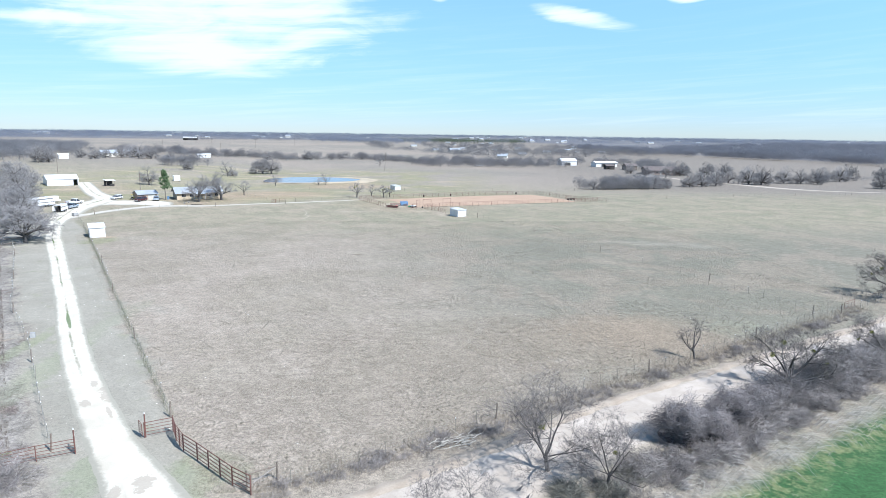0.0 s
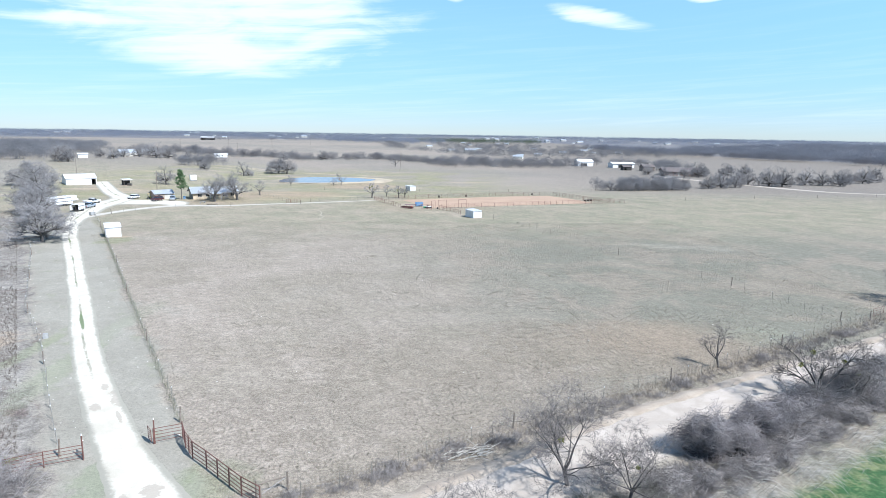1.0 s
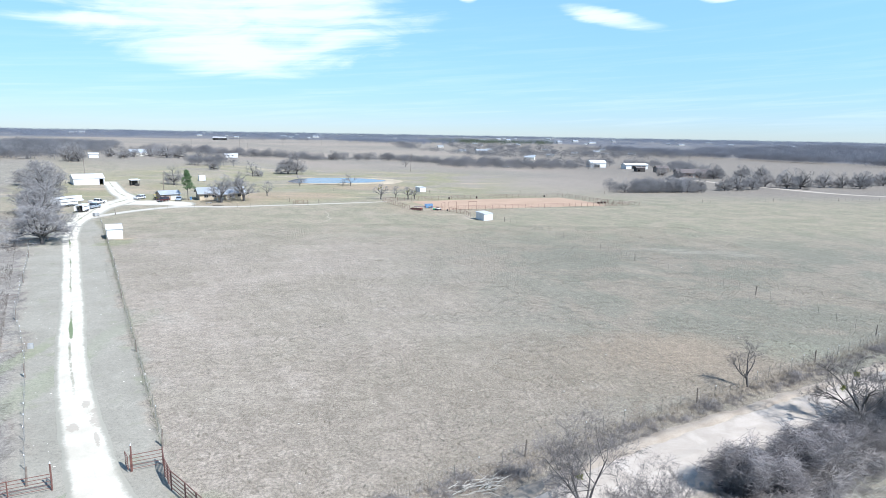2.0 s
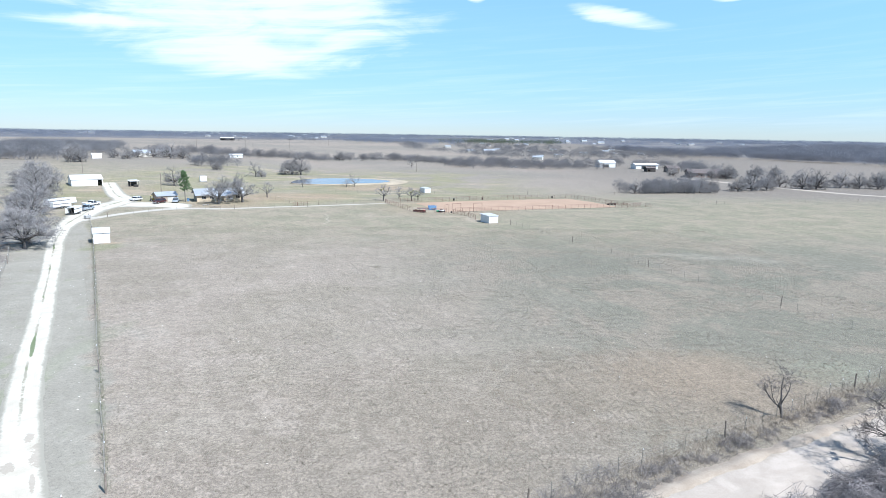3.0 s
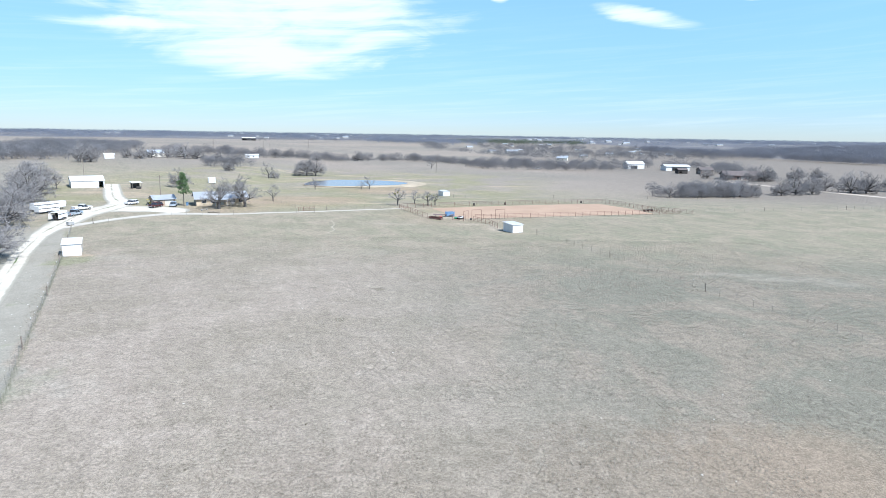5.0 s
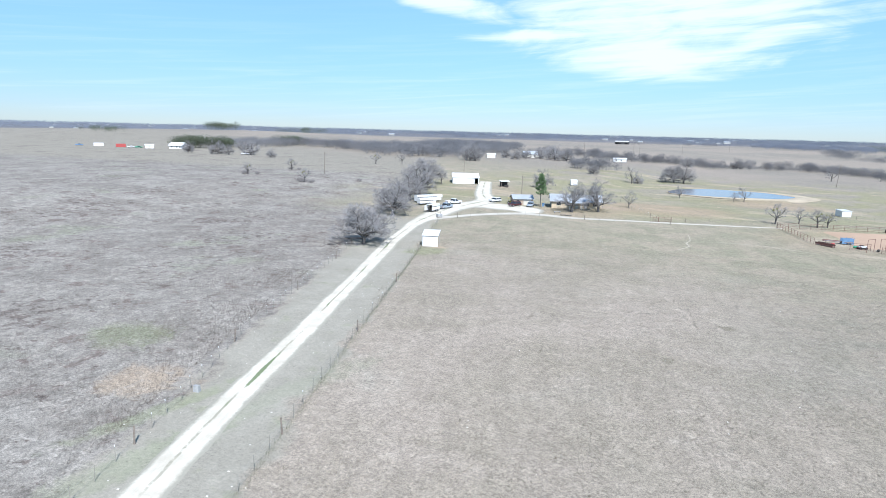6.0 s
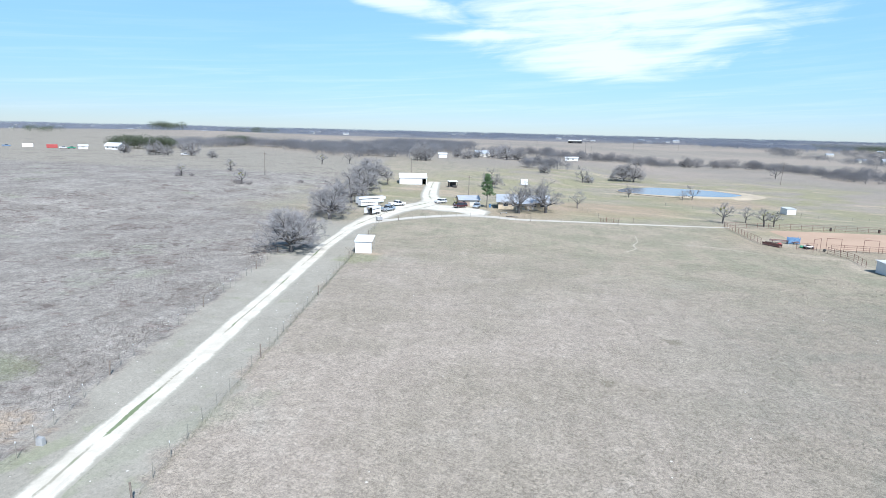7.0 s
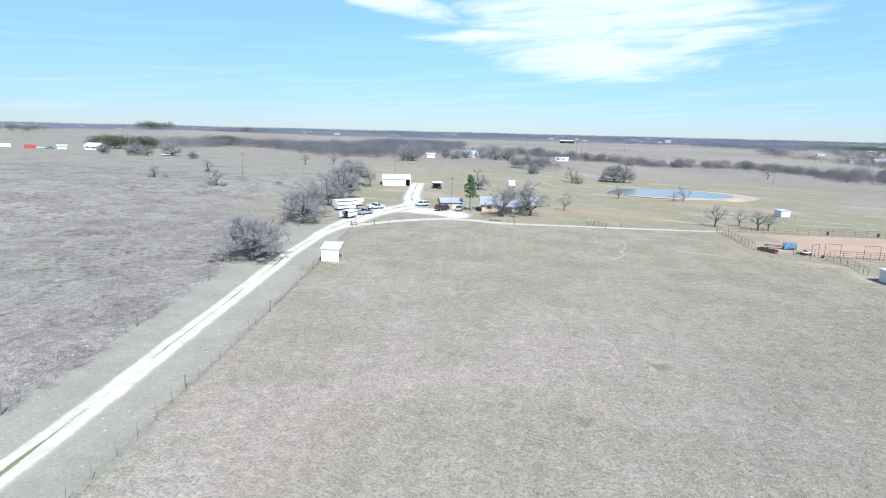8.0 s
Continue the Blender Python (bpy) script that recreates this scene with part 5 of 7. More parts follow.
def gate(x, y, turn, w, h, label, bars=5):
    g = thing("pipe_gate", x, y, turn, label, "gate")
    fr = Shape()
    fr.tube([(0, 0, 0.25), (0, 0, h), (w, 0, h), (w, 0, 0.25), (0, 0, 0.25)], 0.03, 6)
    fr.part("gate_frame", RUST, g)
    for k in range(1, bars):
        z = 0.25 + (h - 0.25) * k / bars
        Shape().tube([(0, 0, z), (w, 0, z)], 0.02, 5).part("bar", RUST, g)
    return g


wire_fence([(-16.6, 34.0), (-28.8, 57.6), (-35.3, 70.3), (-41.2, 82.2), (-54.9, 108.6), (-63.0, 124.2), (-72.6, 142.0)], 2.9, "sagging wire fence on steel posts along the driveway", 1)
wire_fence([(-22.5, 29.5), (-35.2, 51.0), (-43.3, 63.0), (-48.3, 72.4), (-61.0, 96.0), (-66.2, 104.6)], 2.7, "wire fence with white-capped steel posts by rough field", 2, caps=0.75)
wire_fence([(-8.9, 23.8), (-4.8, 25.3), (0.3, 28.7), (12.6, 35.9), (24.8, 42.0), (32.9, 46.9), (48.0, 55.0), (55.5, 58.6), (90, 76.5)], 2.4, "wire fence over dry brush along the county road", 3)
wire_fence([(21.0, 139.3), (29.6, 117.0), (36.8, 92.6), (44.3, 73.2), (48.0, 56.5)], 3.3, "thin wire fence crossing the open pasture", 4, caps=0.2)
wire_fence([(-69.8, 144.6), (-66.8, 151.0), (-63.0, 158.2), (-57.0, 160.6), (-49.5, 160.4), (-37, 164.9), (-29, 168.2)], 4.5, "low wire fence round the front paddock", 5, wires=(0.4, 0.9), caps=0.0)
wire_fence([(-45.0, 191.0), (-38.3, 182.0), (-33.0, 171.5)], 2.6, "wire fence between yard and pasture", 6)
wire_fence([(-27.0, 173.6), (-20, 177.0), (-12.0, 181.5), (-9.2, 180.5)], 3.0, "wire fence beside the white track", 7, caps=0.0)
wire_fence([(62, 178), (90, 186), (130, 198), (200, 216)], 4.0, "long wire fence across the east pasture", 8, caps=0.0)
wire_fence([(-30, 232), (10, 226), (60, 236), (95, 243)], 5.0, "thin wire fence in the back pasture", 9, caps=0.0)

# entrance: two pipe wings
pipe_fence([(-8.95, 23.75), (-10.2, 24.8), (-13.0, 27.8), (-14.2, 29.0)], 1.6, "rust-red welded pipe fence wing at the entrance", 1.5, 5, 0.04)
pipe_fence([(-14.2, 29.0), (-15.1, 30.4), (-15.7, 31.7)], 1.4, "rust-red pipe fence return at the entrance", 1.5, 6, 0.035)
pipe_fence([(-15.7, 31.7), (-17.3, 31.0)], 1.75, "rust-red pipe panel beside the driveway", 1.35, 5, 0.03)
gate(-17.4, 30.9, 125, 1.0, 1.3, "rust-red pipe gate swung open at the entrance")
pipe_fence([(-20.8, 29.1), (-22.7, 28.3), (-24.6, 27.4), (-27.5, 26.2)], 2.0, "rust-red pipe wing fence across the driveway entrance", 1.3, 5, 0.03)
gate(-20.8, 29.1, 118, 1.1, 1.3, "rust-red pipe gate folded open at the entrance")
for x, y, h in ((-17.25, 31.05, 2.15), (-20.85, 29.2, 2.05)):
    t = thing("gate_post", x, y, 0, "tall rust-red pipe gate post with a white cap", "post", "gate posts")
    Shape().tube([(0, 0, -0.1), (0, 0, h)], 0.055, 8).part("pipe", RUST, t)
    Shape().tube([(0, 0, h - 0.02), (0, 0, h + 0.12)], [0.06, 0.03], 8).part("cap", WHITE, t)
gate(53.0, 58.0, 28, 3.2, 1.3, "plain pipe gate in the roadside fence", 3)

# arena
ARENA = [(0.6, 157.4), (59.5, 175.6), (50.5, 205.0), (-9.0, 179.6)]
pipe_fence([(4.5, 158.6), (7.6, 159.55)], 2.6, "rust-red pipe rails by the arena chute", 1.5, 4, 0.03)
pipe_fence([(9.8, 160.3), ARENA[1]], 2.6, "rust-red pipe arena fence on the pasture side", 1.5, 4, 0.03)
pipe_fence([ARENA[1], ARENA[2]], 2.6, "rust-red pipe arena fence at the far end", 1.5, 4, 0.03)
pipe_fence([ARENA[2], (20, 192.4), ARENA[3]], 2.8, "rust-red pipe arena fence on the pond side", 1.5, 4, 0.03)
pipe_fence([ARENA[3], (-1.2, 160.6)], 2.2, "rust-red pipe fence beside the arena entrance", 1.5, 4, 0.03)
pipe_fence([(9.2, 157.6), (12.6, 152.4), (13.8, 147.0)], 2.2, "rust-red pipe alley fence leading to the shed", 1.4, 4, 0.03)
gate(59.5, 175.6, 12, 5.0, 1.4, "rust-red pipe gate standing open at the arena end")
pipe_fence([(56, 185), (62, 181), (66.5, 176.4)], 2.2, "rust-red pipe pen at the arena end", 1.4, 4, 0.03)


def dirt():
    vs, n = [], 26
    a, b, c, d = [Vector(p) for p in ((6.0, 161.0), (58.0, 176.6), (49.2, 203.0), (-1.5, 181.0))]
    for j in range(n + 1):
        for i in range(n + 1):
            u, v = i / n, j / n
            p = a.lerp(b, u).lerp(d.lerp(c, u), v)
            k = noise.noise((p.x * 0.2, p.y * 0.2, 0)) * 1.2
            if i in (0, n):
                p += Vector((k, 0.3 * k))
            if j in (0, n):
                p += Vector((0, k * 0.6))
            edge = i in (0, n) or j in (0, n)
            vs.append((p.x * U, p.y * U, land(p.x, p.y) + (-0.03 if edge else 0.05 + 0.02 * noise.noise((p.x * 0.7, p.y * 0.7, 3)))))
    m = n + 1
    fs = [(j * m + i, j * m + i + 1, (j + 1) * m + i + 1, (j + 1) * m + i) for j in range(n) for i in range(n)]
    tagged(Shape().add(vs, fs).part("ground_arena", CLAY, smooth=True), "raked reddish arena dirt", "arena", kind="structure")


dirt()


def goal(x, y, turn):
    t = thing("gate_arch", x, y, turn, "tall rust-red pipe arch over an arena gate", "gate", "arena gate arches")
    for px in (0, 3.0):
        Shape().tube([(px, 0, -0.1), (px, 0, 2.9)], 0.045, 7).part("upright", RUST, t)
    Shape().tube([(0, 0, 2.9), (3.0, 0, 2.9)], 0.045, 7).part("crossbar", RUST, t)


goal(7.0, 157.0, 62)
goal(9.0, 160.0, 17)
goal(14.6, 161.7, 17)


def chute():
    t = thing("roping_chute", -1.0, 160.6, -38, "dark red steel cattle chute and ramp beside the arena", "chute")
    for y in (0.0, 0.9):
        Shape().box(0, 4.6, y, y + 0.08, 0.35, 0.75, 0.02).part("side_rail", RUST, t)
    Shape().box(0, 4.6, 0.08, 0.9, 0.18, 0.26).part("floor", RUST, t)
    for x in (0.2, 1.7, 3.2, 4.4):
        for y in (0.04, 0.94):
            Shape().box(x - 0.05, x + 0.05, y - 0.05, y + 0.05, -0.05, 0.72).part("leg", RUST, t)
    p = thing("pipe_stack", 0.0, 164.0, 3, "stack of red and white painted arena poles", "pipes")
    rnd = random.Random(4)
    for k in range(9):
        Shape().tube([(0.2 * rnd.random(), 0.14 * k, 0.55 + 0.08 * (k % 3)), (6.2 + 0.3 * rnd.random(), 0.14 * k, 0.55 + 0.08 * (k % 3))], 0.06, 6).part("pole", (RUST, GREYP, RUST)[k % 3], p)
    for x in (0.8, 5.4):
        Shape().box(x - 0.08, x + 0.08, -0.15, 1.35, -0.05, 0.47).part("bearer", CEDARPOST, p)
    b = thing("bucking_chute", 3.2, 164.0, 20, "bright blue sheet-sided roping box panels", "chute")
    for y in (0, 1.2):
        Shape().box(0, 2.6, y, y + 0.05, 0.2, 1.5, 0.02).part("panel", BLUE, b)
        for x in (0.05, 1.3, 2.55):
            Shape().tube([(x, y + 0.03, -0.05), (x, y + 0.03, 1.75)], 0.045, 6).part("post", BLUE, b)
    Shape().box(2.55, 2.62, 0.05, 1.2, 0.2, 1.4, 0.02).part("gate_panel", BLUE, b)
    for i, (x, y, m, lb) in enumerate(((5.0, 160.9, GREENP, "green plastic barrel lying by the arena"), (5.6, 161.2, GREENP, "green plastic barrel lying by the arena"), (1.6, 161.4, REDP, "small red drum by the chute"), (8.8, 159.0, DARKIN, "black rubber tub by the arena gate"))):
        q = thing("barrel", x, y, 30 * i, lb, "barrel", "barrels by the arena")
        Shape().tube([(0, 0, 0.29), (0.05, 0, 0.29), (0.45, 0, 0.29), (0.9, 0, 0.29), (0.95, 0, 0.29)], [0.24, 0.28, 0.30, 0.28, 0.24], 12).part("drum", m, q, smooth=True)
    for x, y in ((20.0, 193.0), (44.0, 204.0), (11.0, 189.0)):
        q = thing("barrel", x, y, 0, "dark upright barrel at the arena fence", "barrel", "barrels by the arena")
        Shape().tube([(0, 0, -0.02), (0, 0, 0.1), (0, 0, 0.5), (0, 0, 0.85), (0, 0, 0.9)], [0.28, 0.3, 0.31, 0.3, 0.27], 12).part("drum", DARKIN, q, smooth=True)
    a = thing("utility_cart", 6.4, 160.6, 30, "small white utility cart parked in the arena entrance", "cart")
    Shape().box(-0.9, 0.9, -0.5, 0.5, 0.35, 0.75, 0.08).part("body", CARWHITE, a)
    Shape().box(-0.5, 0.2, -0.45, 0.45, 0.75, 0.95, 0.05).part("seat", DARKIN, a)
    for x in (-0.65, 0.65):
        for y in (-0.55, 0.55):
            Shape().tube([(x, y - 0.1, 0.3), (x, y + 0.1, 0.3)], 0.3, 12).part("wheel", RUBBER, a)
    d = thing("drag_harrow", 57.0, 181.5, 25, "dark steel drag harrow parked in the arena corner", "harrow")
    Shape().box(-1.8, 1.8, -0.12, 0.12, 0.55, 0.75, 0.03).part("beam", DARKIN, d)
    Shape().box(-1.8, 1.8, 0.8, 0.95, 0.3, 0.45, 0.03).part("rear_beam", DARKIN, d)
    for x in (-1.6, 0, 1.6):
        Shape().box(x - 0.05, x + 0.05, -0.1, 0.95, -0.03, 0.6).part("leg", DARKIN, d)


chute()


# ---- sheds and buildings ----
def roof_slab(s, corners, thick):
    """A slab from four top corners."""
    top = [Vector(c) for c in corners]
    low = [c - Vector((0, 0, thick)) for c in top]
    s.add(top + low, [(0, 1, 2, 3), (7, 6, 5, 4), (0, 4, 5, 1), (1, 5, 6, 2), (2, 6, 7, 3), (3, 7, 4, 0)])
    return s


def ribbed_wall(x0, x1, y, th, z0, z1, step):
    """A sheet wall along x with upright pressed ribs, as one solid."""
    front, x = [(x0, y)], x0 + step / 2
    while x < x1 - 0.06:
        front += [(x - 0.05, y), (x - 0.025, y - 0.03), (x + 0.025, y - 0.03), (x + 0.05, y)]
        x += step
    ring = front + [(x1, y), (x1, y + th), (x0, y + th)]
    n = len(ring)
    vs = [(a, b, z0) for a, b in ring] + [(a, b, z1) for a, b in ring]
    return Shape().add(vs, [tuple(range(n - 1, -1, -1)), tuple(range(n, 2 * n))] + [(i, (i + 1) % n, n + (i + 1) % n, n + i) for i in range(n)])


def loafing_shed(x, y, turn, w, d, low, high, open_sides, label, scale=1.0):
    """A small metal stock shed with a lean-to roof that rises from y = 0 to y = d."""
    t = thing("loafing_shed", x, y, turn, label, "shed", "white stock sheds", scale=scale)
    w, d, low, high = w * U, d * U, low * U, high * U
    th = 0.06
    ribbed_wall(0, w, 0, th, 0.03, low, 0.3).part("back_wall", WHITE, t)
    prof = lambda: [(0.0, 0.03), (d, 0.03), (d, high), (0.0, low)]
    for side, x0 in (("left", 0.0), ("right", w - th)):
        if side in open_sides:
            continue
        vs = [(x0, yy, zz) for yy, zz in prof()] + [(x0 + th, yy, zz) for yy, zz in prof()]
        s = Shape().add(vs, [(0, 1, 2, 3), (7, 6, 5, 4), (0, 4, 5, 1), (1, 5, 6, 2), (2, 6, 7, 3), (3, 7, 4, 0)])
        s.part("side_wall", WHITE, t)
    if "front" not in open_sides:
        Shape().box(0, w, d - th, d, 0.03, high).part("front_wall", WHITE, t)
    ring, xx = [(-0.15, 0.0)], 0.0
    while xx < w + 0.1:
        ring += [(xx - 0.02, 0.0), (xx, 0.035), (xx + 0.03, 0.035), (xx + 0.05, 0.0)]
        xx += 0.3
    ring += [(w + 0.15, 0.0), (w + 0.15, -0.06), (-0.15, -0.06)]
    n = len(ring)
    vs = [(a, -0.2, low + 0.03 + b) for a, b in ring] + [(a, d + 0.35, high + 0.13 + b) for a, b in ring]
    s = Shape().add(vs, [tuple(range(n)), tuple(range(2 * n - 1, n - 1, -1))] + [(k, n + k, n + (k + 1) % n, (k + 1) % n) for k in range(n)])
    s.part("roof", ROOFW, t)
    for px in (0.06, w - 0.06):
        Shape().box(px - 0.05, px + 0.05, d - 0.1, d, -0.1, high).part("post", GREYP, t)
    return t


loafing_shed(-56.0, 110.9, 27, 2.6, 3.2, 1.85, 2.25, ("front", "right"), "white metal lean-to stock shed by the driveway fence")
shed_two = loafing_shed(16.3, 140.9, 30, 2.6, 3.2, 1.65, 1.8, (), "white metal stock shed at the arena corner")
c = copy_thing(shed_two, pose(2.6 * U, 236.0 * U, land(2.6, 236), 0, 0, 32))
c.scale = (1.02,) * 3
tagged(c, "white metal stock shed in the back pasture")


def wall_with(s, x0, x1, y0, y1, z0, z1, holes):
    """A wall along x as one solid with rectangular holes (x0, x1, z0, z1) cut through."""
    xs = sorted({x0, x1, *[h[0] for h in holes], *[h[1] for h in holes]})
    zs = sorted({z0, z1, *[max(z0, h[2]) for h in holes], *[min(z1, h[3]) for h in holes]})
    nz = len(zs)

    def solid(i, k):
        if not (0 <= i < len(xs) - 1 and 0 <= k < nz - 1):
            return False
        cx, cz = (xs[i] + xs[i + 1]) / 2, (zs[k] + zs[k + 1]) / 2
        return not any(a < cx < b and c < cz < d for a, b, c, d in holes)

    def v(i, k, back):
        return (i * nz + k) * 2 + back

    vs = [(x, y, z) for x in xs for z in zs for y in (y0, y1)]
    fs = []
    for i in range(len(xs) - 1):
        for k in range(nz - 1):
            if not solid(i, k):
                continue
            fs.append((v(i, k, 0), v(i + 1, k, 0), v(i + 1, k + 1, 0), v(i, k + 1, 0)))
            fs.append((v(i, k + 1, 1), v(i + 1, k + 1, 1), v(i + 1, k, 1), v(i, k, 1)))
            if not solid(i - 1, k):
                fs.append((v(i, k, 0), v(i, k + 1, 0), v(i, k + 1, 1), v(i, k, 1)))
            if not solid(i + 1, k):
                fs.append((v(i + 1, k, 1), v(i + 1, k + 1, 1), v(i + 1, k + 1, 0), v(i + 1, k, 0)))
            if not solid(i, k - 1):
                fs.append((v(i, k, 1), v(i + 1, k, 1), v(i + 1, k, 0), v(i, k, 0)))
            if not solid(i, k + 1):
                fs.append((v(i, k + 1, 0), v(i + 1, k + 1, 0), v(i + 1, k + 1, 1), v(i, k + 1, 1)))
    return s.add(vs, fs)


def building(name, x, y, turn, L, D, eave, ridge, wall, roof, label, category="house", windows=(), doors=(), opens=(), over=0.4, ribbed=False, group="", z=None):
    """A gabled building; its front runs along x at y = 0. windows, doors and opens are (x0, x1, z0, z1) in the front."""
    t = thing(name, x, y, turn, label, category, group, z)
    L, D, eave, ridge = L * U, D * U, eave * U, ridge * U
    th = 0.16
    if ribbed:
        a, b, _, top = opens[0]
        ribbed_wall(0, a, 0, th, -0.1, eave, 0.5).part("front_wall", wall, t)
        Shape().box(a, b, 0, th, top, eave).part("door_header", wall, t)
        ribbed_wall(b, L, 0, th, -0.1, eave, 0.5).part("corner_wall", wall, t)
    else:
        wall_with(Shape(), 0, L, 0, th, -0.1, eave, list(windows) + list(doors) + list(opens)).part("front_wall", wall, t)
    Shape().box(0, L, D - th, D, -0.1, eave).part("back_wall", wall, t)
    for x0 in (0, L - th):
        prof = [(th, -0.1), (D - th, -0.1), (D - th, eave), (D / 2, ridge - 0.02), (th, eave)]
        vs = [(x0, a, b) for a, b in prof] + [(x0 + th, a, b) for a, b in prof]
        n = 5
        Shape().add(vs, [tuple(range(n)), tuple(range(2 * n - 1, n - 1, -1))] + [(i, n + i, n + (i + 1) % n, (i + 1) % n) for i in range(n)]).part("gable_wall", wall, t)
    k = (ridge - eave) / (D / 2)
    for sgn in (0, 1):
        ya, yb = (-over, D / 2) if not sgn else (D + over, D / 2)
        za = eave - over * k
        s = roof_slab(Shape(), [(-over, ya, za + 0.1), (L + over, ya, za + 0.1), (L + over, yb, ridge + 0.1), (-over, yb, ridge + 0.1)], 0.1)
        deck = s.part("roof", roof, t)
        if roof is not ROOFD and math.hypot(x, y) < 300:
            seam, xx = roof_slab(Shape(), [(0, ya, za + 0.14), (0.05, ya, za + 0.14), (0.05, yb, ridge + 0.14), (0, yb, ridge + 0.14)], 0.05).mesh("seam", roof), -over
            while xx < L + over:
                q = new("seam", seam)
                q.parent = deck
                q.location.x = xx
                xx += 0.6
    for a, b, c, d in windows:
        w = new("window")
        w.parent = t
        Shape().box(a, b, 0.06, 0.09, c, d).part("pane", GLASS, w)
        fr = Shape()
        for q in ((a, a + 0.06, c, d), (b - 0.06, b, c, d), (a, b, c, c + 0.06), (a, b, d - 0.06, d)):
            fr.box(q[0], q[1], 0.03, 0.12, q[2], q[3])
        fr.part("frame", CREAM, w)
    for a, b, c, d in doors:
        Shape().box(a + 0.03, b - 0.03, 0.05, 0.1, c, d - 0.02, 0.01).part("door", CREAM, t)
    return t


building("barn", -117.8, 219.2, 34, 9.6, 10.0, 2.2, 3.5, WHITE, ROOFW, "white metal barn with a low gabled roof and open bay", "barn", opens=((10.2, 11.9, -0.1, 2.5),), over=0.25, ribbed=True)
building("garage", -71.2, 175.4, 38, 5.2, 4.4, 1.75, 2.6, surf("light_brown_brick", (0.29, 0.22, 0.17), (0.40, 0.31, 0.245), 1.6, 0.85, 0, 0.3, 14.0), ROOFB, "tan garage with a pale metal roof and white door", "garage", doors=((3.4, 6.0, -0.05, 2.0),), windows=((1.0, 2.0, 1.0, 1.8),))
house = building("house", -61.2, 177.4, 26, 12.5, 7.5, 1.95, 3.3, TANW, ROOFB, "low tan ranch house with a pale blue metal roof", "house",
                 windows=((1.6, 3.1, 0.9, 2.1), (4.4, 5.8, 0.9, 2.1), (10.6, 12.2, 0.9, 2.1), (13.4, 14.8, 0.9, 2.1)), doors=((7.6, 8.6, -0.05, 2.1),), over=0.7)
s = roof_slab(Shape(), [(5.6, -2.2, 2.15), (9.8, -2.2, 2.15), (9.8, 0.2, 2.56), (5.6, 0.2, 2.56)], 0.1)
s.part("porch_roof", ROOFB, house)
for px in (5.8, 9.6):
    Shape().box(px - 0.07, px + 0.07, -2.1, -1.96, -0.1, 2.1).part("porch_post", WHITE, house)


def hut():
    t = thing("run_in_shed", -99.6, 222.6, 40, "small open run-in shed with white roof on posts", "shed")
    for x in (0, 3.4):
        for y in (0, 3.0):
            Shape().box(x - 0.07, x + 0.07, y - 0.07, y + 0.07, -0.1, 2.5 + 0.1 * y).part("post", CEDARPOST, t)
    Shape().box(0, 3.4, 2.9, 2.96, 0.1, 2.4).part("back_wall", DARKIN, t)
    Shape().box(-0.03, 0.03, 0.1, 2.9, 0.1, 1.3).part("side_wall", DARKIN, t)
    roof_slab(Shape(), [(-0.4, -0.5, 2.5), (3.8, -0.5, 2.5), (3.8, 3.5, 2.9), (-0.4, 3.5, 2.9)], 0.09).part("roof", ROOFW, t)
    b = thing("hay_bale", -98.2, 223.6, 10, "dark hay rack under the run-in shed roof", "hay rack")
    Shape().box(-0.9, 0.9, -0.5, 0.5, -0.02, 1.0, 0.12).part("rack", DARKIN, b)


hut()


def tank():
    t = thing("storage_box", -89.2, 262.0, 30, "white storage container standing in the back pasture", "container")
    Shape().box(0, 3.3, 0, 2.4, 0.15, 3.0, 0.06).part("body", WHITE, t)
    for x in (0.2, 2.9):
        Shape().box(x, x + 0.25, 0.1, 2.3, -0.05, 0.16).part("skid", DARKIN, t)


tank()


# ---- vehicles ----
def wheels(t, xs, half, r, w=0.24):
    for x in xs:
        for sgn in (-1, 1):
            y = sgn * half
            tyre = Shape().tube([(x, y - w / 2, r), (x, y - w / 2 + 0.04, r), (x, y + w / 2 - 0.04, r), (x, y + w / 2, r)], [r * 0.86, r, r, r * 0.86], 16).part("wheel", RUBBER, t)
            Shape().tube([(x, y + sgn * (w / 2 - 0.02), r), (x, y + sgn * (w / 2 + 0.012), r)], [r * 0.6, r * 0.52], 12).part("rim", STEEL, tyre)


def taper(outline_low, outline_top, z0, z1):
    """A box whose top outline differs from its bottom: (x0, x1, y0, y1) each."""
    a, b = outline_low, outline_top
    vs = [(x, y, z0) for x, y in ((a[0], a[2]), (a[1], a[2]), (a[1], a[3]), (a[0], a[3]))] + [(x, y, z1) for x, y in ((b[0], b[2]), (b[1], b[2]), (b[1], b[3]), (b[0], b[3]))]
    return Shape().add(vs, [(3, 2, 1, 0), (4, 5, 6, 7), (0, 1, 5, 4), (1, 2, 6, 5), (2, 3, 7, 6), (3, 0, 4, 7)])


def lights(t, x_front, x_rear, half, z):
    for sgn in (-1, 1):
        y = sgn * (half - 0.2)
        Shape().box(x_front - 0.04, x_front + 0.015, y - 0.16, y + 0.16, z - 0.08, z + 0.08, 0.02).part("headlight", STEEL, t)
        Shape().box(x_rear - 0.015, x_rear + 0.04, y - 0.1, y + 0.1, z - 0.12, z + 0.14, 0.02).part("tail_light", REDP, t)


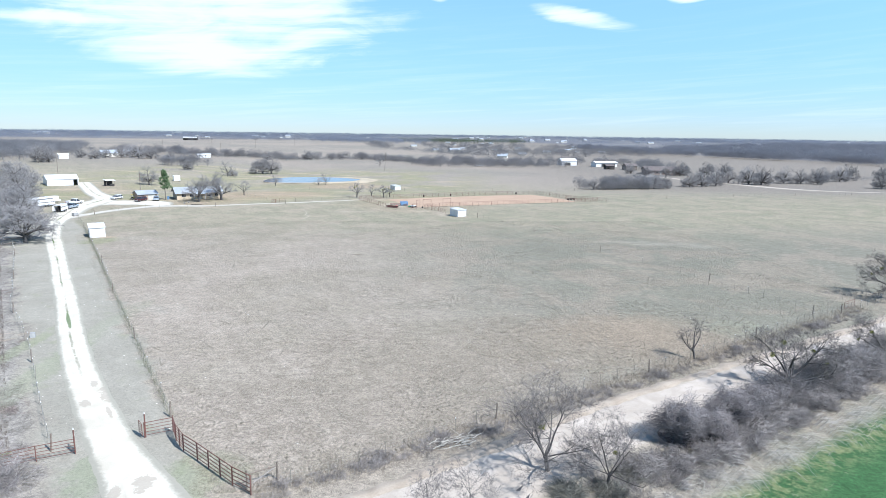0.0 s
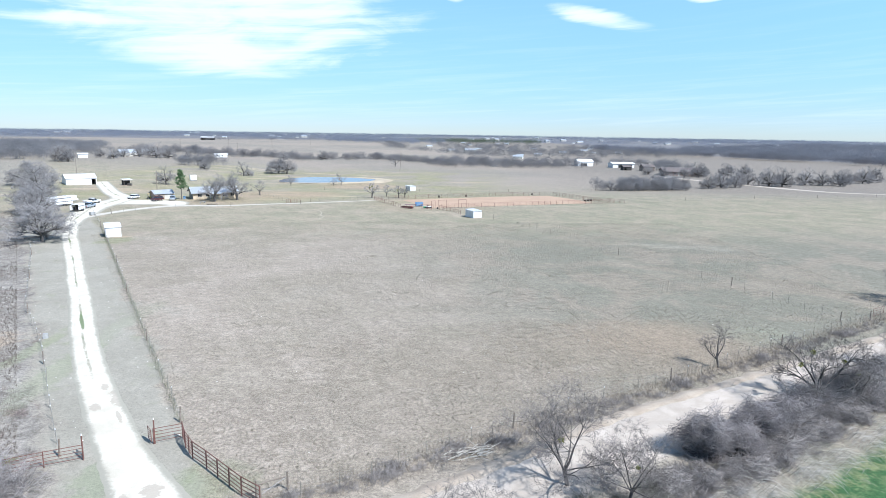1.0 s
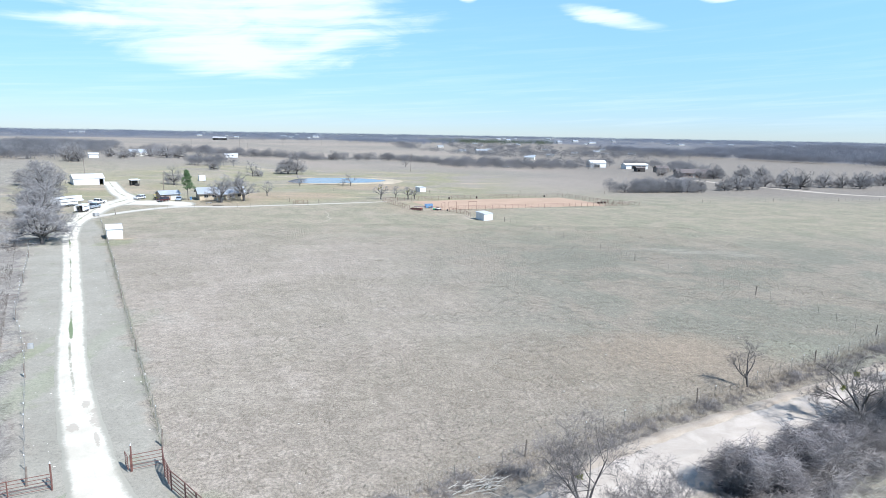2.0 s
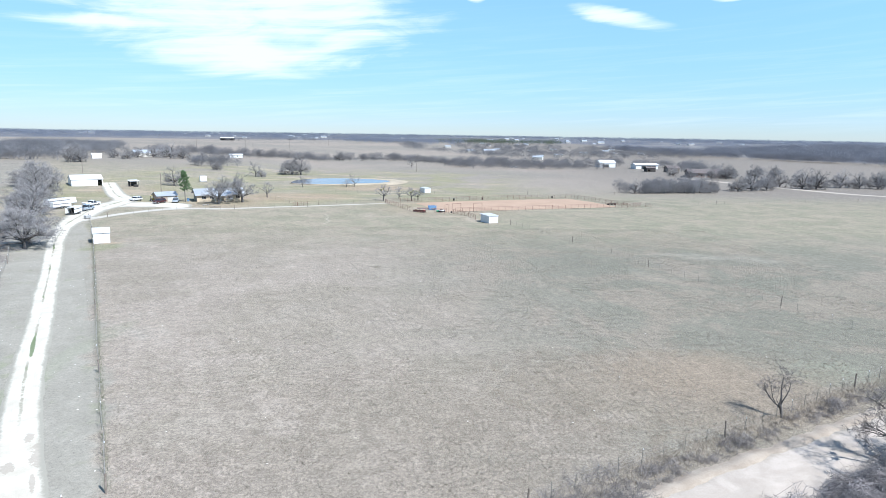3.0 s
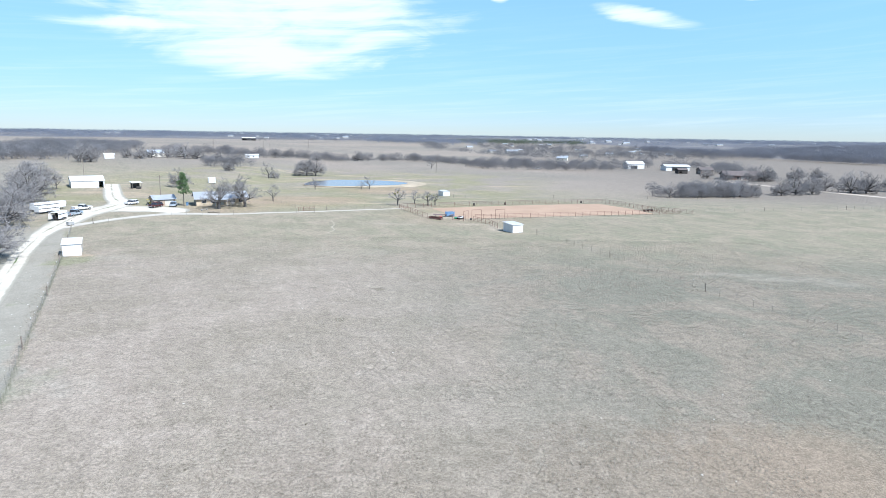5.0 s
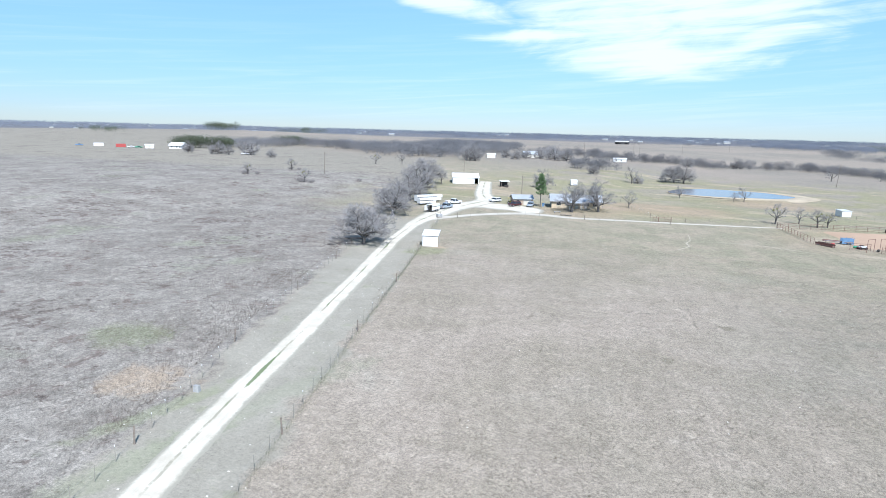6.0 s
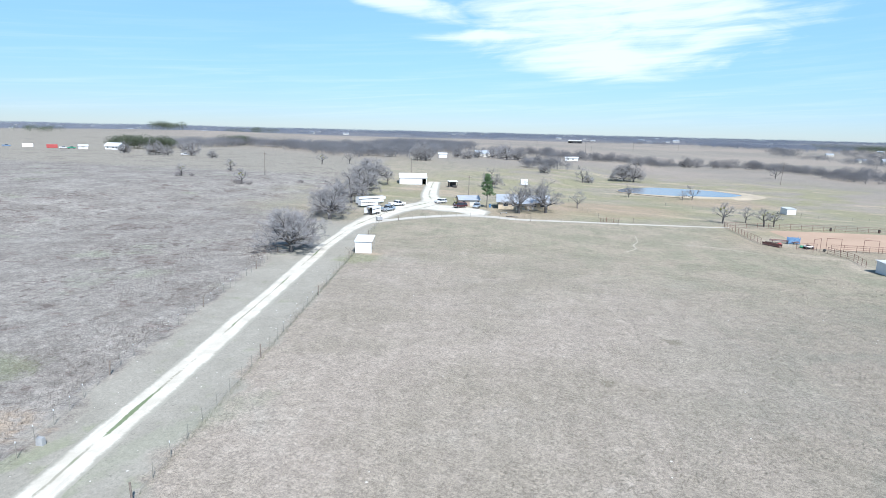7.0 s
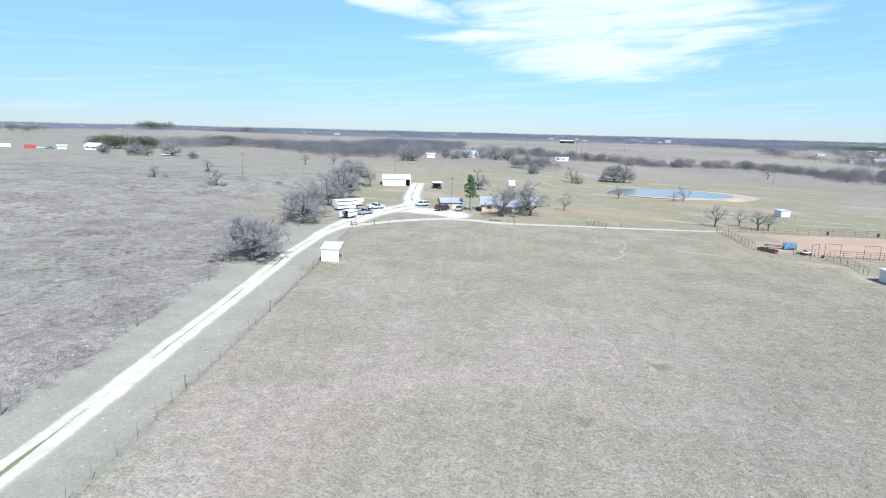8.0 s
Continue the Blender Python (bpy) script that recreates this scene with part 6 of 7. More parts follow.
def pickup(x, y, turn, paint, label):
    t = thing("pickup_truck", x, y, turn, label, "truck", "parked vehicles")
    b = Shape().box(-2.9, 2.9, -0.98, 0.98, 0.48, 0.98, 0.07)
    b.add(*_shape(taper((1.2, 2.88, -0.95, 0.95), (1.2, 2.75, -0.88, 0.88), 0.98, 1.16)))
    b.box(-2.88, -0.75, -0.97, -0.87, 0.95, 1.3, 0.02).box(-2.88, -0.75, 0.87, 0.97, 0.95, 1.3, 0.02).box(-2.9, -2.8, -0.9, 0.9, 0.95, 1.28, 0.02)
    b.part("body", paint, t)
    taper((-0.75, 1.35, -0.9, 0.9), (-0.55, 0.75, -0.74, 0.74), 0.98, 1.8).part("cab_glass", GLASS, t)
    taper((-0.62, 0.82, -0.76, 0.76), (-0.5, 0.66, -0.7, 0.7), 1.76, 1.9).part("cab_roof", paint, t)
    for sgn in (-1, 1):
        Shape().box(0.05, 0.17, sgn * 0.84 - 0.05, sgn * 0.84 + 0.05, 0.98, 1.78, 0.01).part("door_pillar", paint, t)
        Shape().box(1.0, 1.16, sgn * 1.07 - 0.1, sgn * 1.07 + 0.1, 1.1, 1.32, 0.03).part("mirror", DARKIN, t)
    Shape().box(2.86, 2.98, -0.9, 0.9, 0.5, 0.68, 0.03).part("front_bumper", STEEL, t)
    Shape().box(-3.02, -2.88, -0.9, 0.9, 0.5, 0.66, 0.03).part("rear_bumper", STEEL, t)
    lights(t, 2.9, -2.9, 0.95, 0.82)
    wheels(t, (-1.85, 1.9), 0.88, 0.41)
    return t


def _shape(s):
    return s.v, s.f


def suv(x, y, turn, paint, label, k=1.0):
    t = thing("parked_car", x, y, turn, label, "car", "parked vehicles", scale=k)
    b = Shape().box(-2.3, 2.3, -0.92, 0.92, 0.4, 0.98, 0.1)
    b.add(*_shape(taper((0.9, 2.25, -0.88, 0.88), (0.9, 2.0, -0.78, 0.78), 0.98, 1.08)))
    b.part("body", paint, t)
    taper((-2.2, 1.2, -0.86, 0.86), (-1.85, 0.45, -0.7, 0.7), 0.98, 1.55).part("cabin_glass", GLASS, t)
    taper((-1.9, 0.5, -0.72, 0.72), (-1.75, 0.3, -0.64, 0.64), 1.53, 1.66).part("cabin_roof", paint, t)
    for sgn in (-1, 1):
        for px in (-1.0, 0.1):
            Shape().box(px - 0.05, px + 0.05, sgn * 0.8 - 0.05, sgn * 0.8 + 0.05, 0.98, 1.54, 0.01).part("door_pillar", paint, t)
    Shape().box(2.24, 2.34, -0.8, 0.8, 0.42, 0.6, 0.03).part("front_bumper", GREYP, t)
    lights(t, 2.3, -2.3, 0.9, 0.8)
    wheels(t, (-1.4, 1.45), 0.82, 0.35)
    return t


def horse_trailer(x, y, turn, length, height, label, open_back=True, neck=False, vents=0):
    t = thing("horse_trailer", x, y, turn, label, "trailer", "parked trailers")
    h, w = height, 1.05
    s = Shape()
    for sgn in (-1, 1):
        y0 = sgn * w
        s.box(0, length, min(y0, y0 - sgn * 0.06), max(y0, y0 - sgn * 0.06), 0.55, h - 0.65)
        s.box(0, length, min(y0, y0 - sgn * 0.06), max(y0, y0 - sgn * 0.06), h - 0.4, h)
        k = 0.0
        while k < length:
            s.box(k, k + 0.09, min(y0, y0 - sgn * 0.06), max(y0, y0 - sgn * 0.06), h - 0.66, h - 0.39)
            k += 0.75
    s.part("side_wall", WHITE, t)
    Shape().box(length - 0.06, length, -w + 0.06, w - 0.06, 0.55, h).part("nose_wall", WHITE, t)
    if not open_back:
        Shape().box(0, 0.06, -w + 0.06, w - 0.06, 0.55, h).part("rear_door", WHITE, t)
    else:
        Shape().box(-1.0, -0.02, w - 0.05, w, 0.6, h - 0.1).part("rear_door", WHITE, t)
    Shape().box(0, length, -w + 0.06, w - 0.06, 0.45, 0.56).part("floor", DARKIN, t)
    Shape().box(0.3, length - 0.3, -0.05, 0.05, 0.56, h - 0.1).part("divider", DARKIN, t)
    r = Shape().prism([(-w - 0.05, h), (w + 0.05, h), (w - 0.15, h + 0.16), (-w + 0.15, h + 0.16)], 0, length)
    r.v = [(b, a, c) for a, b, c in r.v]
    r.part("roof", ROOFW, t)
    for k in range(vents):
        Shape().box(0.6 + k * (length - 1.0) / vents, 1.1 + k * (length - 1.0) / vents, -0.25, 0.25, h + 0.14, h + 0.26, 0.03).part("roof_vent", GREYP, t)
    for sgn in (-1, 1):
        Shape().box(length * 0.36, length * 0.36 + 2.0, sgn * (w + 0.14) - 0.14, sgn * (w + 0.14) + 0.14, 0.78, 0.86, 0.02).part("fender", WHITE, t)
    wheels(t, (length * 0.36 + 0.5, length * 0.36 + 1.45), w + 0.14, 0.36, 0.2)
    if neck:
        Shape().box(length, length + 2.2, -w, w, 1.45, h + 0.1, 0.1).part("gooseneck", WHITE, t)
        Shape().tube([(length + 1.7, 0, 1.5), (length + 1.7, 0, 0.6)], 0.07, 8).part("coupler", STEEL, t)
        Shape().tube([(length + 0.5, 0.6, 1.5), (length + 0.5, 0.6, -0.02)], 0.05, 8).part("jack", STEEL, t)
    else:
        Shape().tube([(length, 0.6, 0.55), (length + 1.2, 0, 0.55), (length, -0.6, 0.55)], 0.05, 6).part("tongue", STEEL, t)
        Shape().tube([(length + 0.8, 0, 0.9), (length + 0.8, 0, -0.02)], 0.04, 8).part("jack", STEEL, t)
    return t


horse_trailer(-79.6, 147.7, 93, 4.6, 2.2, "white horse trailer with its dark rear open")
pickup(-80.4, 156.2, 88, CARSILVER, "silver-blue crew cab pickup hitched to a horse trailer")
horse_trailer(-89.8, 157.8, 66, 6.2, 2.0, "long white gooseneck trailer parked under the oaks", False, True, 2)
horse_trailer(-93.2, 161.4, 66, 8.0, 2.4, "tall white gooseneck trailer with roof vents", False, True, 6)
pickup(-84.2, 166.0, 66, CARWHITE, "white crew cab pickup hitched to a gooseneck trailer")
suv(-78.4, 178.4, 250, CARWHITE, "white car parked by the driveway fork")
suv(-69.8, 173.2, -110, CARDARK, "dark maroon car parked before the garage", 1.05)
suv(-66.4, 175.6, -75, CARSILVER, "pale silver car parked before the garage", 1.0)


def yard_clutter():
    t = thing("garden_tractor", -73.6, 178.3, 30, "small yellow garden tractor in the yard", "tractor")
    Shape().box(-0.3, 0.9, -0.4, 0.4, 0.45, 1.0, 0.1).part("hood", YELLOWP, t)
    Shape().box(-0.9, -0.35, -0.35, 0.35, 0.5, 0.95, 0.08).part("seat", DARKIN, t)
    for px in (-0.85, 0.45):
        Shape().tube([(px, -0.42, 0.6), (px, -0.42, 1.9), (px, 0.42, 1.9), (px, 0.42, 0.6)], 0.03, 6).part("roll_bar", DARKIN, t)
    Shape().box(-0.95, 0.55, -0.5, 0.5, 1.88, 1.94, 0.02).part("canopy", YELLOWP, t)
    wheels(t, (-0.65, 0.7), 0.5, 0.36)
    t = thing("flatbed_trailer", -71.4, 178.4, 60, "black flatbed utility trailer beside the garage", "trailer")
    Shape().box(-1.6, 1.6, -0.8, 0.8, 0.5, 0.62).part("deck", DARKIN, t)
    Shape().box(-1.6, 1.6, -0.83, -0.78, 0.6, 1.1).part("side_rail", DARKIN, t)
    wheels(t, (-0.2,), 0.9, 0.33)
    t = thing("dumpster_bin", -64.2, 178.9, 20, "blue plastic refuse bin beside the garage", "bin")
    taper((-0.35, 0.35, -0.35, 0.35), (-0.42, 0.42, -0.42, 0.42), 0.0, 1.05).part("tub", BLUE, t)
    Shape().box(-0.45, 0.45, -0.45, 0.45, 1.05, 1.13, 0.03).part("lid", BLUE, t)
    t = thing("picnic_bench", -56.0, 168.8, 60, "weathered grey bench under the yard oaks", "bench")
    Shape().box(-1.3, 1.3, -0.22, 0.22, 0.42, 0.48, 0.01).part("seat", GREYP, t)
    for px in (-1.0, 1.0):
        Shape().box(px - 0.05, px + 0.05, -0.2, 0.2, -0.03, 0.43).part("leg", GREYP, t)
    t = thing("water_trough", -72.9, 141.9, 65, "grey cattle feeder with a white lid at the fence", "trough")
    Shape().box(-0.8, 0.8, -0.5, 0.5, 0.15, 1.0, 0.08).part("tub", GREYP, t)
    Shape().box(-0.85, 0.85, -0.55, 0.55, 1.0, 1.1, 0.03).part("lid", WHITE, t)
    for px in (-0.6, 0.6):
        Shape().box(px - 0.08, px + 0.08, -0.45, 0.45, -0.03, 0.16).part("skid", DARKIN, t)
    t = thing("fallen_log", -52.4, 165.4, 12, "pale fallen limb lying in the front yard", "log")
    Shape().tube([(-1.8, 0, 0.12), (-0.5, 0.15, 0.14), (0.8, -0.1, 0.13), (2.0, 0.1, 0.1)], [0.14, 0.13, 0.1, 0.05], 7).part("limb", BARK, t)
    for k, (dx, dy) in enumerate(((0.7, 0.6), (-0.4, -0.7), (0.3, 0.8))):
        Shape().tube([(-0.8 + k, 0, 0.13), (-0.8 + k + dx, dy, 0.3)], [0.06, 0.02], 5).part("branch", BARK, t)
    t = thing("concrete_marker", -35.6, 52.6, 20, "grey weathered concrete block beside the field fence", "block")
    taper((-0.3, 0.3, -0.2, 0.2), (-0.26, 0.26, -0.17, 0.17), -0.03, 0.62).part("block", GREYP, t)
    t = thing("lane_gate", -33.2, 169.6, 35, "rust-red pipe gates beside the white track", "gate")
    for k in range(3):
        Shape().tube([(1.9 * k, 0.5 * (k % 2), 0.2), (1.9 * k, 0.5 * (k % 2), 1.3), (1.9 * k + 1.6, 0.5 * (k % 2), 1.3), (1.9 * k + 1.6, 0.5 * (k % 2), 0.2), (1.9 * k, 0.5 * (k % 2), 0.2)], 0.035, 6).part("panel_frame", RUST, t)
        for z in (0.5, 0.8, 1.05):
            Shape().tube([(1.9 * k, 0.5 * (k % 2), z), (1.9 * k + 1.6, 0.5 * (k % 2), z)], 0.02, 5).part("bar", RUST, t)
        for px in (0, 1.6):
            Shape().tube([(1.9 * k + px, 0.5 * (k % 2), -0.1), (1.9 * k + px, 0.5 * (k % 2), 1.45)], 0.045, 6).part("post", RUST, t)


yard_clutter()


# ---- poles ----
def utility_pole(x, y, h, lean, label, arm=True):
    t = thing("utility_pole", x, y, 20, label, "pole", "utility poles")
    h *= U
    Shape().tube([(0, 0, -0.2), (lean * 0.5, 0, h * 0.5), (lean, 0, h)], [0.15, 0.13, 0.10], 7).part("pole", CEDARPOST, t)
    if arm:
        Shape().box(lean - 0.9, lean + 0.9, -0.06, 0.06, h - 0.7, h - 0.56).part("crossarm", CEDARPOST, t)
        for dx in (-0.8, 0, 0.8):
            Shape().tube([(lean + dx, 0, h - 0.56), (lean + dx, 0, h - 0.38)], [0.05, 0.03], 6).part("insulator", GREYP, t)


utility_pole(-156.5, 193.5, 8.0, 0.1, "lone weathered pole in the rough field")
utility_pole(-117.5, 226.5, 9.0, 0.0, "weathered utility pole behind the barn", False)
utility_pole(-1.3, 377.0, 11.0, 0.9, "leaning weathered pole in the far pasture", False)
utility_pole(-76.0, 190.0, 7.0, 0.1, "utility pole behind the garage")
for x, y in ((-177, 512), (-154, 569), (-140, 690), (-122, 860), (-126, 487)):
    utility_pole(x, y, 9.5, 0.1, "utility pole in the far field")


def fence_brace(x, y, turn):
    """A timber corner brace where the wire fence meets the pipe gate."""
    t = thing("fence_brace", x, y, turn, "weathered timber corner brace of the pasture fence", "fence")
    for px in (0.0, 2.3):
        Shape().tube([(px, 0, -0.1), (px + 0.02, 0.01, 0.7), (px, 0, 1.45)], [0.085, 0.08, 0.07], 7).part("post", CEDARPOST, t)
    Shape().tube([(0.05, 0, 1.1), (1.2, 0.02, 1.12), (2.25, 0, 1.1)], 0.055, 6).part("rail", CEDARPOST, t)
    Shape().tube([(0.06, 0.03, 0.15), (2.24, 0.03, 1.05)], 0.02, 5).part("brace_wire", STEEL, t)


fence_brace(-9.3, 24.4, 30)


def stones(n):
    """Loose pale limestone, too many and too small to count."""
    rnd = random.Random(23)
    s = Shape()
    for i in range(n):
        if i % 2:
            v = rnd.random()
            x, y = -19.0 - 40 * v + rnd.choice((-1, 1)) * rnd.uniform(2.0, 6.0), 31 + 70 * v + rnd.uniform(-2, 2)
        else:
            x, y = pasture_spot(rnd)
        r = rnd.uniform(0.04, 0.11)
        c = Vector((x * U, y * U, land(x, y) + r * 0.25))
        vs = [c + Vector((math.cos(a) * r * rnd.uniform(0.7, 1.3), math.sin(a) * r * rnd.uniform(0.7, 1.3), 0)) for a in (0, 1.26, 2.51, 3.77, 5.03)]
        vs += [c + Vector((0, 0, r * rnd.uniform(0.5, 0.8))), c - Vector((0, 0, r * 0.6))]
        s.add(vs, [(k, (k + 1) % 5, 5) for k in range(5)] + [((k + 1) % 5, k, 6) for k in range(5)])
    tagged(s.part("loose_stones", surf("pale_limestone", (0.46, 0.43, 0.38), (0.64, 0.61, 0.55), 3.0, 0.9, 0, 0.2, 20.0)), "loose pale limestone scattered in the grass", "stones", kind="stuff")


stones(170)


# ---- far trees ----
def line_spot(pts, wide):
    seg = list(zip(pts, pts[1:]))
    ls = [math.hypot(b[0] - a[0], b[1] - a[1]) for a, b in seg]

    def f(rnd):
        k = rnd.uniform(0, sum(ls))
        for (a, b), le in zip(seg, ls):
            if k <= le:
                break
            k -= le
        u = min(1.0, k / le)
        return a[0] + (b[0] - a[0]) * u + rnd.gauss(0, wide), a[1] + (b[1] - a[1]) * u + rnd.gauss(0, wide)
    return f


NORTH = [(-190, 470), (-94, 478), (-66, 515), (-20, 530), (18, 487), (60, 470), (120, 460)]
woods("tree_line", 1, 110, line_spot(NORTH, 4), 4, 8, WOODS, "line of leafless trees beyond the pond pasture", 420, True, 0.62, 0.012)
woods("tree_line_brush", 2, 420, line_spot(NORTH, 3), 2.0, 3.8, WOODS, "leafless brush under the far tree line", 130, False, 1.1, 0.02)
woods("tree_line_east", 3, 46, line_spot([(20, 455), (41, 430), (79, 425), (125, 440)], 6), 4, 7.5, WOODS, "leafless trees along the far pasture edge", 330, True, 0.62, 0.012)
woods("tree_line_east_brush", 41, 90, line_spot([(20, 455), (41, 430), (79, 425), (125, 440)], 4), 2.5, 4.5, WOODS, "leafless brush along the far pasture edge", 120, False, 1.1, 0.016)
woods("bush_thicket", 4, 46, line_spot([(86, 252), (100, 255), (122, 259)], 3.2), 3.8, 7.8, PALEWOOD, "dense dark thicket of leafless trees in the east pasture", 300, True, 0.5, 0.011)
woods("bush_thicket_brush", 5, 50, line_spot([(82, 250), (96, 252), (122, 257)], 1.8), 2, 3.6, WOODS, "leafless brush round the thicket", 110, False, 0.8)
oak_far = tree_thing("oak_tree", 61, 8.4, 10.5, 0.36, 172.3, 346.4, "large leafless oak beside the ranch house", kids=6, limbs=15, arch=-0.05, twig_r=0.034, dens=1.2, fork=0.12, group="far oaks")
for x, y, a, s in ((139, 268, 20, 0.8), (147, 272, 150, 0.9), (156, 276, 240, 0.85), (165, 292, 10, 0.9), (172, 293, 60, 0.95), (178, 285, 170, 1.1), (184, 284, 290, 1.05), (203, 295, 220, 1.0), (211, 293, 80, 0.9), (218, 290, 130, 0.95), (230, 302, 30, 0.9), (245, 310, 200, 1.0), (258, 320, 310, 1.0), (232, 265, 100, 0.95), (240, 262, 40, 1.1), (262, 268, 260, 1.0), (285, 290, 190, 1.1), (300, 270, 70, 1.0), (196, 360, 15, 0.9), (215, 372, 100, 0.85), (150, 366, 45, 0.7), (152, 347, 120, 0.7), (163, 345, 250, 0.8), (178, 352, 20, 0.75), (300, 345, 33, 1.0)):
    place(oak_far, x, y, a, s, "large leafless oak along the pale road")
for x, y, a, s in ((-178.8, 336.3, 40, 1.15), (-173, 331, 130, 0.9), (-152.4, 394.6, 200, 1.1), (-146, 398, 20, 0.9), (-168, 372, 75, 0.75), (-170, 390, 15, 0.7), (-163, 396, 190, 0.8), (-181, 384, 160, 0.8), (-163, 410, 240, 0.9), (-195, 372, 310, 0.85), (-140, 416, 100, 0.6), (-101, 321, 30, 0.55), (-77, 312.8, 220, 0.5), (-88, 470, 60, 0.8), (-64, 512, 10, 0.9)):
    place(oak_far, x, y, a, s, "large leafless oak standing in the north pasture")
woods("road_row_brush", 40, 70, line_spot([(150, 276), (165, 291), (180, 284), (205, 294), (232, 300), (258, 318), (300, 285), (420, 260)], 4), 2.5, 4.5, WOODS, "leafless brush under the oaks along the pale road", 120, False, 1.1, 0.014)
for x, y, a, s in ((111, 258, 30, 0.8), (118, 259, 200, 0.85), (104, 256, 100, 0.7), (95, 254, 60, 0.6), (88, 252, 250, 0.65), (123, 260, 310, 0.7)):
    place(oak_far, x, y, a, s, "leafless oak rising from the dark thicket")
woods("farm_grove", 8, 46, line_spot([(120, 470), (150, 478), (185, 462), (190, 420), (175, 400)], 6), 5, 9, WOODS, "leafless grove round the far farm buildings", 170)
woods("house_grove", 9, 8, line_spot([(150, 376), (172, 382), (200, 376), (215, 360)], 5), 6, 9, WOODS, "leafless shade trees round the far ranch house", 220)
woods("west_grove", 10, 18, line_spot([(-121, 357), (-112, 354), (-101, 352)], 2.6), 5, 8, PALEWOOD, "grey leafless grove in the north pasture", 260)
woods("village_trees", 11, 70, poly_spot((-215, 405), (-125, 425), (-120, 500), (-260, 520)), 4, 7, WOODS, "leafless trees among far houses", 160)
woods("west_woods", 13, 620, poly_spot((-310, 392), (-196, 354), (-262, 580), (-380, 640)), 5.5, 8.5, PALEWOOD, "broad belt of leafless oak woods", 190, True, 0.8, 0.012)
woods("west_woods_belt", 14, 330, line_spot([(-370, 312), (-394, 415), (-346, 405), (-290, 385), (-247, 352), (-205, 350)], 9), 5.5, 8.5, PALEWOOD, "front edge of the leafless oak woods", 300, True, 0.75, 0.011)
woods("cedar_grove", 15, 26, line_spot([(-376, 288), (-370, 298), (-362, 311)], 3.5), 7, 10, CEDAR, "dark green cedar grove by the white farmhouse", 420, True, 0.7, 0.02)
woods("cedar_grove_north", 16, 12, line_spot([(-392, 392), (-398, 420)], 5), 6, 10, CEDAR, "dark green cedars among grey woods", 360, True, 0.75, 0.02)
woods("cedar_hill", 35, 12, line_spot([(-835, 652), (-812, 672)], 9), 11, 15, CEDAR, "tall dark cedars on the far skyline", 260, True, 0.7, 0.02)
woods("cedar_rise", 36, 26, line_spot([(-1080, 1065), (-1000, 1010), (-905, 955)], 16), 9, 14, CEDAR, "dark cedars beyond the leafless woods", 200, True, 0.8, 0.02)
woods("cedar_west", 37, 16, line_spot([(-815, 465), (-725, 450)], 10), 6, 9, CEDAR, "dark cedars across the west fields", 160, True, 0.8, 0.02)
for x, y, a, s in ((-317.5, 251, 10, 0.8), (-294, 253, 80, 0.95), (-286, 254.5, 150, 0.65), (-280, 264.5, 210, 0.95), (-252, 254, 300, 0.55), (-330, 300, 30, 0.7)):
    place(oak_far, x, y, a, s, "grey leafless oak standing in the west field")
pickup(-282, 262, 60, CARWHITE, "white pickup parked under a field oak")
woods("cedar_far", 18, 120, poly_spot((40, 1150), (260, 1150), (330, 1450), (30, 1500)), 8, 13, CEDAR, "dark cedars on the far skyline", 90, True, 1.0, 0.02)
woods("hedge_line", 19, 120, line_spot([(-345, 1150), (-156, 1340), (-20, 1180), (0, 830), (60, 660), (90, 600)], 8), 5, 8, WOODS, "dark hedge across the far fields", 110, True, 1.3, 0.02)
woods("hill_woods", 20, 220, poly_spot((-120, 1180), (60, 1050), (120, 1500), (-220, 1600)), 7, 12, SKYWOOD_HAZE, "leafless woods on the far hill", 80, True, 1.2, 0.025)
woods("mid_trees_east", 21, 330, poly_spot((60, 580), (300, 640), (380, 940), (60, 1050)), 5, 9, WOODS, "scattered leafless trees among far farms", 120, True, 0.8, 0.02)
woods("east_forest", 22, 1500, poly_spot((300, 780), (430, 510), (1250, 600), (1100, 1600)), 8, 12, FORESTE_HAZE, "wide leafless forest in the east", 125, False, 1.0, 0.02)
woods("east_forest_edge", 23, 300, line_spot([(285, 900), (300, 752), (380, 648), (428, 498), (520, 420), (680, 330)], 8), 7, 11, FORESTE_HAZE, "front edge of the eastern forest", 260, False, 0.8, 0.015)


def arc_spot(r0, r1, a0, a1, keep):
    """A place on a ring round the pasture, with gaps where the land is open."""
    def f(rnd):
        while True:
            a, r = radians(rnd.uniform(a0, a1)), rnd.uniform(r0, r1)
            x, y = r * math.sin(a), r * math.cos(a)
            if noise.noise((x * 0.0016, y * 0.0016, r0)) + 0.5 * noise.noise((x * 0.006, y * 0.006, 2)) > keep:
                return x, y
    return f


woods("skyline_woods", 30, 900, arc_spot(1350, 1900, -75, 60, 0.02), 7, 12, SKYWOOD_HAZE, "distant leafless woods", 90, False, 1.9, 0.021)
woods("skyline_woods_mid", 31, 1200, arc_spot(1950, 2600, -75, 60, -0.12), 8, 13, SKYWOOD_HAZE, "distant leafless woods", 64, False, 2.8, 0.032)
woods("skyline_woods_far", 32, 1500, arc_spot(2700, 3750, -75, 60, -0.6), 9, 17, SKYWOOD_HAZE, "distant leafless woods", 52, False, 4.6, 0.045)
woods("skyline_woods_near", 33, 420, arc_spot(1050, 1450, -75, -38, -0.1), 6, 10, SKYWOOD_HAZE, "distant leafless woods", 50, False, 1.3, 0.022)
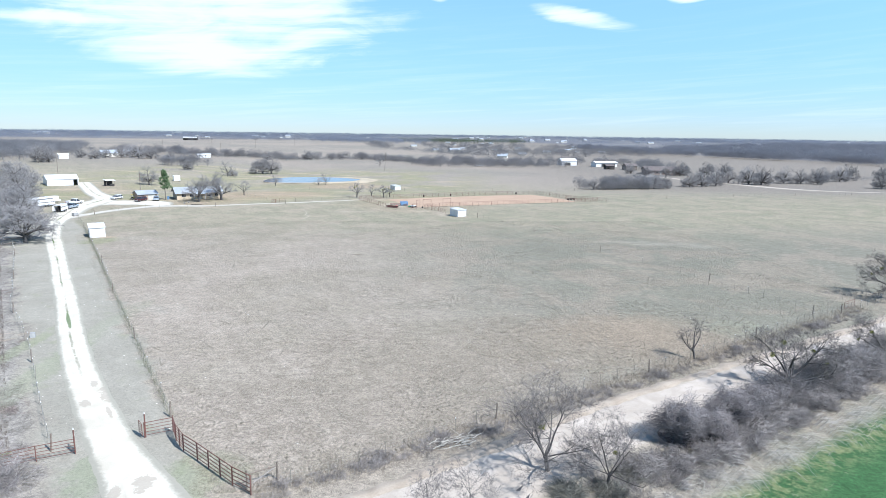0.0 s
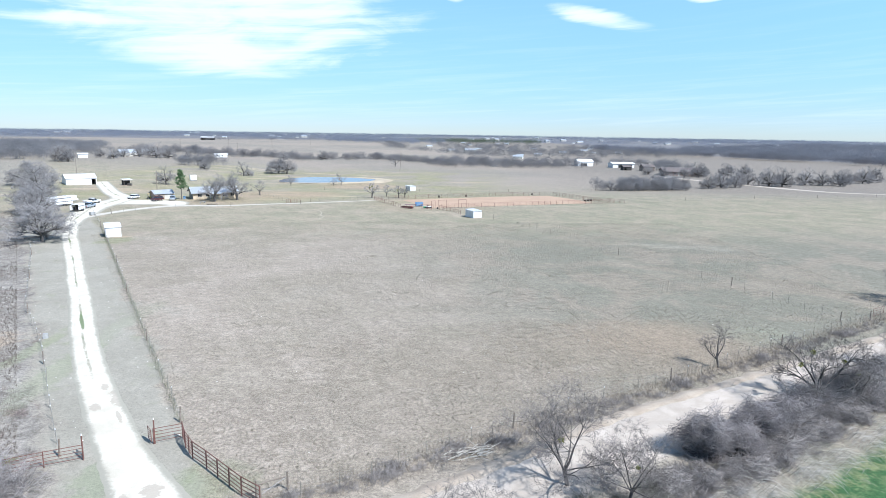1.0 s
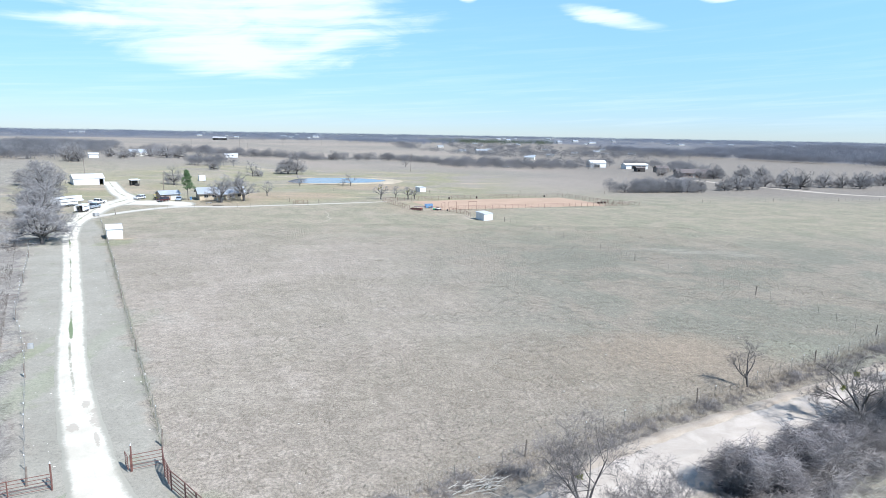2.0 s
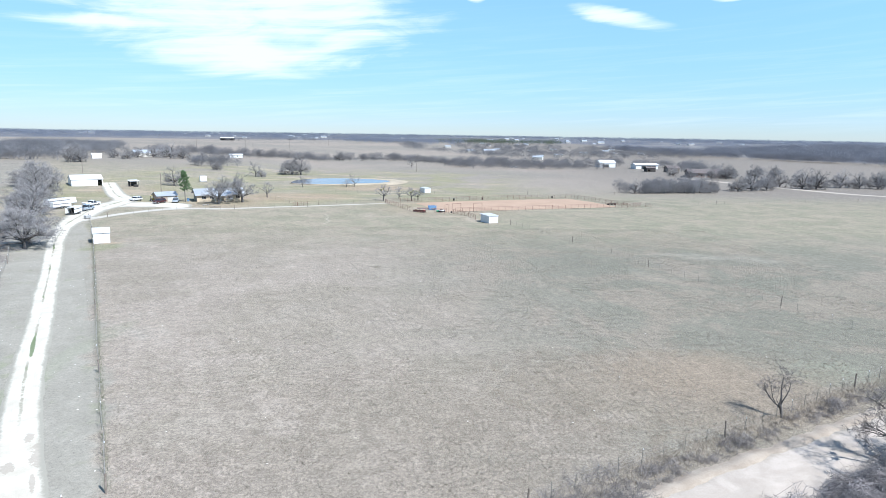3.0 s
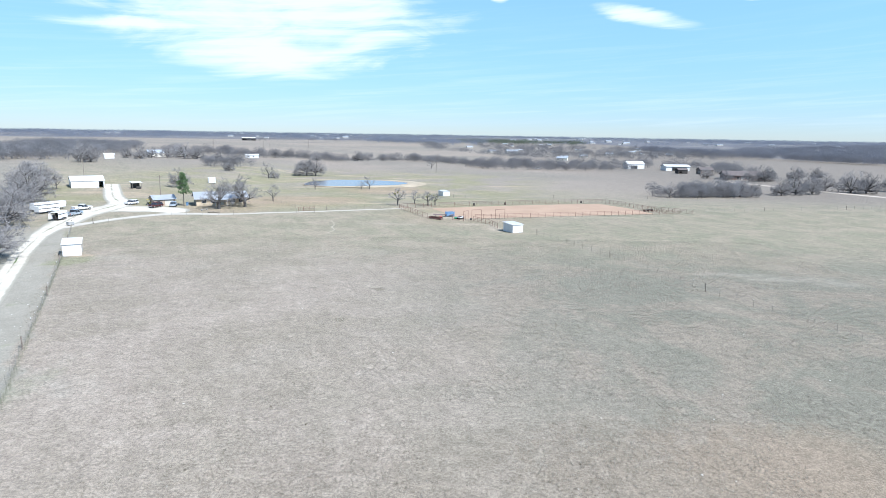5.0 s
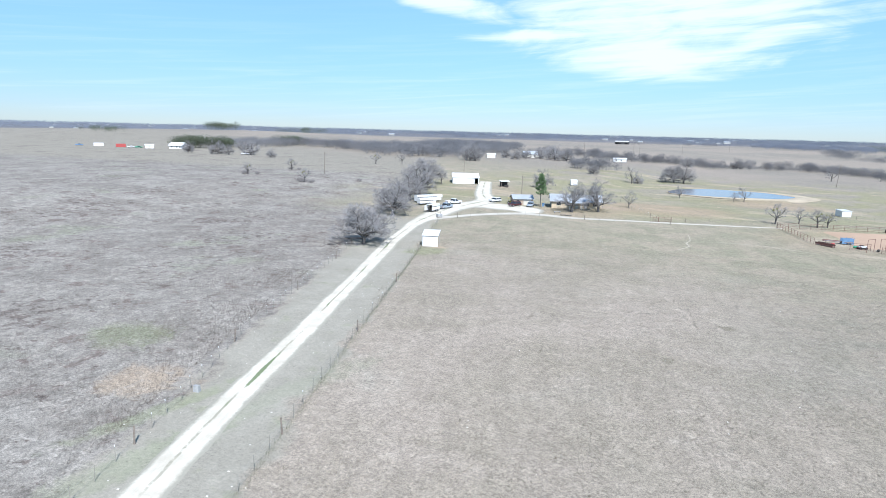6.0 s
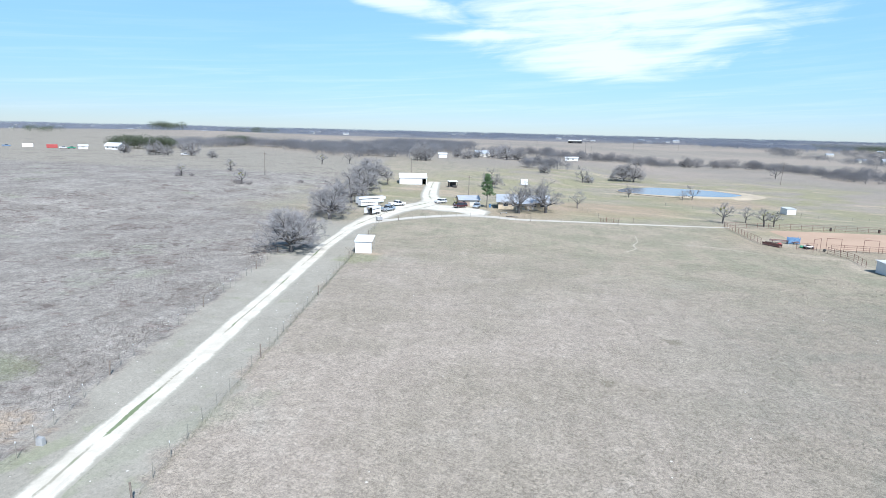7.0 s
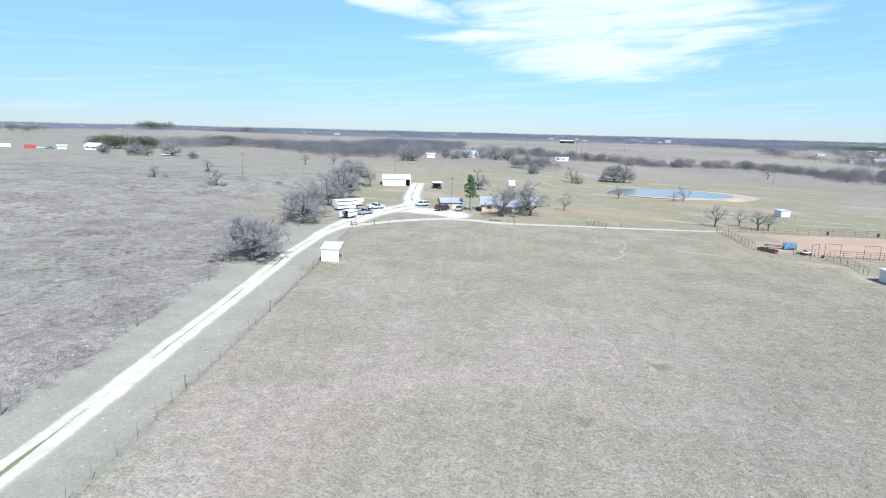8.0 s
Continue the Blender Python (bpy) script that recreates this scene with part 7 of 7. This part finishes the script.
woods("skyline_woods_west", 34, 260, arc_spot(700, 1000, -78, -58, 0.0), 6, 9, SKYWOOD_HAZE, "distant leafless woods", 70, False, 1.1, 0.018)

# ---- far buildings ----
building("far_barn", -372, 1200, 8, 24, 14, 5.0, 6.6, DARKIN, ROOFW, "large dark open barn with a white roof far off", "barn", opens=((2, 8, -0.1, 4.6), (10, 18, -0.1, 4.6), (20, 28, -0.1, 4.6)), z=0)
building("farmhouse", -366.0, 271.5, 24, 8.5, 7, 2.2, 4.0, WHITE, ROOFW, "white farmhouse with a broad pale roof beside cedars", "house", windows=((1.5, 2.9, 1, 2.2), (6, 7.4, 1, 2.2), (8.7, 9.9, 1, 2.2)), doors=((4.0, 4.9, 0, 2.1),), over=0.8)
building("farm_shed", -374.0, 260.0, 60, 5, 4, 1.9, 2.6, WHITE, ROOFW, "low white farm shed beside the farmhouse", "shed", doors=((2, 4.5, 0, 2.1),))
for x, y, m, lb in ((-414, 249, WHITE, "white freight container in the farmyard"), (-395, 253, REDP, "red freight container in the farmyard")):
    t = thing("freight_container", x, y, 62, lb, "container", "farmyard containers")
    Shape().box(0, 7.4, 0, 2.5, 0.12, 2.8, 0.05).part("body", m, t)
    for k in range(11):
        Shape().box(0.4 + k * 0.62, 0.6 + k * 0.62, -0.04, 0.0, 0.2, 2.7).part("rib", m, t)
    Shape().box(0.1, 7.3, 0.2, 2.3, -0.08, 0.12).part("skid", DARKIN, t)
t = pickup(-425, 245.5, 60, BLUE, "blue farm truck parked in the farmyard")
t = pickup(-384.5, 257, 60, CARWHITE, "white farm truck parked in the farmyard")
pickup(-379.5, 259, 75, GREENP, "green farm truck parked in the farmyard")
building("far_house", -176, 400, 40, 10, 7, 2.4, 4.2, CREAM, ROOFB, "grey-roofed house among bare trees", "house", windows=((2, 3.2, 1, 2.1), (8, 9.4, 1, 2.1)), doors=((5, 6, 0, 2.1),))
building("far_house", -171, 420, 10, 8, 6, 2.4, 4.0, CREAM, ROOFB, "pale house with a grey metal roof among trees", "house", windows=((2, 3.2, 1, 2.1), (7, 8.4, 1, 2.1)))
building("far_shed", -187.5, 371, 35, 5, 3, 2.3, 2.9, WHITE, ROOFW, "white shed behind bare trees", "shed")
building("far_house", -131, 444, 20, 8.5, 4, 2.0, 2.7, WHITE, ROOFW, "long low white mobile home", "house", windows=((2, 3.2, 1, 2.0), (6, 7.2, 1, 2.0)))
building("pole_barn", 154, 442, 8, 17, 8, 3.0, 4.0, WHITE, ROOFW, "long white pole barn with dark open bays", "barn", opens=((5.5, 10, -0.1, 3.0), (10.4, 15, -0.1, 3.0), (15.4, 19.5, -0.1, 3.0)), over=0.8)
building("hay_barn", 133, 459, 5, 12, 9, 3.4, 5.2, WHITE, ROOFW, "white gabled hay barn with an open bay", "barn", opens=((3, 9, -0.1, 2.8),))
building("ranch_house", 157, 360, -12, 22, 11, 2.6, 4.6, BRICKW, ROOFD, "low brown-roofed ranch house behind bare trees", "house", windows=((2, 3.6, 0.9, 2.0), (8, 9.6, 0.9, 2.0), (15, 16.6, 0.9, 2.0)), doors=((11, 12, 0, 2.1),), over=0.9)
building("far_shed", 150, 409, 5, 6, 4.5, 2.5, 3.3, DARKIN, ROOFD, "small dark timber shed", "shed", opens=((1, 3, -0.1, 2.0),))
building("far_shed", 162, 404, 5, 8, 6, 2.8, 4.3, CEDARPOST, ROOFD, "brown-roofed timber shed by the farm", "shed", doors=((3, 5, 0, 2.1),))
t = pickup(66, 436, 10, CARWHITE, "white pickup parked by the far fence")
proto = building("far_house", 77, 741, 10, 13, 8, 3.0, 4.8, CREAM, ROOFB, "small pale house in the far fields", "house", windows=((2, 3.4, 1, 2.1), (9, 10.4, 1, 2.1)), doors=((5.5, 6.5, 0, 2.1),), group="far white houses")
rf = random.Random(77)
spots = [(106, 588), (145, 669), (150, 690), (218, 793), (270, 892), (204, 1226), (100, 826), (39, 941), (120, 640), (60, 770), (190, 740), (240, 820), (300, 990), (428, 1830)]
for i in range(110):
    a, r = radians(rf.uniform(-70, 40)), rf.uniform(1500, 3500)
    spots.append((r * math.sin(a), r * math.cos(a)))
for i in range(10):
    a, r = radians(rf.uniform(2, 24)), rf.uniform(620, 1500)
    spots.append((r * math.sin(a), r * math.cos(a)))
for x, y in spots:
    far = math.hypot(x, y)
    c = copy_thing(proto, pose(x * U, y * U, land(x, y) + (1.0 if far > 1500 else 0), 0, 0, rf.uniform(-40, 40)))
    c.scale = (rf.uniform(0.4, 0.75) if far < 1500 else rf.uniform(0.6, 1.3),) * 3
